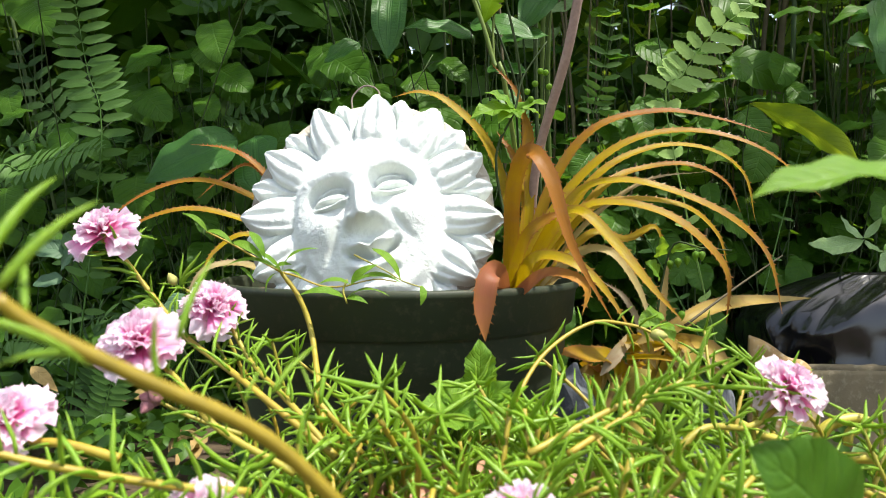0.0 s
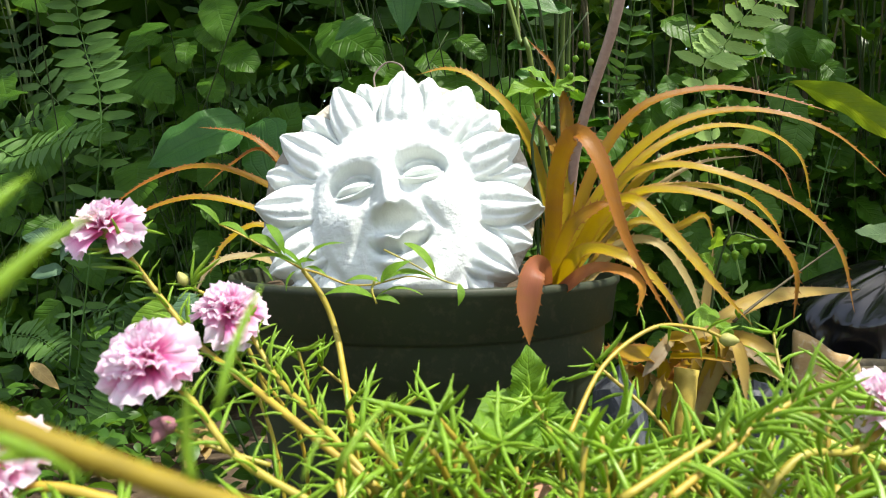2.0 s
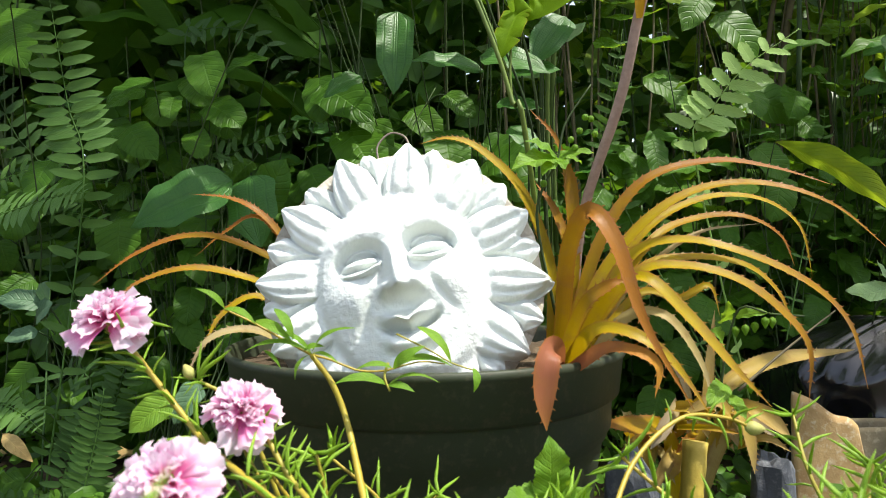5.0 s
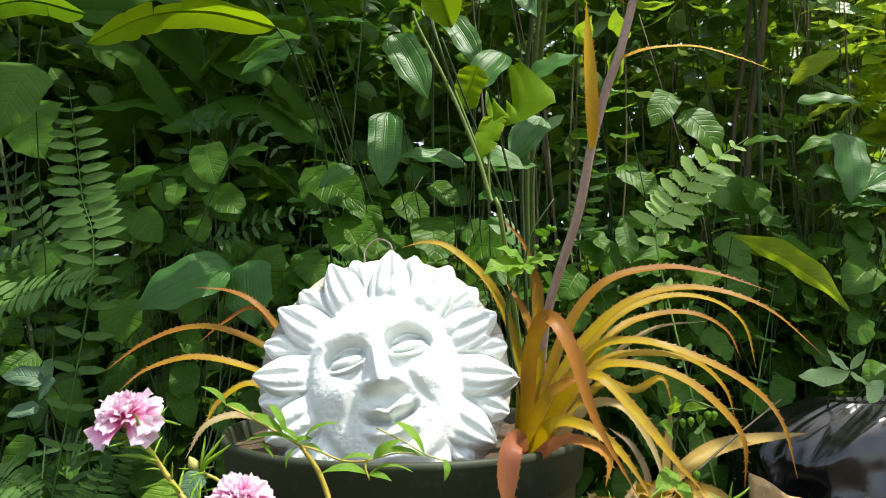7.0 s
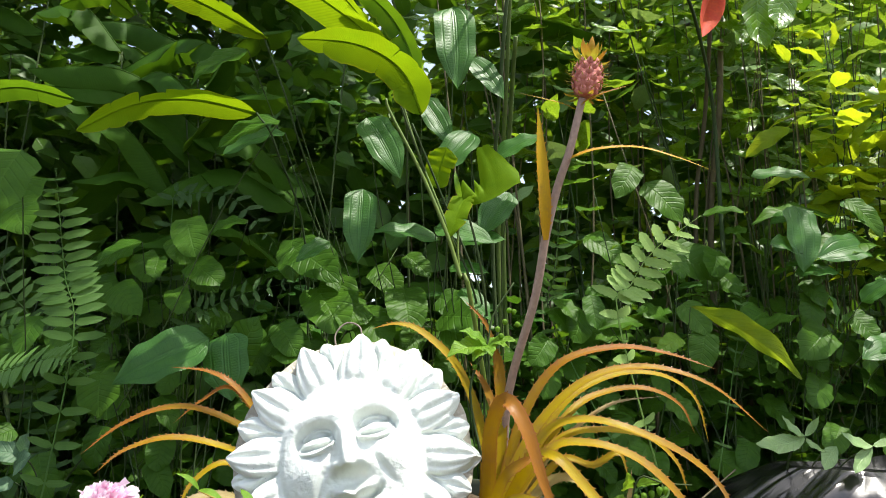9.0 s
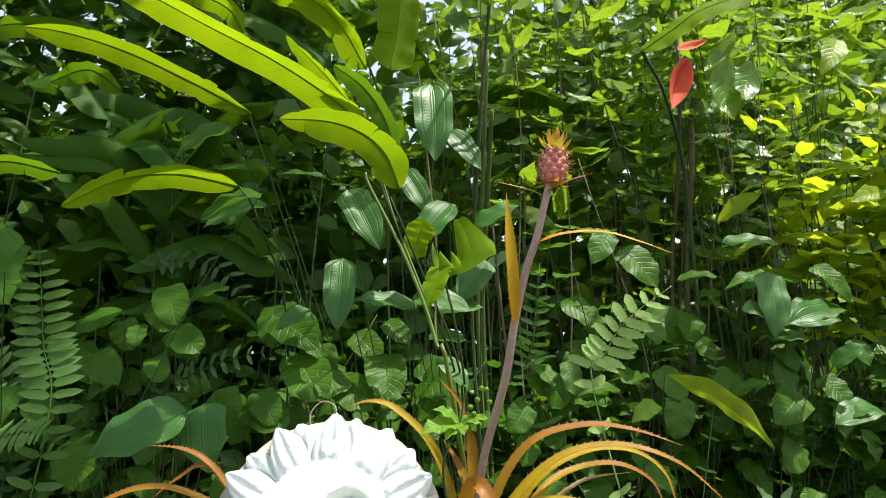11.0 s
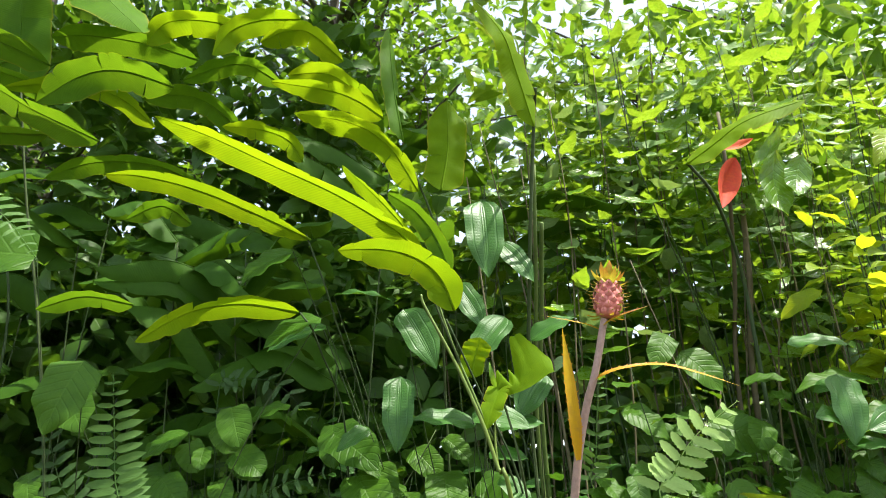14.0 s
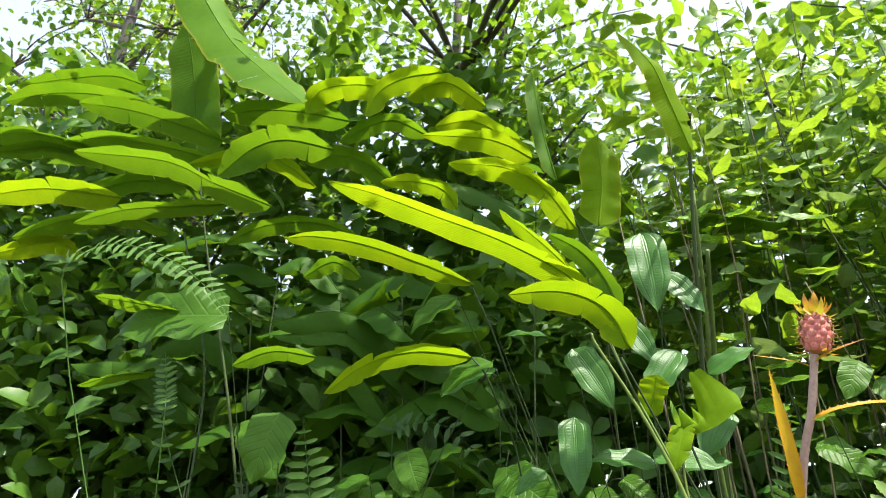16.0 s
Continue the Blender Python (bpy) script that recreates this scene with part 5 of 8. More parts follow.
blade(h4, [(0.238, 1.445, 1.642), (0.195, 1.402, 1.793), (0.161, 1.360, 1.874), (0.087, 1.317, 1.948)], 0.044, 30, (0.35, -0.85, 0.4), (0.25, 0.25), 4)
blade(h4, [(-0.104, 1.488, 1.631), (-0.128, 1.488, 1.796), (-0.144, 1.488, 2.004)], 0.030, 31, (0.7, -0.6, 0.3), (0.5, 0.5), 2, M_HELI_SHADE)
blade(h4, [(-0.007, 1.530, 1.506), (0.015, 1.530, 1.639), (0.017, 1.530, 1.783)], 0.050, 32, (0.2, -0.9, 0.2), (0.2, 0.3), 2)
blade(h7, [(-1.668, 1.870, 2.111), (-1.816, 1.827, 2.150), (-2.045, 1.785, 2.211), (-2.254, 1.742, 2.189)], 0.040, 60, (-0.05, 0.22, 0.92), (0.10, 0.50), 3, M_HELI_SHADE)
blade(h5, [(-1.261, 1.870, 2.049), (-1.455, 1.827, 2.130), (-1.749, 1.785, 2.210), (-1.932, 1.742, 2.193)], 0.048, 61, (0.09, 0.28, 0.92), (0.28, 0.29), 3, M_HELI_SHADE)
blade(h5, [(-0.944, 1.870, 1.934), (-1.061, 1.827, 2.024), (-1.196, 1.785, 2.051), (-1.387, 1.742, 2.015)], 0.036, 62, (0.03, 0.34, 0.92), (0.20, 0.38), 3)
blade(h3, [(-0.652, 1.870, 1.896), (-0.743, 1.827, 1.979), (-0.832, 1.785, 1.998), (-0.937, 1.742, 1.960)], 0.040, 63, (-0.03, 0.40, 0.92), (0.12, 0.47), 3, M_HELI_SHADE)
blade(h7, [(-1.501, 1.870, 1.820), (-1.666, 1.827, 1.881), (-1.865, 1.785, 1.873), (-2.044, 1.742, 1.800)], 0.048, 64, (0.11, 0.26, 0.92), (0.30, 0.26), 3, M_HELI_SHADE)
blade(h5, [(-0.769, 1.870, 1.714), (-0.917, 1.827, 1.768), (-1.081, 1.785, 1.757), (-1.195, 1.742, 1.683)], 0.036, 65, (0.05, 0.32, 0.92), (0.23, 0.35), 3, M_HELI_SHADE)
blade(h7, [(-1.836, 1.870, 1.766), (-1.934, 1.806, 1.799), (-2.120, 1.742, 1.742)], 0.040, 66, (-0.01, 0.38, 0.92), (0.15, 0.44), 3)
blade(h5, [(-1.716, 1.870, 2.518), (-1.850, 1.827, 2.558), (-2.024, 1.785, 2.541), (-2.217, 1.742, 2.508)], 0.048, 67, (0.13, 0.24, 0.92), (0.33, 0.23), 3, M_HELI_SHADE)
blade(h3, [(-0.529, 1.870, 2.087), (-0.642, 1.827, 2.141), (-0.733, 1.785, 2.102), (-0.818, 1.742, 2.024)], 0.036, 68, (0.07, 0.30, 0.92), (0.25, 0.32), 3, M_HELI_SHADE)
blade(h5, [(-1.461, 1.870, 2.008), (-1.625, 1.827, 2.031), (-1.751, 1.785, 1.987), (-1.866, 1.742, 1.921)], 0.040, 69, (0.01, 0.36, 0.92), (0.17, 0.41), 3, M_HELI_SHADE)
rh = random.Random(21)
for i in range(13):
    x, y = rh.uniform(-2.0, 0.1), rh.uniform(2.05, 2.6)
    hp = heliconia((x, y, 0), "heliconia with narrow arching blades behind")
    top = Vector((x + rh.uniform(-0.15, 0.15), y, rh.uniform(1.0, 1.95)))
    tube("stem", [(x, y, 0), Vector((x, y, 0)).lerp(top, 0.5) + Vector((rh.uniform(-0.04, 0.04), 0, 0)), top], 0.0035, 0.0025, M_STEM, hp, 7, 12)
    for j in range(rh.randint(3, 4)):
        b = top - Vector((0, 0, j * rh.uniform(0.06, 0.16)))
        sg = -1 if rh.random() < 0.7 else 1
        tip = b + Vector((sg * rh.uniform(0.22, 0.5), rh.uniform(-0.35, 0.15), rh.uniform(-0.05, 0.28)))
        mid = b.lerp(tip, 0.5) + Vector((0, 0, rh.uniform(0.04, 0.10)))
        blade(hp, [b, mid, tip - Vector((0, 0, rh.uniform(0.0, 0.10)))], rh.uniform(0.05, 0.085), 100 + i * 5 + j, (rh.uniform(-0.2, 0.3), rh.uniform(-0.4, 0.1), 0.9), (rh.uniform(0.5, 1.2), rh.uniform(0.3, 0.8)), rh.randint(1, 4), M_HELI_DIM, 24)


# torn blade on its own shoot
def ragged_mesh(name, edge, low, seed):
    """What is left of a torn blade: a midrib along +y, its upper part ending in the ragged edge(s), a narrow strip below."""
    r = random.Random(seed)
    n, m = 40, 6
    verts, faces, uvs = [], [], []
    for i in range(n + 1):
        t = i / n
        top = edge(t) * (1 + r.uniform(-0.03, 0.03))
        for j in range(m + 1):
            u = j / m
            x = -low(t) + (top + low(t)) * u
            verts.append((-x, t + 0.06 * u * math.sin(u * 3), 0.05 * math.sin(t * 8 + 1) * u + 0.10 * abs(x) + 0.06 * math.sin(3 * u + 2 * t)))
            uvs.append((0.5 + 0.45 * u, t))
    for i in range(n):
        for j in range(m):
            q = i * (m + 1) + j
            faces.append((q, q + 1, q + 2 + m, q + 1 + m))
    return raw_mesh(name, verts, faces, M_HELI, uvs)


def torn_shoot():
    t = heliconia((0.21, 1.90, 0), "young heliconia shoot with a ragged torn yellow-green blade")
    tube("stem", [(0.21, 1.90, 0), (0.19, 1.70, 0.60), (0.150, 1.48, 0.80), (0.113, 1.45, 0.956)], 0.0035, 0.0025, M_STEM, t, 7, 14)

    def edge(q):
        for a, b, h0, h1 in ((0.0, 0.12, 0.18, 0.42), (0.12, 0.22, 0.42, 0.10), (0.22, 0.30, 0.10, 0.36), (0.30, 0.36, 0.36, 0.22), (0.36, 0.52, 0.22, 0.90), (0.52, 0.72, 0.90, 0.86), (0.72, 1.0, 0.86, 0.30)):
            if a <= q <= b:
                return h0 + (h1 - h0) * (q - a) / (b - a)
        return 0.3
    up = ragged_mesh("torn_blade", edge, lambda q: 0.10 * math.sin(math.pi * min(1, q + 0.1)), 3)
    put_leaf(t, up, (0.108, 1.45, 0.955), (0.232, 1.43, 0.998), (0, -0.95, 0.2), 1.0)
    put_leaf(t, L_HELI[0], (0.116, 1.45, 0.985), (0.073, 1.425, 0.878), (-0.3, -1, 0.2), 1.7)
    put_leaf(t, L_SPRIG[0], (0.103, 1.45, 0.965), (0.089, 1.44, 1.030), (-0.3, -1, 0.2), 1.1)

    # pale grooved leaf stalks, two to the large blade and one to the torn blade
    tube("leaf_stalk", [(-0.062, 1.42, 1.185), (-0.054, 1.42, 1.156), (0.002, 1.42, 1.044), (0.038, 1.42, 0.963), (0.073, 1.42, 0.871), (0.096, 1.42, 0.793), (0.116, 1.42, 0.751), (0.20, 1.62, 0.30), (0.21, 1.85, 0.0)], 0.0030, 0.0055, M_PETIOLE, t, 8, 26)
    tube("leaf_stalk", [(-0.028, 1.43, 1.190), (-0.014, 1.43, 1.137), (0.014, 1.43, 1.048), (0.047, 1.43, 0.963), (0.087, 1.43, 0.855)], 0.0026, 0.0030, M_PETIOLE, t, 8, 16)
    tube("leaf_stalk", [(0.095, 1.43, 0.914), (0.092, 1.43, 0.855), (0.095, 1.43, 0.794)], 0.0024, 0.0030, M_PETIOLE, t, 8, 12)


torn_shoot()


def red_flower():
    t = thing("heliconia_flower", (0.99, 2.30, 0.0), "red and orange heliconia bracts on a tall brown stem", "flower")
    tube("stem", [(0.99, 2.30, 0.0), (1.0, 2.26, 1.040), (1.015, 2.15, 1.45), (0.945, 1.92, 1.690), (0.965, 1.93, 1.980)], 0.009, 0.006, M_CANE, t, 8, 18)
    tube("stem", [(1.06, 2.32, 0.0), (1.065, 2.28, 1.047), (1.075, 2.17, 1.447), (1.067, 2.099, 1.706)], 0.012, 0.010, M_CANE, t, 8, 18)
    bl = leaf_mesh("bract_blade", M_BRACT, lance, 0.36, 12, 3, 1.3, -0.12)
    put_leaf(t, bl, (0.963, 1.87, 1.770), (0.878, 1.85, 1.580), (0.5, -0.9, 0.1), 1.2, "bract")
    put_leaf(t, bl, (0.925, 1.87, 1.800), (1.025, 1.85, 1.830), (0.1, -0.9, 0.6), 1.3, "bract")


red_flower()


# ---- understory: single leaves that stand out, then shrubs ----
def shrub(name, at, height, stems, leaves, meshes, lo, hi, label, category, group, seed, spread=0.25, stem_mat=None, face=(0, -0.5, 0.75), low=0.2, droop=0.25):
    """A bush of several thin stems with leaves of their own along them."""
    r = random.Random(seed)
    t = thing(name, at, label, category, group)
    a0 = Vector(at)
    for i in range(stems):
        top = a0 + Vector((r.uniform(-spread, spread), r.uniform(-spread, spread) * 0.6, height * r.uniform(0.75, 1.05)))
        base = a0 + Vector((r.uniform(-0.04, 0.04), r.uniform(-0.04, 0.04), -0.02))
        mid = base.lerp(top, r.uniform(0.35, 0.65)) + Vector((r.uniform(-0.12, 0.12), r.uniform(-0.06, 0.06), 0))
        tube("stem", [base, mid, top], 0.0032, 0.0012, stem_mat or M_STEM, t, 6, 10)
        path = spline([base, mid, top], 40)
        n = leaves // stems
        for j in range(n):
            f = low + (1 - low) * (j + r.random() * 0.6) / n
            p = path[min(40, int(f * 40))]
            ang = j * 2.4 + r.uniform(-0.4, 0.4) + i
            d = Vector((math.cos(ang), math.sin(ang) * 0.8 - 0.15, r.uniform(-droop, 0.35)))
            size = r.uniform(lo, hi) * (1.0 if f < 0.85 else 0.7)
            b = p + d.normalized() * r.uniform(0.008, 0.02)
            put_leaf(t, r.choice(meshes), b, b + d.normalized() * size, (face[0] + r.uniform(-0.4, 0.4), face[1] + r.uniform(-0.4, 0.4), face[2]), r.uniform(0.85, 1.15))
    return t


def leaf_plant(name, at, label, category, group, leaves, stem_mat=None):
    """A plant whose visible leaves are given one by one: (mesh, base, tip, face, width)."""
    t = thing(name, at, label, category, group)
    for mesh, b, tip, face, wide in leaves:
        put_leaf(t, mesh, b, tip, face, wide)
        a0, bb = Vector(at), Vector(b)
        tube("stem", [a0, a0.lerp(bb, 0.45) + Vector((0.03, 0.10 if at[1] > 1.3 else 0.02, 0.0)), a0.lerp(bb, 0.8) + Vector((0.0, 0.06 if at[1] > 1.3 else 0.0, 0.03)), bb], 0.0020, 0.0011, stem_mat or M_STEM, t, 6, 10)
    return t


V = (0.0, -0.9, 0.45)
leaf_plant("broad_leaf_plant", (-0.62, 1.60, 0), "plant with large glossy quilted dark leaves", "shrub", "understory shrubs", (
    (L_QUILT[0], (-0.455, 1.573, 0.673), (-0.641, 1.530, 0.577), (0.45, -0.70, 0.55), 1.2),
    (L_QUILT[1], (-0.429, 1.615, 0.688), (-0.399, 1.573, 0.537), (-0.2, -0.9, 0.3), 1.6),
    (L_BROAD[0], (-0.717, 1.657, 0.601), (-0.697, 1.615, 0.502), V, 1.6),
    (L_BROAD[1], (-0.420, 1.700, 0.625), (-0.362, 1.657, 0.730), V, 1.4)))
leaf_plant("broad_leaf_plant", (-0.2, 1.95, 0), "creeper with round heart-shaped shaded leaves", "shrub", "understory shrubs", (
    (L_HEART[0], (-0.245, 1.785, 0.813), (-0.171, 1.700, 0.691), V, 1.0),
    (L_HEART[1], (-0.113, 1.785, 0.768), (-0.178, 1.700, 0.705), V, 1.0),
    (L_HEART[2], (-0.018, 1.785, 0.813), (-0.005, 1.700, 0.690), V, 1.0),
    (L_HEART[0], (0.078, 1.785, 0.738), (0.199, 1.700, 0.717), V, 1.0),
    (L_BROAD[0], (-0.307, 1.785, 0.917), (-0.180, 1.700, 0.817), V, 1.1),
    (L_HEART[1], (-0.357, 1.785, 0.697), (-0.258, 1.700, 0.623), V, 1.0)))
leaf_plant("broad_leaf_plant", (-0.75, 1.85, 0), "shrub with grey-green oval leaves catching spots of sun", "shrub", "understory shrubs", (
    (L_BROAD[0], (-0.749, 1.870, 0.931), (-0.830, 1.827, 0.870), (0.1, -0.6, 0.7), 1.2),
    (L_BROAD[1], (-0.772, 1.870, 0.838), (-0.734, 1.827, 0.730), V, 1.2),
    (L_BROAD[2], (-0.847, 1.870, 0.854), (-0.763, 1.827, 0.744), V, 1.2),
    (L_HEART[0], (-0.726, 1.870, 0.915), (-0.676, 1.827, 0.833), V, 1.0),
    (L_HEART[1], (-0.640, 1.870, 0.962), (-0.577, 1.827, 0.878), V, 1.0),
    (L_BROAD[1], (-0.603, 1.912, 0.891), (-0.519, 1.870, 0.808), V, 1.3),
    (L_BROAD[2], (-1.048, 1.870, 1.133), (-1.044, 1.785, 0.973), V, 1.5)))
leaf_plant("quilted_shrub", (0.05, 2.05, 0), "shrub with hanging deeply quilted oval leaves", "shrub", "understory shrubs", (
    (L_QUILT[0], (-0.108, 1.530, 1.182), (-0.030, 1.496, 1.026), V, 1.1),
    (L_QUILT[1], (0.100, 1.573, 1.495), (0.104, 1.530, 1.258), V, 1.0),
    (L_QUILT[2], (-0.122, 1.615, 1.035), (-0.128, 1.573, 0.846), V, 0.95),
    (L_QUILT[0], (0.064, 1.657, 0.917), (-0.102, 1.615, 0.927), (0, -0.7, 0.7), 1.0),
    (L_QUILT[1], (0.121, 1.657, 0.910), (0.229, 1.615, 0.909), (0, -0.7, 0.7), 1.3),
    (L_QUILT[2], (-0.301, 1.657, 1.263), (-0.143, 1.615, 1.232), (0, -0.5, 0.8), 0.8),
    (L_QUILT[0], (0.026, 1.700, 1.302), (0.098, 1.657, 1.160), V, 1.0),
    (L_QUILT[1], (0.153, 1.700, 1.420), (0.238, 1.657, 1.286), V, 1.0),
    (L_QUILT[2], (-0.304, 1.573, 1.159), (-0.436, 1.530, 1.085), (0, -0.6, 0.7), 0.9),
    (L_BROAD[0], (-0.388, 1.530, 1.344), (-0.511, 1.513, 1.248), (0, -0.6, 0.7), 1.2),
    (L_QUILT[1], (-0.207, 1.700, 0.921), (-0.282, 1.657, 0.861), V, 1.0)))
leaf_plant("ribbed_leaf_plant", (0.85, 1.85, 0), "plant with one long ribbed yellow-green leaf", "shrub", "understory shrubs", (
    (L_YLEAF, (0.623, 1.50, 0.735), (0.800, 1.39, 0.575), (0.45, 0.5, 0.75), 0.68),
    (L_BROAD[2], (0.892, 1.742, 0.688), (1.009, 1.700, 0.729), (0, -0.5, 0.8), 0.8),
    (L_YLEAF, (0.634, 1.785, 0.677), (0.690, 1.742, 0.638), V, 1.3)))

leaf_plant("broad_leaf_plant", (-0.05, 1.85, 0), "shaded creeper with overlapping heart-shaped leaves", "shrub", "understory shrubs", (
    (L_HEART[0], (-0.193, 1.802, 0.843), (-0.181, 1.759, 0.712), V, 1.05),
    (L_HEART[1], (0.001, 1.802, 0.815), (-0.007, 1.759, 0.695), V, 0.95),
    (L_HEART[2], (-0.134, 1.768, 0.749), (-0.052, 1.725, 0.665), V, 1.10),
    (L_HEART[0], (-0.330, 1.742, 0.718), (-0.278, 1.700, 0.636), V, 1.00),
    (L_BROAD[0], (-0.316, 1.827, 0.933), (-0.181, 1.785, 0.847), V, 1.10),
    (L_BROAD[1], (-0.100, 1.870, 0.881), (-0.022, 1.827, 0.793), V, 1.20),
    (L_HEART[1], (0.077, 1.827, 0.791), (0.184, 1.785, 0.721), V, 1.00),
    (L_BROAD[2], (0.081, 1.785, 0.710), (0.205, 1.742, 0.638), V, 1.10)))
leaf_plant("broad_leaf_plant", (-0.70, 1.88, 0), "low shrub with oval leaves and spots of sun", "shrub", "understory shrubs", (
    (L_HEART[0], (-0.591, 1.802, 0.998), (-0.548, 1.759, 0.888), V, 1.00),
    (L_BROAD[0], (-0.695, 1.785, 0.933), (-0.785, 1.742, 0.868), (0.1, -0.5, 0.8), 1.00),
    (L_HEART[1], (-0.648, 1.785, 0.893), (-0.643, 1.742, 0.832), V, 0.90),
    (L_BROAD[1], (-0.750, 1.768, 0.818), (-0.664, 1.725, 0.736), V, 1.20),
    (L_BROAD[2], (-0.799, 1.785, 0.820), (-0.741, 1.742, 0.741), V, 1.10),
    (L_HEART[2], (-0.571, 1.802, 0.882), (-0.483, 1.759, 0.816), V, 1.00),
    (L_HEART[0], (-0.606, 1.785, 0.809), (-0.566, 1.742, 0.744), V, 1.00),
    (L_BROAD[0], (-0.981, 1.700, 1.017), (-0.912, 1.657, 0.925), V, 1.50),
    (L_BROAD[1], (-0.447, 1.870, 1.011), (-0.546, 1.827, 0.959), (0.1, -0.5, 0.8), 0.90)))
leaf_plant("broad_leaf_plant", (1.05, 1.92, 0), "shrub with pointed quilted leaves partly in sun", "shrub", "understory shrubs", (
    (L_BROAD[0], (1.225, 1.870, 1.032), (0.968, 1.827, 1.002), (0.1, -0.5, 0.8), 0.75),
    (L_BROAD[1], (0.868, 1.913, 1.044), (0.982, 1.870, 1.043), (0.1, -0.5, 0.8), 1.10),
    (L_QUILT[0], (0.995, 1.785, 0.946), (1.070, 1.742, 0.889), (0.1, -0.5, 0.8), 1.30),
    (L_BROAD[2], (1.277, 1.785, 0.945), (1.084, 1.742, 0.879), (0.1, -0.5, 0.8), 1.00),
    (L_QUILT[1], (1.185, 1.785, 0.846), (1.003, 1.742, 0.870), (0.1, -0.5, 0.8), 0.80),
    (L_BROAD[0], (1.223, 1.785, 1.063), (1.286, 1.742, 0.943), V, 0.80),
    (L_BROAD[1], (0.711, 1.955, 1.152), (0.803, 1.913, 1.019), V, 1.20),
    (L_BROAD[2], (0.519, 1.955, 0.988), (0.626, 1.912, 0.889), V, 1.00),
    (L_BROAD[0], (0.758, 1.955, 0.942), (0.917, 1.912, 0.851), V, 1.20)))
leaf_plant("broad_leaf_plant", (1.00, 1.82, 0), "low shrub with rounded leaves partly in sun", "shrub", "understory shrubs", (
    (L_BROAD[1], (1.099, 1.827, 0.839), (1.130, 1.785, 0.756), V, 1.20),
    (L_HEART[0], (1.192, 1.785, 0.743), (1.233, 1.742, 0.665), V, 1.10),
    (L_QUILT[2], (1.279, 1.700, 0.659), (1.126, 1.657, 0.615), (0.1, -0.5, 0.8), 1.20),
    (L_BROAD[2], (1.100, 1.742, 0.699), (0.990, 1.700, 0.618), V, 1.20),
    (L_HEART[1], (0.478, 1.785, 0.790), (0.478, 1.742, 0.699), V, 0.80),
    (L_BROAD[0], (0.609, 1.785, 0.719), (0.486, 1.742, 0.699), (0.1, -0.5, 0.8), 0.90),
    (L_WEED[0], (0.678, 1.700, 0.677), (0.595, 1.657, 0.629), V, 0.80),
    (L_BROAD[1], (1.297, 1.785, 0.847), (1.310, 1.742, 0.767), V, 1.20),
    (L_HEART[2], (0.953, 1.785, 0.748), (0.860, 1.742, 0.690), V, 1.00),
    (L_BROAD[2], (0.681, 1.955, 1.207), (0.604, 1.912, 1.090), V, 1.00)))

L_LARGE = [leaf_mesh("large_blade", M_BUSH, lance, 0.34, 14, 3, 0.5, -0.14, 0.07, 0.3 * i - 0.3, seed=i + 5) for i in range(3)]
leaf_plant("large_leaf_tree", (1.50, 2.35, 0), "young tree with long drooping dark green leaves", "tree", "", (
    (L_LARGE[0], (1.146, 1.95, 1.839), (1.119, 1.92, 1.579), (0.2, -0.9, 0.3), 1.3),
    (L_LARGE[1], (1.234, 1.95, 1.818), (1.157, 1.90, 1.641), (0.1, -0.9, 0.3), 1.4),
    (L_LARGE[2], (1.319, 1.95, 1.841), (1.414, 1.90, 1.706), (0.3, -0.7, 0.6), 1.3),
    (L_LARGE[0], (1.485, 1.95, 1.900), (1.632, 1.90, 1.698), (0.4, -0.7, 0.6), 1.1),
    (L_LARGE[1], (1.293, 2.00, 1.950), (1.482, 1.95, 1.934), (0, -0.6, 0.8), 1.2),
    (L_LARGE[2], (1.583, 2.00, 2.014), (1.743, 1.95, 1.881), (0.3, -0.6, 0.7), 1.2),
    (L_LARGE[0], (1.082, 2.00, 1.800), (1.183, 1.95, 1.940), (0, -0.6, 0.8), 1.1),
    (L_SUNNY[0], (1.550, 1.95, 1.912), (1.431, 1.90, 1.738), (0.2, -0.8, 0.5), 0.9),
    (L_LARGE[1], (1.482, 2.00, 2.048), (1.755, 1.95, 2.068), (0, -0.5, 0.8), 1.0),
    (L_LARGE[2], (1.135, 2.00, 1.745), (1.052, 1.97, 1.623), (0.1, -0.8, 0.4), 1.2)), M_CANE)
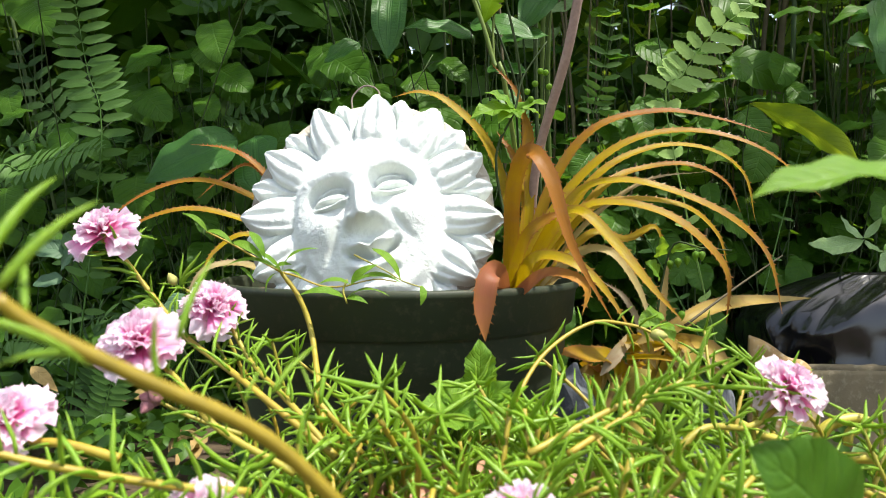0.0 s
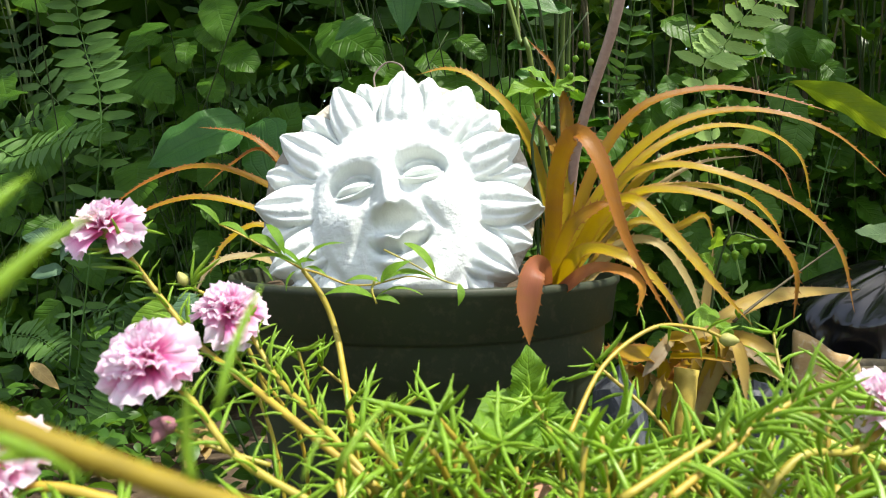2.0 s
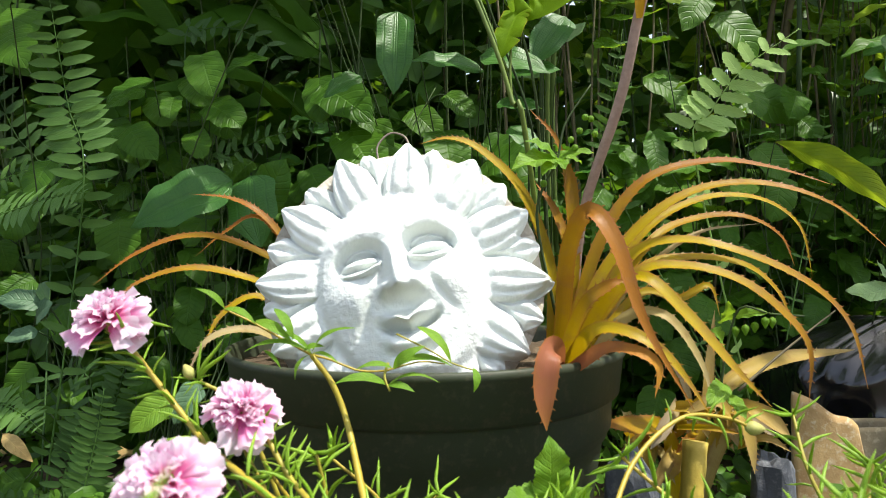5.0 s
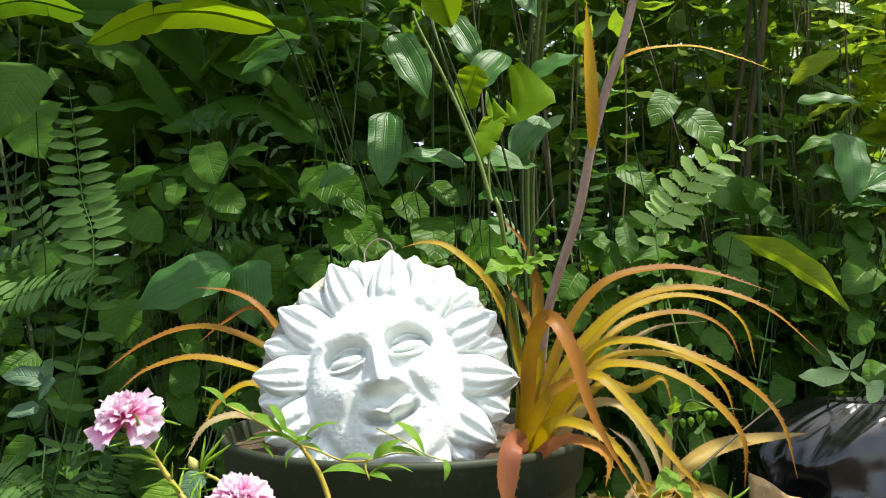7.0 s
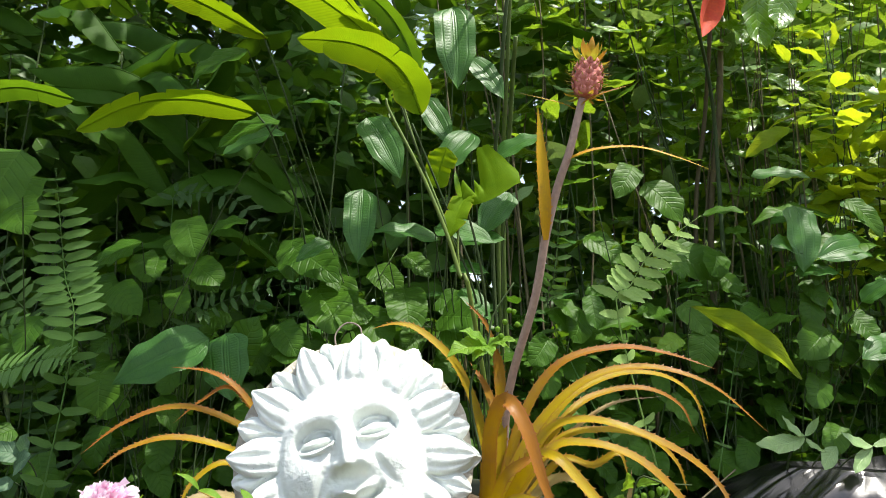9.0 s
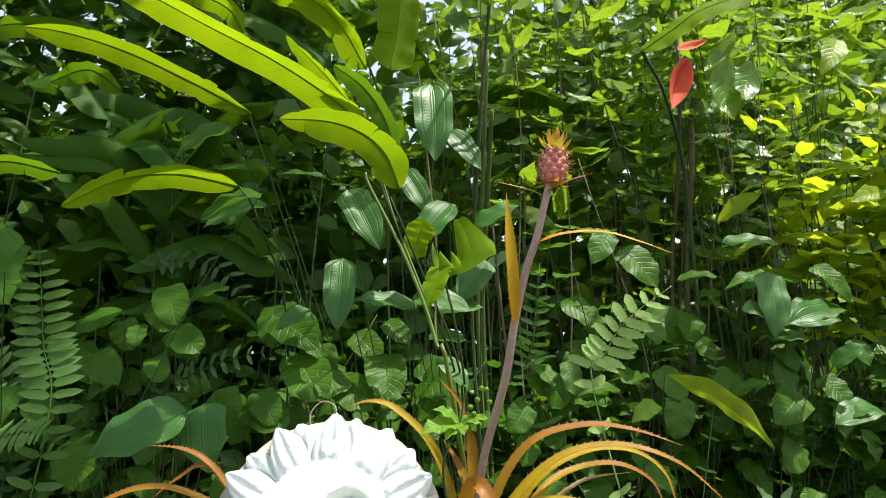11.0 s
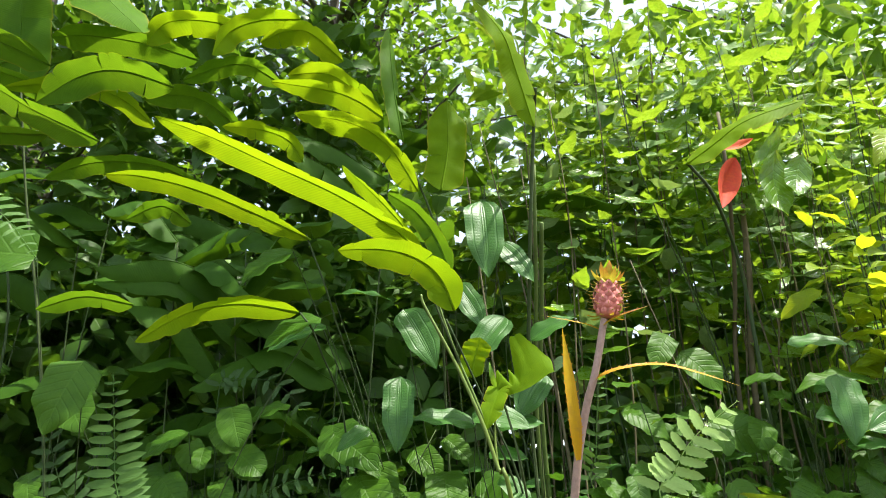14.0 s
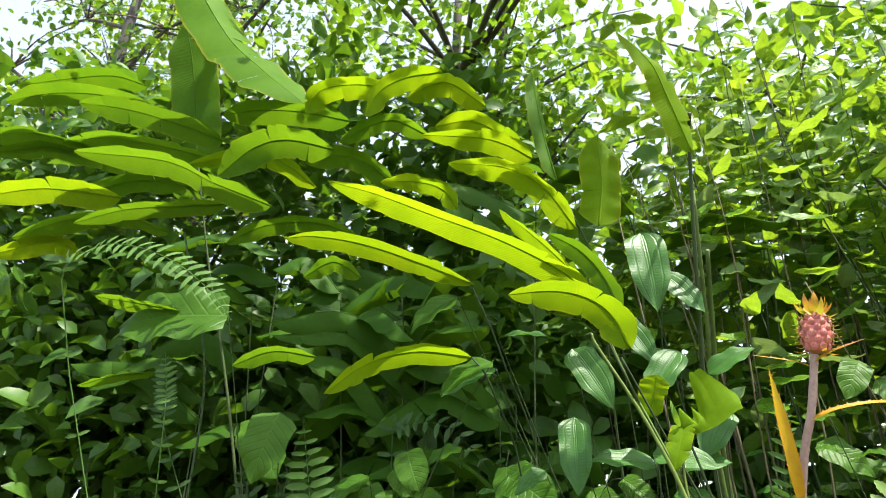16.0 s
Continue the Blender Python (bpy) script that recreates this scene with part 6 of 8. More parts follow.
leaf_plant("quilted_shrub", (1.12, 1.95, 0), "shrub with deeply quilted leaves catching the sun", "shrub", "understory shrubs", (
    (L_QUILT[0], (1.050, 1.75, 1.034), (1.025, 1.70, 0.842), (0.1, -0.8, 0.5), 1.1),
    (L_QUILT[1], (1.059, 1.75, 0.908), (0.938, 1.70, 0.918), (0.35, -0.7, 0.6), 1.3),
    (L_QUILT[2], (1.240, 1.75, 0.921), (1.064, 1.70, 0.879), (0.35, -0.7, 0.6), 1.1),
    (L_QUILT[0], (1.031, 1.75, 0.848), (1.121, 1.70, 0.841), (0.35, -0.7, 0.6), 1.4),
    (L_QUILT[1], (1.218, 1.80, 1.059), (1.288, 1.75, 0.952), (0.2, -0.8, 0.5), 1.2),
    (L_QUILT[2], (1.004, 1.80, 0.996), (1.106, 1.75, 1.018), (0.35, -0.65, 0.65), 1.3),
    (L_QUILT[0], (0.959, 1.80, 1.129), (1.105, 1.75, 1.115), (0.35, -0.65, 0.65), 1.1),
    (L_QUILT[1], (1.173, 1.70, 0.767), (1.242, 1.65, 0.819), (0.35, -0.65, 0.65), 1.3),
    (L_QUILT[2], (1.157, 1.70, 0.627), (1.232, 1.65, 0.653), (0.35, -0.65, 0.65), 1.4),
    (L_QUILT[0], (1.096, 1.70, 0.698), (1.052, 1.65, 0.780), (0, -0.7, 0.6), 1.2)))
leaf_plant("quilted_shrub", (0.22, 2.0, 0), "shrub with dark quilted leaves before the heliconia stems", "shrub", "understory shrubs", (
    (L_QUILT[0], (0.053, 1.620, 0.939), (0.192, 1.580, 0.896), (0.1, -0.7, 0.6), 1.2),
    (L_QUILT[1], (0.115, 1.620, 0.790), (0.180, 1.580, 0.712), (0.1, -0.7, 0.6), 1.2),
    (L_QUILT[2], (0.211, 1.620, 1.120), (0.328, 1.600, 1.172), (0.1, -0.7, 0.6), 1.2),
    (L_QUILT[0], (0.149, 1.620, 1.182), (0.056, 1.580, 1.056), (0.1, -0.7, 0.6), 1.2),
    (L_QUILT[1], (0.093, 1.660, 0.847), (0.185, 1.620, 0.828), (0.1, -0.7, 0.6), 1.2),
    (L_QUILT[2], (0.247, 1.660, 1.040), (0.163, 1.620, 0.922), (0.1, -0.7, 0.6), 1.2)))
leaf_plant("large_leaf_shrub", (-1.15, 1.95, 0), "shade plant with one great soft leaf", "shrub", "understory shrubs", (
    (L_HEART[0], (-1.03, 1.52, 1.345), (-1.35, 1.50, 1.330), (0.1, -0.9, 0.4), 0.8),
    (L_BROAD[1], (-0.775, 1.35, 1.035), (-0.817, 1.32, 0.879), (0.2, -0.9, 0.3), 1.15),
    (L_BROAD[2], (-0.297, 1.46, 1.146), (-0.419, 1.43, 1.067), (0.1, -0.5, 0.8), 0.95)))

# filling shrubs in rows; the leaves are larger and greener to the front
rs = random.Random(5)
k = 0
for row, (y, hlo, hhi, n) in enumerate(((2.06, 0.35, 0.75, 14), (2.22, 0.6, 1.05, 15), (2.42, 0.9, 1.40, 12), (1.98, 0.8, 1.12, 10))):
    for i in range(n):
        x = -2.1 + 4.5 * (i + rs.uniform(0.1, 0.9)) / n if row < 3 else 0.55 + 1.5 * (i + rs.uniform(0.1, 0.9)) / n
        meshes = rs.choice((L_BROAD, L_HEART, L_QUILT, L_BROAD + L_HEART))
        if x > 0.5 and row in (1, 2):
            meshes = rs.choice((L_BROAD, L_BUSH + L_BROAD))
        k += 1
        shrub("understory_shrub", (x, y + rs.uniform(-0.08, 0.08), 0), rs.uniform(hlo, hhi), 3, 45, meshes, 0.08, 0.145,
              "shaded shrub with broad green leaves", "shrub", "understory shrubs", 100 + k, 0.24, None, (0, -0.5, 0.75), 0.1)

# heart-leaved creepers in the shade behind the pot
for i, (x, y, h) in enumerate(((-0.78, 2.02, 0.62), (-0.48, 2.0, 0.55), (-0.2, 2.02, 0.66), (0.1, 2.0, 0.6), (0.38, 2.02, 0.7), (1.02, 2.04, 0.75), (1.25, 2.0, 0.7), (1.5, 2.02, 0.8), (1.8, 1.95, 0.9), (-1.45, 1.95, 0.8))):
    shrub("creeper", (x, y, 0), h, 4, 44, L_HEART if i % 3 else L_BROAD, 0.065, 0.105, "creeper with soft heart-shaped leaves in the shade", "creeper", "creepers", 400 + i, 0.24, None, (0, -0.8, 0.5), 0.1 if x < 0.3 else 0.42, 0.6)

# large soft leaves that close the understory behind the pot
rc = random.Random(77)
for i in range(14):
    x, y = -1.25 + 2.9 * (i + rc.uniform(0.2, 0.8)) / 14, rc.uniform(1.74, 1.92)
    t = thing("creeper", (x, y, 0), "climbing creeper with large soft heart-shaped leaves", "creeper", "creepers")
    way = [Vector((x, y, 0)), Vector((x + rc.uniform(-0.1, 0.1), y, 0.3)), Vector((x + rc.uniform(-0.12, 0.12), y + 0.04, 0.6)), Vector((x + rc.uniform(-0.1, 0.1), y + 0.06, rc.uniform(0.75, 0.98)))]
    tube("stem", way, 0.0022, 0.0012, M_STEM, t, 6, 16)
    path = spline(way, 40)
    for j in range(9):
        p = path[min(40, 8 + int(j * 3.6) + rc.randint(0, 2))]
        q = p + Vector((rc.uniform(-0.06, 0.06), rc.uniform(-0.07, -0.02), rc.uniform(0.0, 0.04)))
        tube("petiole", [p, p.lerp(q, 0.5) + Vector((0, 0, 0.012)), q], 0.0012, 0.0009, M_STEM, t, 5, 5)
        e = q + Vector((rc.uniform(-0.06, 0.06), rc.uniform(-0.05, 0.0), rc.uniform(-0.09, -0.03)))
        put_leaf(t, rc.choice(L_HEART + L_HEART + L_BROAD), q, q + (e - q).normalized() * rc.uniform(0.075, 0.125), (rc.uniform(-0.4, 0.4), -0.85, rc.uniform(0.2, 0.7)), rc.uniform(0.85, 1.1))

# tall bush of slender upright stems, its pale leaves in crossed pairs towards the light
def paired_bush(name, at, height, stems, nodes, meshes, lo, hi, label, category, group, seed, spread, low):
    r = random.Random(seed)
    t = thing(name, at, label, category, group)
    a0 = Vector(at)
    for i in range(stems):
        top = a0 + Vector((r.uniform(-spread, spread), r.uniform(-spread, spread) * 0.6, height * r.uniform(0.8, 1.05)))
        base = a0 + Vector((r.uniform(-0.05, 0.05), r.uniform(-0.05, 0.05), -0.02))
        way = [base, base.lerp(top, 0.4) + Vector((r.uniform(-0.08, 0.08), r.uniform(-0.05, 0.05), 0)), base.lerp(top, 0.75) + Vector((r.uniform(-0.05, 0.05), 0, 0)), top]
        tube("stem", way, 0.0042, 0.0016, M_CANE if r.random() < 0.4 else M_STEM, t, 6, 14)
        path = spline(way, 60)
        turn = r.uniform(0, 3.1)
        for j in range(nodes):
            f = low + (1 - low) * max(0.0, (j + r.uniform(-0.2, 0.2)) / (nodes - 1)) ** 0.85
            p = path[max(0, min(60, int(f * 60)))]
            turn += 1.57 + r.uniform(-0.35, 0.35)
            young = 1.0 - 0.55 * max(0.0, (f - 0.8) / 0.2)
            for sg in (0, math.pi):
                if r.random() < 0.08:
                    continue
                a = turn + sg + r.uniform(-0.25, 0.25)
                d = Vector((math.cos(a), math.sin(a) * 0.9 - 0.1, r.uniform(-0.6, 0.15) + 0.85 * max(0.0, (f - 0.8) / 0.2))).normalized()
                q = p + d * r.uniform(0.012, 0.03)
                put_leaf(t, r.choice(meshes), q, q + d * r.uniform(lo, hi) * young, (r.uniform(-0.5, 0.5), r.uniform(-1.1, 0.1), 0.7), r.uniform(0.85, 1.2))
    return t


for i in range(14):
    x = 0.15 + 1.75 * (i + rs.uniform(0.1, 0.9)) / 14
    paired_bush("tall_bush", (x, rs.uniform(2.05, 2.75), 0), rs.uniform(2.4, 3.3), 3, 12, L_BUSH + L_PALE, 0.12, 0.20,
                "tall slender bush with pale green pointed leaves", "bush", "tall bushes", 200 + i, 0.26, 0.47)
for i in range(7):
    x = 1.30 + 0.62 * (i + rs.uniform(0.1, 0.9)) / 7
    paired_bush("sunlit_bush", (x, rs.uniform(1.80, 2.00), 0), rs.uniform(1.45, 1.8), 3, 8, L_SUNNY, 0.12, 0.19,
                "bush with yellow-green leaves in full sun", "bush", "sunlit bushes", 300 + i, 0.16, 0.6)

# bare canes in the thicket
for i in range(20):
    x, y = rs.uniform(-1.9, 2.2) if i < 8 else rs.uniform(0.15, 1.7), rs.uniform(2.0, 2.7)
    h = rs.uniform(1.0, 2.2)
    c = tube("cane", [(x, y, -0.02), (x + rs.uniform(-0.08, 0.08), y, h * 0.5), (x + rs.uniform(-0.25, 0.25), y, h)], rs.uniform(0.003, 0.009), 0.002, rs.choice((M_CANE, M_STEM, M_CANE)), None, 6, 10)
    tagged(c, "thin bare upright cane in the thicket", "cane", "thicket canes")


# ---- portulaca ----
def petal_mesh(seed):
    """A fan-shaped petal with a frilled, nicked outer edge."""
    r = random.Random(seed)
    ph = [r.uniform(0, 6.3) for _ in range(3)]
    nl, nw = 7, 6
    verts, faces, uvs = [], [], []
    for i in range(nl + 1):
        s = i / nl
        half = 0.10 + 0.40 * s ** 0.75
        for j in range(2 * nw + 1):
            u = (j - nw) / nw
            edge = 1 - 0.20 * u * u + 0.045 * math.sin(u * 9 + ph[0]) + r.uniform(-0.04, 0.04)
            y = s * (1 + (edge - 1) * s * s)
            z = 0.16 * s * (1 - s) + 0.12 * (u * half) ** 2 + s ** 2 * (0.085 * math.sin(u * 7 + ph[1]) + 0.05 * math.sin(u * 15 + ph[2])) - 0.10 * s ** 3
            verts.append((u * half, y, z))
            uvs.append((0.5 + u / 2, s))
    cols = 2 * nw + 1
    for i in range(nl):
        for j in range(cols - 1):
            q = i * cols + j
            faces.append((q, q + 1, q + 1 + cols, q + cols))
    return raw_mesh("petal_blade", verts, faces, M_PETAL, uvs)


PETAL_MESHES = [petal_mesh(60 + i) for i in range(6)]


def flower(plant, at, axis, size, seed):
    """A double ruffled flower of many petals in whorls."""
    r = random.Random(seed)
    base = plant.matrix_basis.translation
    z = Vector(axis).normalized()
    x = z.orthogonal().normalized()
    m = Matrix((x, z.cross(x), z)).transposed().to_4x4()
    v, f = lathe([(0.0, -0.010), (0.004, -0.008), (0.0065, -0.001), (0.005, 0.004), (0, 0.005)], 10)
    fl = link("flower", raw_mesh("calyx", v, f, M_BUD), plant, Matrix.Translation(Vector(at) - base) @ m, "double pink and white ruffled flower")
    n = 50
    for i in range(n):
        q = i / n
        a = i * 2.39996 + r.uniform(-0.5, 0.5)
        outer = i < 12
        el = radians(r.uniform(-30, 20) if outer else 22 + 62 * (q - 0.29) / 0.71 + r.uniform(-12, 12))
        d = Vector((math.cos(a) * math.cos(el), math.sin(a) * math.cos(el), math.sin(el)))
        le = size * ((0.56 if outer else 0.50 - 0.16 * q) * r.uniform(0.9, 1.1))
        b = Vector((math.cos(a), math.sin(a), 0)) * 0.003 + Vector((0, 0, 0.001 + 0.006 * q))
        up = Vector((0, 0, 1)) * math.cos(el) - Vector((math.cos(a), math.sin(a), 0)) * math.sin(el)
        link("petal", r.choice(PETAL_MESHES), fl, frame_of(b, b + d * le, up + Vector((r.uniform(-1.1, 1.1), r.uniform(-1.1, 1.1), r.uniform(-0.4, 0.4))), r.uniform(0.9, 1.15) if outer else r.uniform(0.6, 0.95)))
    return fl


def bud(plant, at, axis, size, mat=M_BUD):
    base = plant.matrix_basis.translation
    z = Vector(axis).normalized()
    x = z.orthogonal().normalized()
    m = Matrix((x, z.cross(x), z)).transposed().to_4x4()
    v, f = lathe([(0.0, -0.5), (0.18, -0.46), (0.36, -0.2), (0.38, 0.0), (0.28, 0.3), (0.1, 0.55), (0, 0.62)], 12)
    v = [(a * (1 + 0.08 * math.cos(3 * math.atan2(b, a))), b, c) for a, b, c in v]
    link("bud", raw_mesh("bud", v, f, mat), plant, Matrix.Translation(Vector(at) - base) @ m @ Matrix.Diagonal((size, size, size, 1)))


def runner(points, radius, needles, seed, lo=0.016, hi=0.028, start=0.15, whorl=0, label="portulaca stem with fleshy needle leaves", plant=None, mat=M_PSTEM):
    """One portulaca stem with its fleshy needle leaves; whorl: a ring of them at the tip."""
    r = random.Random(seed)
    t = plant or thing("portulaca", points[0], label, "flowering plant", "portulaca")
    base = t.matrix_basis.translation
    tube("stem", points, radius, radius * 0.7, mat, t, 8, 24, 0.06)
    path = spline(points, 60)
    for j in range(needles):
        f = start + (1 - start) * (j + r.random() * 0.7) / needles
        i = min(59, int(f * 60))
        tan = (path[i + 1] - path[i]).normalized()
        a = j * 2.4 + r.uniform(-0.5, 0.5)
        s = tan.orthogonal().normalized()
        d = (s * math.cos(a) + tan.cross(s) * math.sin(a) + tan * r.uniform(0.3, 0.9)).normalized()
        b = path[i] + d * radius * 0.5
        put_leaf(t, r.choice(L_NEEDLE), b, b + d * r.uniform(lo, hi), Vector((0, 0, 1)) + tan * 0.2, 1.0)
    tan = (path[60] - path[57]).normalized()
    s = tan.orthogonal().normalized()
    for j in range(whorl):
        a = j * 2 * math.pi / whorl + r.uniform(-0.2, 0.2)
        d = (s * math.cos(a) + tan.cross(s) * math.sin(a) + tan * r.uniform(-0.1, 0.7)).normalized()
        put_leaf(t, r.choice(L_NEEDLE), path[60], path[60] + d * r.uniform(lo, hi) * 1.15, -tan + Vector((0, 0, 0.4)), 1.0)
    return t


p = runner([(-0.079, 0.612, 0.294), (-0.170, 0.663, 0.345), (-0.239, 0.735, 0.365), (-0.274, 0.768, 0.386), (-0.302, 0.775, 0.418), (-0.326, 0.775, 0.450)], 0.0030, 34, 1, 0.018, 0.038, whorl=7)
for b, tip in (((-0.312, 0.772, 0.462), (-0.281, 0.765, 0.459)), ((-0.306, 0.773, 0.424), (-0.347, 0.765, 0.431))):
    put_leaf(p, L_NEEDLE[1], b, tip, (0, -0.3, 1), 0.9)
flower(p, (-0.336, 0.772, 0.463), (-0.25, -0.45, 0.85), 0.057, 1)
p = runner([(-0.099, 0.561, 0.300), (-0.160, 0.578, 0.328), (-0.196, 0.603, 0.355), (-0.218, 0.612, 0.369)], 0.0028, 26, 2, 0.014, 0.030, whorl=4)
flower(p, (-0.225, 0.609, 0.380), (-0.2, -0.75, 0.6), 0.053, 2)
p = runner([(-0.079, 0.612, 0.294), (-0.124, 0.646, 0.329), (-0.170, 0.705, 0.348), (-0.198, 0.728, 0.381)], 0.0028, 34, 3, 0.016, 0.034, whorl=4)
flower(p, (-0.216, 0.733, 0.394), (0.1, -0.55, 0.8), 0.053, 3)
p = runner([(0.162, 0.612, 0.278), (0.203, 0.629, 0.311), (0.248, 0.646, 0.309), (0.282, 0.663, 0.322)], 0.0032, 16, 4, whorl=8)
flower(p, (0.287, 0.665, 0.333), (0.2, -0.6, 0.75), 0.051, 4)
p = runner([(-0.203, 0.527, 0.321), (-0.235, 0.527, 0.330), (-0.255, 0.527, 0.332), (-0.264, 0.527, 0.336)], 0.0034, 8, 5, whorl=4)
flower(p, (-0.273, 0.527, 0.342), (-0.1, -0.6, 0.75), 0.047, 5)
p = runner([(-0.074, 0.425, 0.318), (-0.095, 0.425, 0.323), (-0.106, 0.425, 0.331)], 0.003, 6, 6, whorl=6)
flower(p, (-0.133, 0.476, 0.303), (0, -0.5, 0.8), 0.042, 6)
p = runner([(0.068, 0.425, 0.310), (0.052, 0.425, 0.324), (0.045, 0.425, 0.332)], 0.003, 6, 7, whorl=6)
flower(p, (0.049, 0.476, 0.304), (0, -0.5, 0.8), 0.040, 7)
# short stem with a pale closed bud behind the flowers, and two small leaves under it
p = runner([(-0.200, 0.80, 0.300), (-0.225, 0.795, 0.365), (-0.248, 0.79, 0.398), (-0.260, 0.79, 0.406), (-0.271, 0.79, 0.411)], 0.0022, 5, 14, 0.018, 0.030, start=0.3, label="portulaca stem with a pale green closed bud")
bud(p, (-0.276, 0.788, 0.418), (-0.5, 0.0, 0.85), 0.0135)
for tip in ((-0.236, 0.78, 0.438), (-0.244, 0.785, 0.447), (-0.265, 0.79, 0.446), (-0.291, 0.785, 0.414), (-0.278, 0.78, 0.399), (-0.253, 0.78, 0.417)):
    put_leaf(p, L_NEEDLE[2], (-0.268, 0.789, 0.411), tip, (0, -0.6, 0.8), 0.9)
leaf_plant("small_weed", (-0.24, 0.92, 0.0), "seedling with one bright oval leaf and one pale grey leaf", "weed", "", (
    (L_SMOOTH, (-0.301, 0.82, 0.391), (-0.337, 0.81, 0.361), (0.2, -0.75, 0.6), 1.0), (L_GLAUCOUS, (-0.283, 0.84, 0.399), (-0.304, 0.83, 0.363), (-0.3, -0.9, 0.3), 1.1)))
# one spent, shrivelled flower under the others
p = runner([(-0.150, 0.610, 0.312), (-0.185, 0.605, 0.326), (-0.210, 0.600, 0.340)], 0.0018, 4, 13, 0.016, 0.026, label="portulaca stem with a wilted maroon flower")
for at, axis, size in (((-0.214, 0.599, 0.342), (-0.6, -0.5, 0.3), 0.016), ((-0.216, 0.596, 0.338), (-0.2, -0.7, -0.5), 0.013), ((-0.210, 0.595, 0.344), (-0.4, -0.6, 0.8), 0.012)):
    bud(p, at, axis, size, M_WILT)
# bare arching stem with a pale bud
p = runner([(0.054, 0.680, 0.303), (0.093, 0.731, 0.350), (0.145, 0.765, 0.377), (0.190, 0.782, 0.373), (0.212, 0.782, 0.365)], 0.0021, 9, 8, 0.02, 0.034, start=0.45)
bud(p, (0.217, 0.782, 0.363), (1, 0, -0.1), 0.0165)
# long trailing stems
runner([(0.057, 0.527, 0.325), (0.118, 0.561, 0.345), (0.151, 0.578, 0.351), (0.187, 0.595, 0.362)], 0.0024, 30, 9, 0.02, 0.04, whorl=6)
runner([(0.082, 0.527, 0.325), (0.130, 0.561, 0.342), (0.158, 0.578, 0.355), (0.200, 0.595, 0.352)], 0.0022, 26, 10, 0.02, 0.04, whorl=6)
runner([(-0.110, 0.493, 0.313), (-0.146, 0.468, 0.326), (-0.187, 0.442, 0.344), (-0.227, 0.425, 0.361)], 0.0026, 22, 11, 0.02, 0.04, whorl=6)
near = runner([(-0.028, 0.365, 0.349), (-0.058, 0.340, 0.391), (-0.090, 0.315, 0.417), (-0.111, 0.297, 0.435), (-0.119, 0.289, 0.445)], 0.0030, 4, 12, 0.018, 0.026, start=0.1, label="portulaca stem with a closed pink bud and long needles", mat=M_DIMSTEM)
bud(near, (-0.122, 0.288, 0.446), (-0.4, -0.8, 0.3), 0.0098, M_BUD_PINK)
for root, tip in (((-0.127, 0.290, 0.449), (-0.117, 0.315, 0.482)), ((-0.120, 0.290, 0.447), (-0.100, 0.308, 0.474)), ((-0.129, 0.290, 0.446), (-0.149, 0.280, 0.474)), ((-0.121, 0.286, 0.440), (-0.098, 0.300, 0.424)), ((-0.128, 0.289, 0.444), (-0.142, 0.280, 0.446))):
    put_leaf(near, L_NEEDLE[0], root, tip, (0, -0.3, 1), 0.7)


for s, e, w in (((-0.089, 0.340, 0.426), (-0.082, 0.357, 0.455), 0.75), ((-0.065, 0.374, 0.399), (-0.050, 0.391, 0.416), 0.8), ((-0.076, 0.374, 0.395), (-0.070, 0.383, 0.410), 0.8), ((-0.050, 0.383, 0.395), (-0.058, 0.391, 0.409), 0.8)):
    put_leaf(near, L_NEEDLE[1], s, e, (0, -0.3, 1), w)
rt = random.Random(44)
for i in range(6):
    s = Vector((rt.uniform(-0.18, -0.03), rt.uniform(0.72, 0.82), 0.20))
    e = s + Vector((rt.uniform(-0.08, 0.08), rt.uniform(-0.02, 0.05), rt.uniform(0.10, 0.17)))
    runner([s, s.lerp(e, 0.5) + Vector((rt.uniform(-0.02, 0.02), 0, 0.015)), e], 0.0020, 15, 750 + i, 0.020, 0.040, 0.1, 5)
for i in range(6):
    s = Vector((rt.uniform(0.16, 0.36), rt.uniform(0.66, 0.82), 0.22))
    e = s + Vector((rt.uniform(-0.10, 0.10), rt.uniform(-0.02, 0.10), rt.uniform(0.08, 0.15)))
    runner([s, s.lerp(e, 0.5) + Vector((rt.uniform(-0.02, 0.02), 0, 0.015)), e], 0.0022, 15, 700 + i, 0.022, 0.042, 0.15, 5)


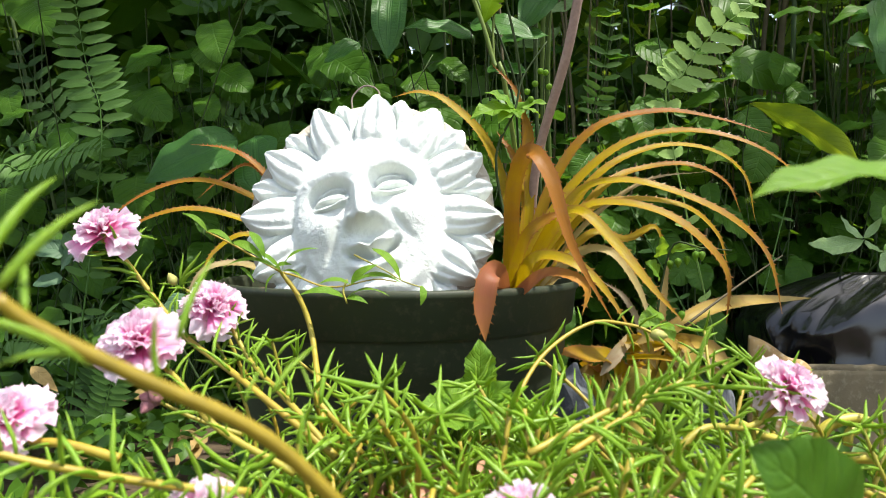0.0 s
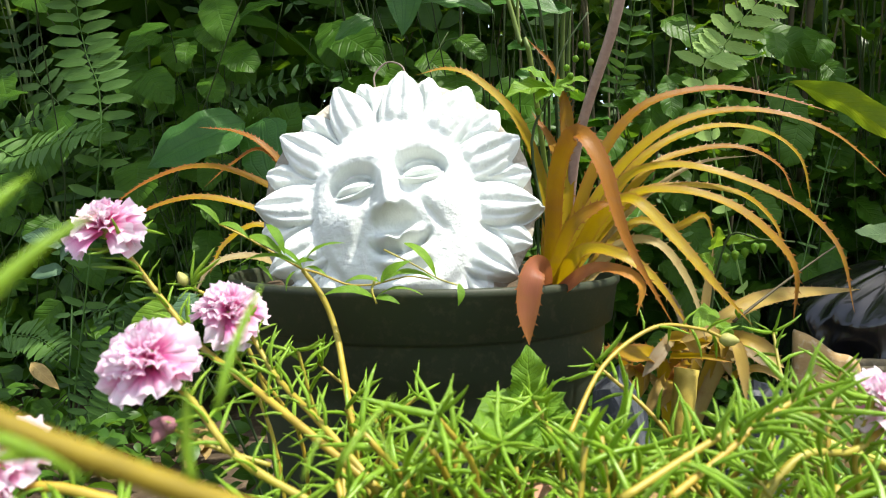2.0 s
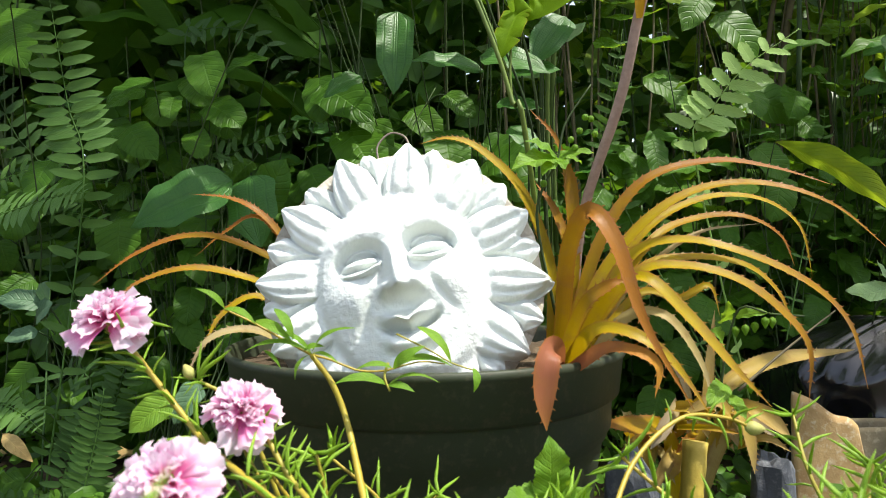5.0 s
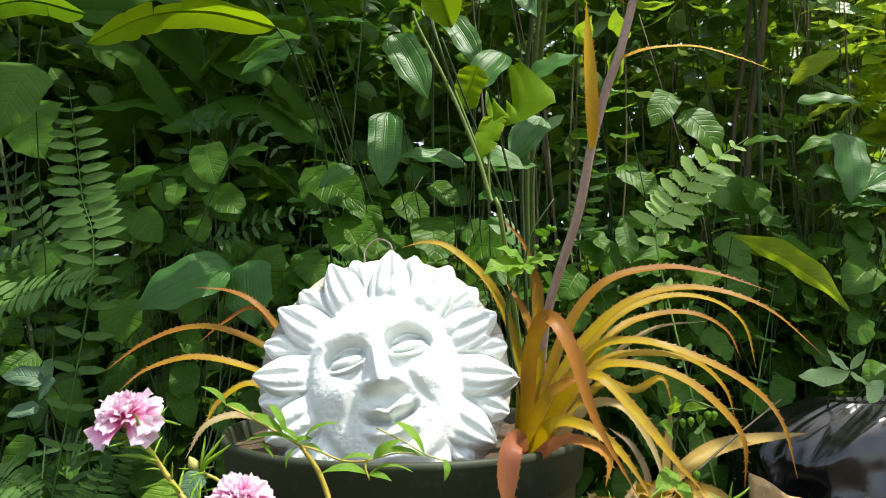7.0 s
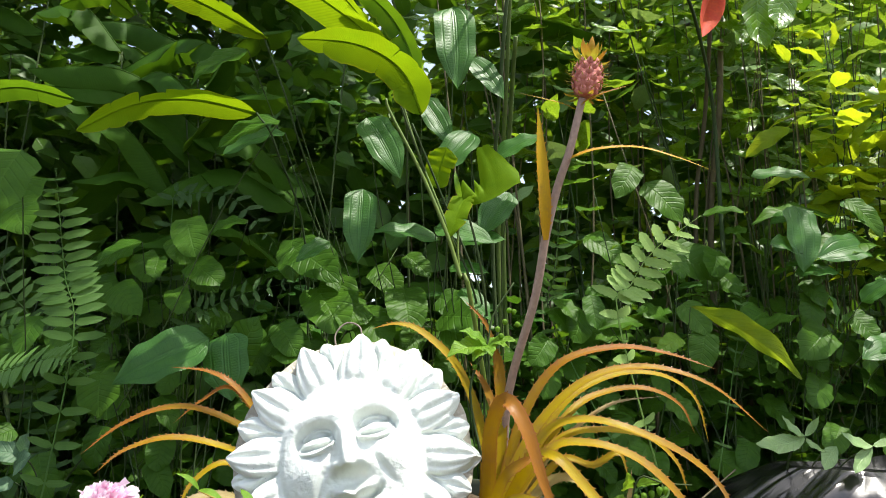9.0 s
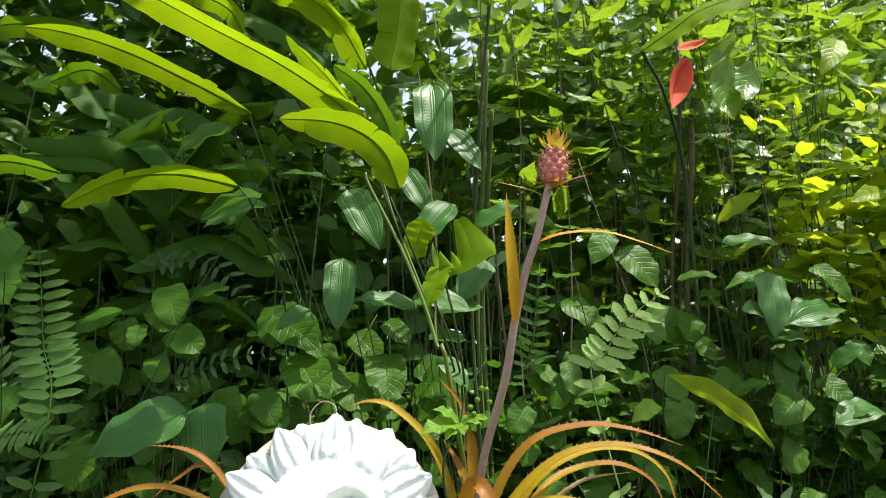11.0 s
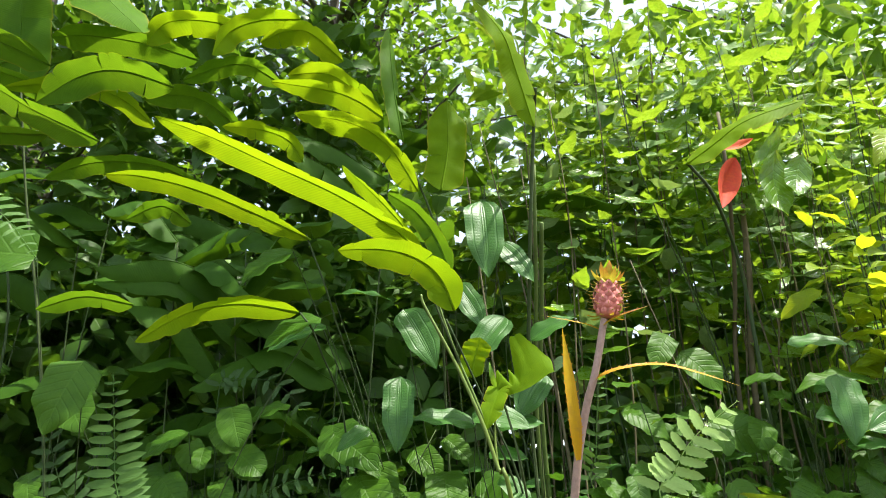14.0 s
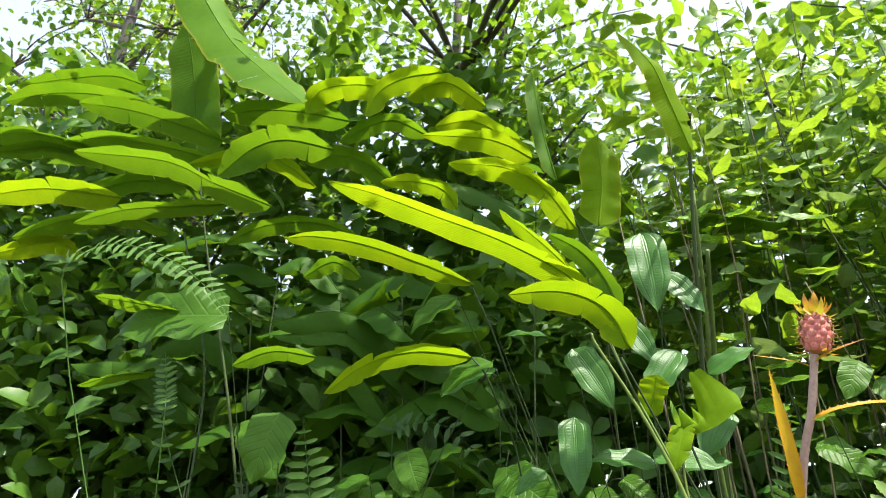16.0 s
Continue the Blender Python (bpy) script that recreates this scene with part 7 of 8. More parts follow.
def shoot_mesh(seed):
    """A short upright portulaca shoot: stem and needles in one mesh."""
    r = random.Random(seed)
    pts = [(0, 0, 0), (r.uniform(-0.012, 0.012), r.uniform(-0.012, 0.012), 0.045), (r.uniform(-0.035, 0.035), r.uniform(-0.03, 0.03), 0.085)]
    v, f, uv = tube_data(pts, 0.0024, 0.0018, 6, 8)
    v = [tuple(q) for q in v]
    slots = [0] * len(f)
    nv, nf, nuv = tube_data([(0, 0, 0), (0, 0.35, 0.06), (0, 0.7, 0.05), (0, 1, 0.0)], 0.062, 0.024, 5, 5, 0.0, True)
    nv = np.array([tuple(q) for q in nv])
    path = spline(pts, 30)
    for i in range(16):
        q = int(6 + 24 * min(1.0, i / 15))
        tan = (path[q] - path[q - 1]).normalized()
        s = tan.orthogonal().normalized()
        a = i * 2.4 + r.uniform(-0.3, 0.3)
        d = (s * math.cos(a) + tan.cross(s) * math.sin(a) + tan * r.uniform(0.2, 1.0)).normalized()
        m = np.array(frame_of(path[q], path[q] + d * r.uniform(0.022, 0.046), tan))
        k0 = len(v)
        v.extend((nv @ m[:3, :3].T + m[:3, 3]).tolist())
        f.extend([tuple(w + k0 for w in z) for z in nf])
        slots.extend([1] * len(nf))
        uv.extend(nuv)
    return v, f, uv, slots


SHOOTS = [shoot_mesh(40 + i) for i in range(9)]
rp = random.Random(17)


def portulaca_mat(at, x0, x1, y0, y1, top, n, label):
    """A clump of low shoots growing over its pot: leafy stems of their own on top, the rest one mass below."""
    t = thing("portulaca_clump", at, label, "flowering plant", "portulaca clumps")
    verts, faces, uvs, slots = [], [], [], []
    for q in range(n):
        x, y = rp.uniform(x0, x1), rp.uniform(y0, y1)
        z = top(x, y) - 0.085 + rp.uniform(-0.02, 0.012)
        if q < 11:
            b = Vector((x, y, z + 0.01))
            e = b + Vector((rp.uniform(-0.06, 0.06), rp.uniform(-0.05, 0.05), rp.uniform(0.075, 0.105)))
            runner([b, b.lerp(e, 0.5) + Vector((rp.uniform(-0.015, 0.015), 0, 0.01)), e], 0.0024, 11, 500 + q + int(x0 * 100), 0.022, 0.046, 0.2, 6, "", t)
            continue
        m = Matrix.Translation(Vector((x, y, z)) - Vector(at)) @ pose(0, 0, 0, rp.uniform(-30, 30), rp.uniform(-30, 30), rp.uniform(0, 360)) @ Matrix.Scale(rp.uniform(0.8, 1.2), 4)
        v, f, uv, sl = rp.choice(SHOOTS)
        k0 = len(verts)
        m = np.array(m)
        verts.extend((np.array(v) @ m[:3, :3].T + m[:3, 3]).tolist())
        faces.extend([tuple(i + k0 for i in w) for w in f])
        uvs.extend(uv), slots.extend(sl)
    tagged(link("needles", raw_mesh("needles", verts, faces, (M_PSTEM, M_NEEDLE_MASS), uvs, True, slots), t), kind="stuff")


CLAY = ((0.06, 0.585, 0.0), 0.125, 0.262), ((0.33, 0.60, 0.0), 0.125, 0.235), ((-0.23, 0.50, 0.0), 0.120, 0.20)
portulaca_mat((0.06, 0.585, 0.23), -0.10, 0.20, 0.38, 0.745, lambda x, y: 0.310 + 0.03 * noise.noise(Vector((x * 9, y * 9, 0))), 104, "bright green portulaca spilling over a clay pot")
portulaca_mat((0.33, 0.60, 0.225), 0.18, 0.52, 0.42, 0.76, lambda x, y: 0.272 + 0.035 * noise.noise(Vector((x * 9, y * 9, 0))), 44, "portulaca with straggling straw-coloured stems")
portulaca_mat((-0.23, 0.50, 0.17), -0.40, -0.09, 0.34, 0.60, lambda x, y: 0.275 + 0.05 * (x + 0.25) + 0.03 * noise.noise(Vector((x * 9, y * 9, 0))), 80, "portulaca clump below its flower stems")

# ---- twig and weeds in front of the plaque ----
def twig():
    t = thing("twig_weed", (-0.112, 0.735, 0.285), "slender straw-coloured weed stem with a trailing vine of narrow leaves", "weed")
    tube("stem", [(-0.112, 0.735, 0.285), (-0.128, 0.790, 0.315), (-0.146, 0.845, 0.358), (-0.161, 0.853, 0.394), (-0.181, 0.855, 0.422)], 0.0034, 0.0026, M_PSTEM, t, 8, 20, 0.08)
    tube("vine", [(-0.181, 0.855, 0.422), (-0.210, 0.852, 0.439), (-0.237, 0.850, 0.455), (-0.263, 0.848, 0.468)], 0.0014, 0.0009, M_PSTEM, t, 6, 12)
    tube("vine", [(-0.181, 0.855, 0.422), (-0.164, 0.853, 0.418), (-0.135, 0.850, 0.407), (-0.110, 0.848, 0.407), (-0.102, 0.848, 0.409), (-0.075, 0.850, 0.415), (-0.052, 0.851, 0.412)], 0.0013, 0.0008, M_PSTEM, t, 6, 16)
    tube("vine", [(-0.107, 0.850, 0.414), (-0.110, 0.842, 0.402), (-0.105, 0.838, 0.389)], 0.0014, 0.0011, M_PSTEM, t, 6, 10)
    tube("vine", [(-0.099, 0.850, 0.442), (-0.067, 0.849, 0.426), (-0.045, 0.850, 0.413), (-0.022, 0.852, 0.405)], 0.0010, 0.0008, M_PSTEM, t, 6, 12)
    hub, lower, mid = (-0.181, 0.854, 0.423), (-0.107, 0.842, 0.394), (-0.102, 0.847, 0.409)
    for k, b, tip, face, w in (
            (0, hub, (-0.242, 0.840, 0.428), (0, -0.4, 0.9), 0.9), (0, hub, (-0.219, 0.848, 0.447), (0.3, -0.6, 0.7), 0.8), (1, hub, (-0.194, 0.838, 0.401), (-0.8, -0.6, 0.2), 1.5),
            (0, hub, (-0.136, 0.842, 0.449), (-0.3, -0.5, 0.8), 0.8), (1, hub, (-0.153, 0.842, 0.415), (0.1, -0.6, 0.8), 1.0), (1, (-0.188, 0.852, 0.427), (-0.167, 0.846, 0.431), (0, -0.7, 0.7), 2.0),
            (0, (-0.234, 0.850, 0.456), (-0.197, 0.842, 0.436), (0.5, -0.8, 0.4), 1.5), (1, (-0.216, 0.850, 0.468), (-0.196, 0.842, 0.437), (0.6, -0.8, 0.2), 1.6), (0, (-0.263, 0.848, 0.468), (-0.231, 0.842, 0.453), (0.2, -0.6, 0.8), 1.4),
            (1, (-0.262, 0.848, 0.468), (-0.288, 0.842, 0.488), (0, -0.6, 0.8), 1.2), (0, (-0.226, 0.848, 0.428), (-0.208, 0.842, 0.411), (0.4, -0.7, 0.5), 1.0),
            (0, lower, (-0.157, 0.830, 0.398), (0, -0.6, 0.8), 1.3), (1, lower, (-0.081, 0.832, 0.389), (0, -0.7, 0.7), 1.7), (0, lower, (-0.058, 0.836, 0.397), (-0.2, -0.3, 0.9), 0.8),
            (1, mid, (-0.137, 0.838, 0.410), (0, -0.6, 0.8), 1.1), (1, mid, (-0.070, 0.836, 0.432), (-0.5, -0.8, 0.3), 1.6), (0, mid, (-0.045, 0.842, 0.411), (0, -0.4, 0.9), 1.2),
            (1, (-0.079, 0.848, 0.449), (-0.046, 0.838, 0.413), (0.7, -0.7, 0.2), 1.4), (1, (-0.024, 0.852, 0.408), (-0.025, 0.842, 0.386), (0.5, -0.8, 0.2), 2.3)):
        put_leaf(t, L_SPRIG[k], b, tip, face, w)


twig()


def weed_plant():
    t = thing("green_weed", (0.035, 0.782, 0.242), "bright green weed with toothed oval leaves", "weed")
    tube("stem", [(0.035, 0.782, 0.242), (0.035, 0.782, 0.274), (0.036, 0.790, 0.304)], 0.0028, 0.002, M_STEM, t, 7, 10)
    put_leaf(t, L_WEED[0], (0.037, 0.790, 0.304), (0.037, 0.786, 0.358), (0.15, -1, 0.1), 1.1)
    for b, tip, w in (((0.035, 0.790, 0.300), (-0.012, 0.760, 0.300), 1.1), ((0.035, 0.790, 0.298), (0.074, 0.760, 0.300), 1.1), ((0.035, 0.782, 0.279), (0.002, 0.740, 0.285), 1.2), ((0.036, 0.782, 0.276), (0.090, 0.740, 0.285), 1.1), ((0.035, 0.782, 0.284), (0.070, 0.765, 0.320), 0.8)):
        put_leaf(t, L_WEED[1], b, tip, (0, -0.7, 0.7), w)


weed_plant()


def near_weed():
    t = thing("broad_weed", (0.30, 0.40, 0.20), "weed with smooth broad bright leaves above the portulaca", "weed")
    put_leaf(t, L_SMOOTH, (0.197, 0.374, 0.485), (0.118, 0.357, 0.476), (0, -0.35, 0.9), 0.5)
    tube("stem", [(0.30, 0.40, 0.20), (0.219, 0.391, 0.419), (0.197, 0.374, 0.485)], 0.002, 0.0015, M_STEM, t, 6, 12)
    put_leaf(t, L_BROAD[0], (0.177, 0.391, 0.332), (0.128, 0.374, 0.378), (0.1, -0.9, 0.3), 1.3)
    tube("stem", [(0.30, 0.40, 0.20), (0.192, 0.391, 0.327), (0.177, 0.391, 0.332)], 0.002, 0.0015, M_STEM, t, 6, 12)


near_weed()


def berry_weed():
    t = thing("berry_weed", (0.094, 1.037, 0.440), "thin weed with pale green berries among the pineapple leaves", "weed")
    tube("stem", [(0.094, 1.037, 0.440), (0.071, 1.037, 0.568), (0.097, 1.037, 0.635), (0.108, 1.037, 0.681), (0.141, 1.037, 0.731)], 0.0022, 0.001, M_STEM, t, 6, 20)
    for tip, w in (((0.055, 1.020, 0.658), 0.9), ((0.139, 1.020, 0.643), 0.9), ((0.035, 1.003, 0.620), 0.9), ((0.072, 1.003, 0.613), 0.8), ((0.100, 1.003, 0.620), 0.9), ((0.135, 1.062, 0.635), 0.8)):
        put_leaf(t, L_WEED[0], (0.097, 1.037, 0.637), tip, (0, -0.6, 0.8), w)
    v, f = lathe([(0, -0.5), (0.3, -0.42), (0.5, 0), (0.36, 0.35), (0, 0.5)], 10)
    me = raw_mesh("berry", v, f, M_WEED, [(0.3, 0.5)] * len(v))
    base = t.matrix_basis.translation
    for q in ((0.113, 1.028, 0.660), (0.124, 1.028, 0.671), (0.138, 1.028, 0.686), (0.131, 1.028, 0.688), (0.118, 1.028, 0.650), (0.143, 1.028, 0.667), (0.077, 1.020, 0.605)):
        link("berry", me, t, Matrix.Translation(Vector(q) - base) @ Matrix.Diagonal((0.009, 0.009, 0.009, 1)))


berry_weed()


# ---- bag, shards, stones ----
def bag():
    """A filled film bag: sagging sides, a slack rolled top edge and sharp creases."""
    n, m = 200, 70
    verts, faces = [], []
    for j in range(m + 1):
        s = j / m
        for i in range(n):
            a = 2 * math.pi * i / n
            q = Vector((math.cos(a) * 2.2, math.sin(a) * 1.6, s * 2.0))
            crease = 1 - abs(noise.noise(q * 1.1 + Vector((0, 0, 3)))) * 2
            fine = 1 - abs(noise.noise(Vector((q.x * 4.5 + s, q.y * 4.5, q.z * 2.2)))) * 2
            tiny = 1 - abs(noise.noise(Vector((q.x * 9, q.y * 9, q.z * 7 + 2)))) * 2
            w = 0.92 + 0.10 * math.sin(s * math.pi) + 0.09 * crease + 0.034 * fine + 0.006 * tiny
            if s > 0.72:
                w *= 1 - 0.42 * ((s - 0.72) / 0.28) ** 2
            z = 0.395 * s + 0.02 * s * noise.noise(Vector((math.cos(a) * 1.0, math.sin(a) * 1.0, 4)))
            verts.append((0.36 * w * math.copysign(abs(math.cos(a)) ** 0.7, math.cos(a)), 0.17 * w * math.copysign(abs(math.sin(a)) ** 0.7, math.sin(a)), z))
    for j in range(m):
        for i in range(n):
            a, b = j * n + i, j * n + (i + 1) % n
            faces.append((a, b, b + n, a + n))
    faces.append(tuple(range(n))[::-1])
    k0 = len(verts)
    for i in range(n):
        v = verts[m * n + i]
        verts.append((v[0] * 0.9, v[1] * 0.9, v[2] - 0.035))
    for i in range(n):
        faces.append((m * n + i, m * n + (i + 1) % n, k0 + (i + 1) % n, k0 + i))
    faces.append(tuple(k0 + i for i in range(n)))
    ob = link("plastic_bag", raw_mesh("plastic_bag", verts, faces, (M_BAG, M_SOIL), None, True, [0] * (len(faces) - 1) + [1]), None, pose(1.035, 1.52, -0.01, 0, 0, -8))
    tagged(ob, "crumpled shiny black plastic grow bag on the soil", "plastic bag")


bag()


def shard(name, at, turn, w, h, d, mat, label, category, seed):
    """A broken slab with an uneven upper edge and worn corners."""
    r = random.Random(seed)
    n = 14
    verts, faces = [], []
    for i in range(n + 1):
        s = i / n
        top = h * (0.95 + 0.05 * noise.noise(Vector((s * 3, seed, 0))) - 0.20 * s - 0.22 * max(0, s - 0.85) / 0.15)
        bend = d * 0.8 * math.sin(s * math.pi)
        for y, z in ((0, 0), (0, top * 0.94), (d * 0.2, top), (d * 0.8, top * 0.985), (d, top * 0.93), (d, 0)):
            verts.append(((s - 0.5) * w, y - bend + 0.002 * noise.noise(Vector((s * 9, z * 30, seed))), z))
    for i in range(n):
        for j in range(5):
            a = i * 6 + j
            faces.append((a, a + 6, a + 7, a + 1))
    faces.append(tuple(range(6)))
    faces.append(tuple(n * 6 + j for j in range(6))[::-1])
    ob = link(name, raw_mesh(name, verts, faces, mat, None, True), None, pose(*at, 0, 0, turn))
    tagged(ob, label, category)


shard("clay_shard", (0.595, 1.285, 0.0), 0, 0.125, 0.305, 0.007, M_OLDCLAY, "broken slab of weathered clay pot standing upright", "pot shard", 3)


def old_planter():
    """A low weathered trough: four thick walls with a worn upper edge, half full of soil."""
    w, d, h, k = 0.42, 0.075, 0.224, 0.012
    t = thing("old_planter", (0.80, 1.335, 0), "low weathered brown planter trough with a worn edge", "planter")
    n = 28
    for sx, sy, turn, le in ((0, -d / 2, 0, w), (0, d / 2, 180, w), (-w / 2, 0, -90, d), (w / 2, 0, 90, d)):
        v, f = [], []
        for i in range(n + 1):
            s = (i / n - 0.5) * (le - (0 if le == w else k * 2.2))
            top = h - 0.006 * abs(noise.noise(Vector((s * 22, turn, 1)))) - 0.010 * max(0.0, noise.noise(Vector((s * 6, turn, 4))))
            for y, z in ((0, 0), (0, top * 0.97), (k * 0.25, top), (k * 0.75, top), (k, top * 0.97), (k, 0)):
                v.append((s, y, z))
        for i in range(n):
            for j in range(5):
                q = i * 6 + j
                f.append((q, q + 6, q + 7, q + 1))
        f += [tuple(range(6)), tuple(n * 6 + j for j in range(6))[::-1]]
        link("side", raw_mesh("side", v, f, M_PLANTER), t, pose(sx, sy, 0, 0, 0, turn))
    v = [(x * (w / 2 - k * 1.2), y * (d / 2 - k * 1.2), h * 0.85) for x in (-1, 1) for y in (-1, 1)]
    link("soil", raw_mesh("soil", v, [(0, 2, 3, 1)], M_SOIL), t)


old_planter()


def stone(at, sx, sy, sz, turn, seed):
    bm = bmesh.new()
    bmesh.ops.create_icosphere(bm, subdivisions=3, radius=1.0)
    for v in bm.verts:
        p = v.co.copy()
        m = max(abs(p.x), abs(p.y), abs(p.z))
        p = p.lerp(p / m, 0.55) * (1 + 0.14 * noise.noise(p * 1.6 + Vector((seed, 0, 0))) + 0.05 * noise.noise(p * 5))
        v.co = Vector((p.x * sx, p.y * sy, p.z * sz))
    me = bpy.data.meshes.new("stone")
    bm.to_mesh(me), bm.free()
    me.materials.append(M_STONE)
    ob = link("stone", me, None, pose(*at, 0, 0, turn))
    tagged(ob, "rough dark grey broken stone", "stone", "stones beside the pot")


stone((0.165, 0.965, 0.14), 0.034, 0.022, 0.15, -38, 1)
stone((0.40, 1.10, 0.13), 0.030, 0.03, 0.12, -25, 2)
stone((0.30, 0.93, 0.10), 0.035, 0.03, 0.11, 15, 4)
stone((0.34, 0.74, 0.10), 0.05, 0.04, 0.13, 30, 6)


def clay_pot(at, R, H):
    t = thing("clay_pot", at, "ribbed terracotta pot full of portulaca", "plant pot")
    prof = [(0, 0.003), (R * 0.7, 0.0), (R * 0.74, 0.01), (R * 0.93, H * 0.8), (R * 0.95, H * 0.82), (R, H * 0.84), (R * 1.02, H * 0.97), (R * 1.0, H), (R * 0.94, H), (R * 0.92, H * 0.85), (0, H * 0.84)]
    v, f = lathe(prof, 96)
    v = [(x * (1 + 0.018 * math.cos(24 * math.atan2(y, x))), y * (1 + 0.018 * math.cos(24 * math.atan2(y, x))), z) for x, y, z in v]
    slots = [1 if i % (len(prof) - 1) == len(prof) - 2 else 0 for i in range(len(f))]
    link("body", raw_mesh("body", v, f, (M_TERRA, M_SOIL), None, True, slots), t)


for at, R, H in CLAY:
    clay_pot(at, R, H)

# fallen dry leaves
rd = random.Random(9)
for i in range(70):
    x, y = rd.uniform(-1.2, 1.3), rd.uniform(0.85, 2.0)
    if (Vector((x, y, 0)) - POT).length < 0.24:
        continue
    a = rd.uniform(0, 6.28)
    z = 0.02 + rd.uniform(0, 0.01)
    le = rd.uniform(0.05, 0.11)
    ob = link("dry_leaf", rd.choice(L_DRY), None, frame_of((x, y, z), (x + le * math.cos(a), y + le * math.sin(a), z + 0.01), (0, -0.2, 1)))
    tagged(ob, "curled dry brown leaf lying on the soil", "dry leaf", "fallen leaves")


# low green cover between the larger plants
def cover_places(seed, n):
    r = random.Random(seed)
    out = []
    while len(out) < n:
        x, y = r.uniform(-1.5, 1.5), r.uniform(0.75, 2.05)
        if (Vector((x, y, 0)) - POT).length < 0.25 or noise.noise(Vector((x * 3, y * 3, 1))) < -0.25:
            continue
        out.append((x, y, r.uniform(0.02, 0.05 + 0.13 * max(0.0, noise.noise(Vector((x * 2, y * 2, 6))) + 0.4))))
    return out


leaf_cloud("ground_cover", "low dark green weeds and small leaves over the soil", M_SHADELEAF, cover_places(31, 4200), 33, ovate, 0.6, 0.02, 0.055)
lf = fern((-0.712, 1.45, 0), "low fern with narrow upright fronds, one tip in the sun")
frond(lf, [(-0.712, 1.45, 0.0), (-0.691, 1.45, 0.105), (-0.671, 1.45, 0.188), (-0.651, 1.44, 0.282)], 0.046, 19, face=(0.1, -0.9, 0.35), mat=M_FERN, sweep=0.0)
frond(lf, [(-0.712, 1.46, 0.0), (-0.752, 1.49, 0.093), (-0.725, 1.49, 0.168), (-0.709, 1.49, 0.231)], 0.050, 15, face=(0.1, -0.9, 0.4), mat=M_FERN_SHADED, sweep=0.05)
frond(lf, [(-0.712, 1.46, 0.0), (-0.675, 1.50, 0.20), (-0.645, 1.49, 0.275), (-0.621, 1.48, 0.372)], 0.042, 20, face=(0.1, -0.9, 0.35), mat=M_FERN_SHADED, sweep=0.05)
frond(lf, [(-0.712, 1.44, 0.0), (-0.74, 1.40, 0.07), (-0.79, 1.37, 0.10), (-0.84, 1.34, 0.09)], 0.040, 15, face=(0, -0.5, 0.85), mat=M_FERN_SHADED, sweep=0.05)
lf2 = fern((-0.95, 1.50, 0), "low fern with a short drooping frond")
frond(lf2, [(-0.95, 1.50, 0.0), (-0.93, 1.50, 0.22), (-0.87, 1.49, 0.245), (-0.82, 1.47, 0.235), (-0.768, 1.45, 0.205)], 0.042, 22, face=(0.1, -0.75, 0.65), mat=M_FERN, sweep=0.05)
leaf_plant("small_weed", (-0.86, 1.68, 0), "small weed with smooth blue-green leaves in fours", "weed", "", (
    (L_GLAUCOUS, (-0.847, 1.60, 0.429), (-0.927, 1.575, 0.437), (0.1, -0.8, 0.6), 1.0), (L_GLAUCOUS, (-0.847, 1.60, 0.427), (-0.823, 1.575, 0.474), V, 1.2),
    (L_GLAUCOUS, (-0.862, 1.60, 0.400), (-0.811, 1.57, 0.428), V, 1.3), (L_GLAUCOUS, (-0.858, 1.60, 0.371), (-0.911, 1.575, 0.354), V, 0.9)))
leaf_plant("small_weed", (-0.83, 1.56, 0), "low weed with a few oval leaves and one bleached dead leaf", "weed", "", (
    (L_BROAD[0], (-0.839, 1.50, 0.247), (-0.795, 1.48, 0.263), V, 1.1), (L_BROAD[1], (-0.826, 1.50, 0.102), (-0.880, 1.48, 0.092), V, 1.2),
    (L_BROAD[2], (-0.820, 1.50, 0.096), (-0.828, 1.48, 0.040), V, 1.2), (L_DRY[1], (-0.838, 1.45, 0.200), (-0.777, 1.44, 0.150), (0.1, -0.8, 0.6), 1.0)))

# cassava-like leaves beside the bag
leaf_plant("lobed_leaf_plant", (0.80, 1.48, 0), "seedling with pale lobed leaves beside the bag", "shrub", "", (
    (L_PALE[0], (0.807, 1.411, 0.456), (0.683, 1.377, 0.450), (0, -0.7, 0.7), 0.9), (L_PALE[0], (0.808, 1.411, 0.459), (0.753, 1.394, 0.503), (0, -0.7, 0.7), 0.9),
    (L_PALE[0], (0.808, 1.411, 0.459), (0.831, 1.394, 0.499), (0, -0.7, 0.7), 0.9), (L_PALE[0], (0.809, 1.411, 0.455), (0.816, 1.360, 0.433), (0, -0.8, 0.6), 0.9),
    (L_PALE[0], (0.952, 1.411, 0.437), (0.876, 1.394, 0.468), (0, -0.7, 0.7), 0.9), (L_PALE[0], (0.952, 1.411, 0.437), (0.998, 1.394, 0.460), (0, -0.7, 0.7), 0.9),
    (L_PALE[0], (0.949, 1.411, 0.434), (0.882, 1.377, 0.389), (0, -0.9, 0.4), 0.9), (L_PALE[0], (0.872, 1.411, 0.438), (0.819, 1.377, 0.397), (0, -0.9, 0.4), 1.2)))

# withered bromeliad beside the pot
dead = thing("withered_bromeliad", (0.29, 1.14, 0.0), "withered bromeliad with yellow and straw-coloured leaves", "bromeliad")
strap(dead, [(0.29, 1.14, 0.12), (0.323, 1.147, 0.282), (0.391, 1.190, 0.329), (0.481, 1.232, 0.352), (0.658, 1.317, 0.352)], 0.034, M_STRAP_STRAW, face=(0, -0.7, 0.7), power=9)
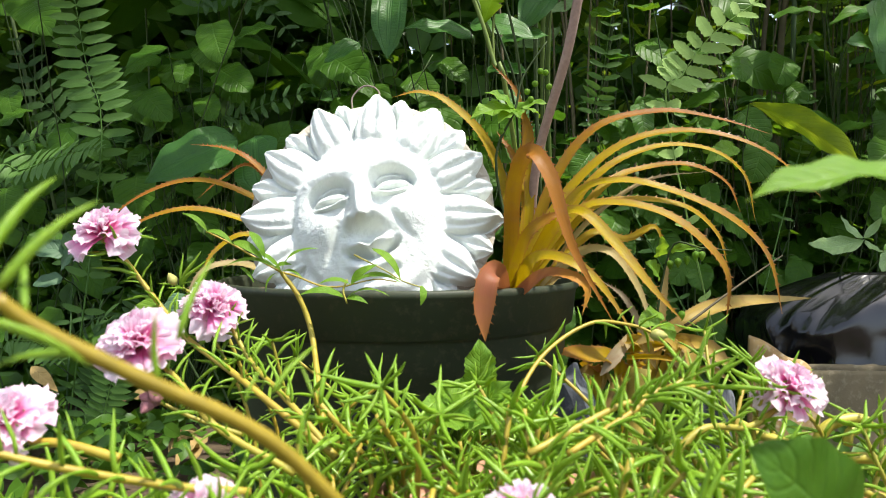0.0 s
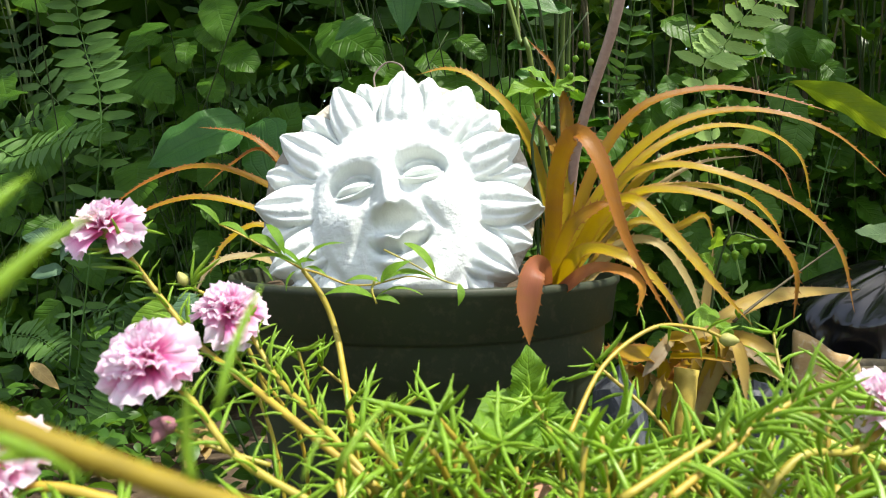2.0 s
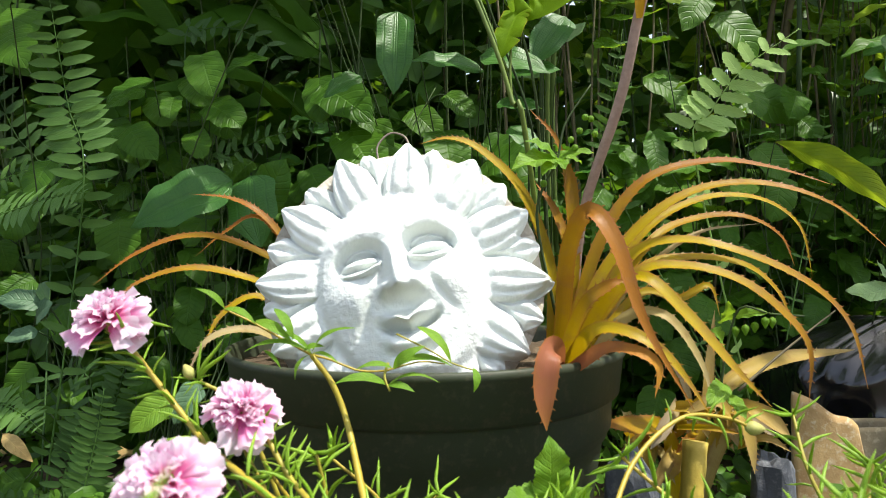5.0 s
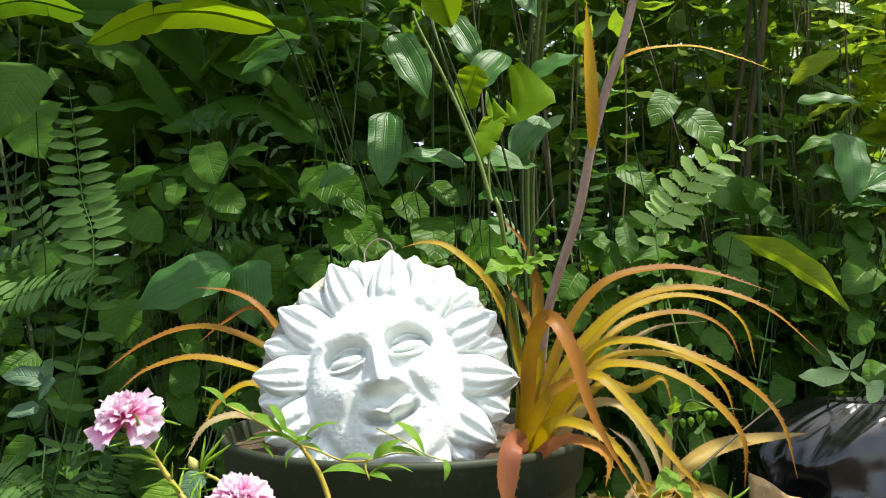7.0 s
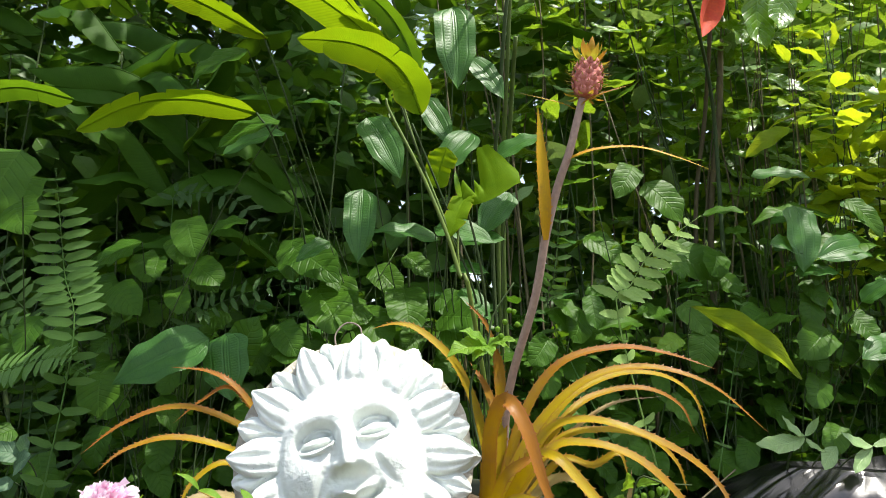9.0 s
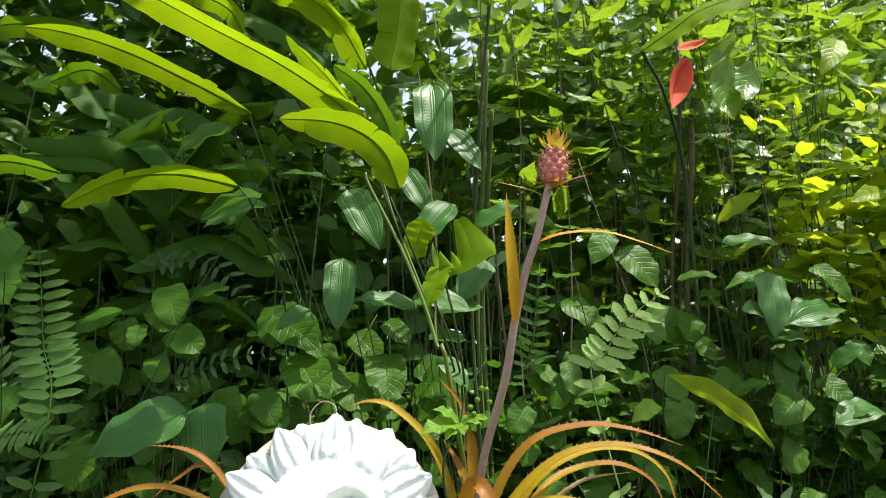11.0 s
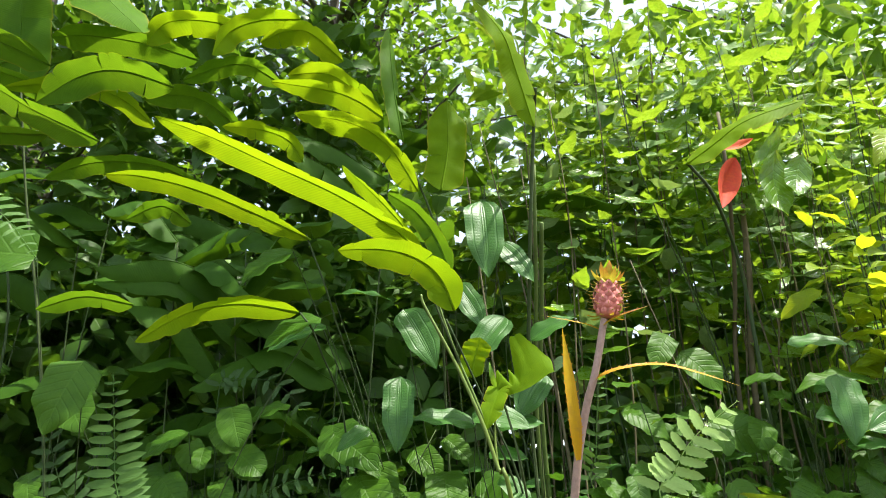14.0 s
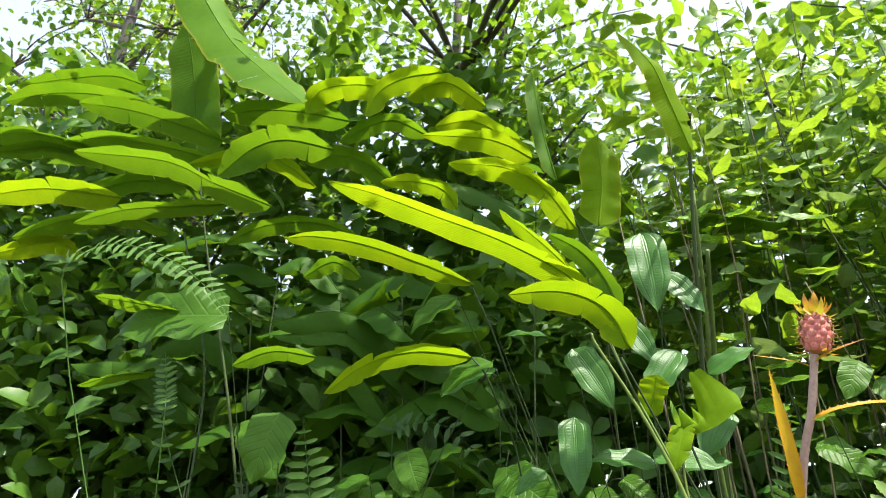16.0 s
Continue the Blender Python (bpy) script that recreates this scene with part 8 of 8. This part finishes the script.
strap(dead, [(0.29, 1.14, 0.12), (0.327, 1.147, 0.290), (0.340, 1.156, 0.370), (0.355, 1.173, 0.434)], 0.026, M_STRAP_STRAW, face=(0.1, -0.95, 0.2))
strap(dead, [(0.29, 1.14, 0.12), (0.303, 1.139, 0.292), (0.277, 1.131, 0.364), (0.237, 1.122, 0.396)], 0.018, M_STRAP_DRY, face=(0.1, -0.9, 0.3))
strap(dead, [(0.29, 1.14, 0.10), (0.259, 1.105, 0.267), (0.201, 1.071, 0.293), (0.155, 1.054, 0.299)], 0.036, M_STRAP, face=(0, -0.8, 0.6), power=5)
strap(dead, [(0.29, 1.14, 0.10), (0.340, 1.131, 0.278), (0.359, 1.105, 0.299), (0.364, 1.088, 0.264), (0.365, 1.079, 0.224)], 0.024, M_STRAP_STRAW, face=(0.1, -0.9, 0.3), power=6)
strap(dead, [(0.29, 1.14, 0.10), (0.349, 1.131, 0.262), (0.409, 1.139, 0.280), (0.437, 1.131, 0.262)], 0.028, M_STRAP_DRY, face=(0, -0.7, 0.7), power=6)
tube("stump", [(0.257, 1.040, 0.131), (0.268, 1.050, 0.205), (0.278, 1.060, 0.275)], 0.0125, 0.0155, M_STUMP, dead, 14, 12, 0.05)
rd = random.Random(8)
for i in range(26):
    s = Vector((rd.uniform(0.20, 0.37), rd.uniform(1.08, 1.16), rd.uniform(0.235, 0.31)))
    e = s + Vector((rd.uniform(-0.07, 0.07), rd.uniform(-0.06, 0.0), rd.uniform(-0.06, 0.02)))
    strap(dead, [s, s.lerp(e, 0.45) + Vector((0, -0.012, rd.uniform(0.0, 0.02))), e], rd.uniform(0.012, 0.036), (M_STRAP_DRY, M_STRAP_STRAW, M_STRAP, M_STRAP_STRAW)[i % 4],
          face=(rd.uniform(-0.6, 0.6), -0.9, rd.uniform(0.0, 0.9)), power=rd.uniform(2, 7), channel=rd.uniform(0.2, 1.0), steps=10)
tw = tube("dry_twig", [(0.357, 1.105, 0.330), (0.439, 1.131, 0.382), (0.525, 1.156, 0.433)], 0.0022, 0.0012, M_CANE, None, 6, 10)
tagged(tw, "thin dry twig leaning over the withered leaves", "twig")


def hanging_berries():
    t = thing("berry_weed", (0.278, 0.986, 0.349), "weed with drooping pale green seed pods", "weed")
    tube("stem", [(0.278, 0.986, 0.349), (0.282, 0.977, 0.403), (0.295, 0.969, 0.453), (0.322, 0.952, 0.448), (0.361, 0.952, 0.445)], 0.0018, 0.0008, M_STEM, t, 6, 16)
    for b, tip, w in (((0.277, 0.977, 0.436), (0.274, 0.952, 0.463), 0.8), ((0.293, 0.977, 0.443), (0.322, 0.952, 0.449), 0.6), ((0.278, 0.977, 0.410), (0.253, 0.952, 0.431), 0.9), ((0.280, 0.969, 0.352), (0.284, 0.935, 0.332), 0.8), ((0.276, 0.969, 0.365), (0.239, 0.935, 0.348), 0.8)):
        put_leaf(t, L_WEED[1], b, tip, (0, -0.8, 0.5), w)
    v, f = lathe([(0, -0.75), (0.18, -0.5), (0.42, 0), (0.36, 0.3), (0, 0.5)], 10)
    me = raw_mesh("berry", v, f, M_WEED, [(0.3, 0.5)] * len(v))
    base = t.matrix_basis.translation
    for q in ((0.297, 0.960, 0.430), (0.308, 0.960, 0.433), (0.316, 0.952, 0.439), (0.324, 0.952, 0.439), (0.302, 0.960, 0.363), (0.290, 0.969, 0.427)):
        link("berry", me, t, Matrix.Translation(Vector(q) - base) @ Matrix.Diagonal((0.011, 0.011, 0.011, 1)))


hanging_berries()

# broad-leaved weed in front of the pot
leaf_plant("weed", (0.021, 0.731, 0.0), "low weed with broad toothed lime-green leaves", "weed", "", (
    (L_WEED[0], (0.016, 0.714, 0.304), (-0.008, 0.705, 0.331), (0, -0.5, 0.9), 1.2),
    (L_WEED[0], (0.010, 0.697, 0.304), (-0.018, 0.680, 0.317), (0, -0.5, 0.9), 1.6), (L_WEED[1], (0.012, 0.697, 0.300), (-0.012, 0.663, 0.303), (0, -0.5, 0.9), 1.6),
    (L_WEED[0], (0.017, 0.697, 0.300), (0.050, 0.680, 0.300), (0, -0.5, 0.9), 1.5), (L_WEED[1], (0.014, 0.697, 0.304), (0.038, 0.697, 0.314), (0, -0.6, 0.8), 1.4)), M_PALESTEM)

# thick yellow stem curling over the soil
ys = thing("curled_stem", (0.294, 0.782, 0.277), "thick yellow succulent stem curling over the soil", "succulent")
tube("stem", [(0.294, 0.782, 0.277), (0.312, 0.765, 0.268), (0.334, 0.748, 0.263), (0.362, 0.731, 0.257), (0.451, 0.731, 0.256)], 0.0045, 0.0055, M_YSTEM, ys, 10, 24, 0.08)
tube("stem", [(0.357, 0.731, 0.258), (0.358, 0.714, 0.249), (0.373, 0.697, 0.237), (0.408, 0.697, 0.228)], 0.005, 0.0035, M_YSTEM, ys, 10, 20, 0.08)
tube("stem", [(0.354, 0.731, 0.262), (0.352, 0.731, 0.276), (0.365, 0.731, 0.289), (0.388, 0.731, 0.293), (0.391, 0.722, 0.289), (0.370, 0.714, 0.285), (0.368, 0.714, 0.273)], 0.006, 0.004, M_YSTEM, ys, 10, 26, 0.08)
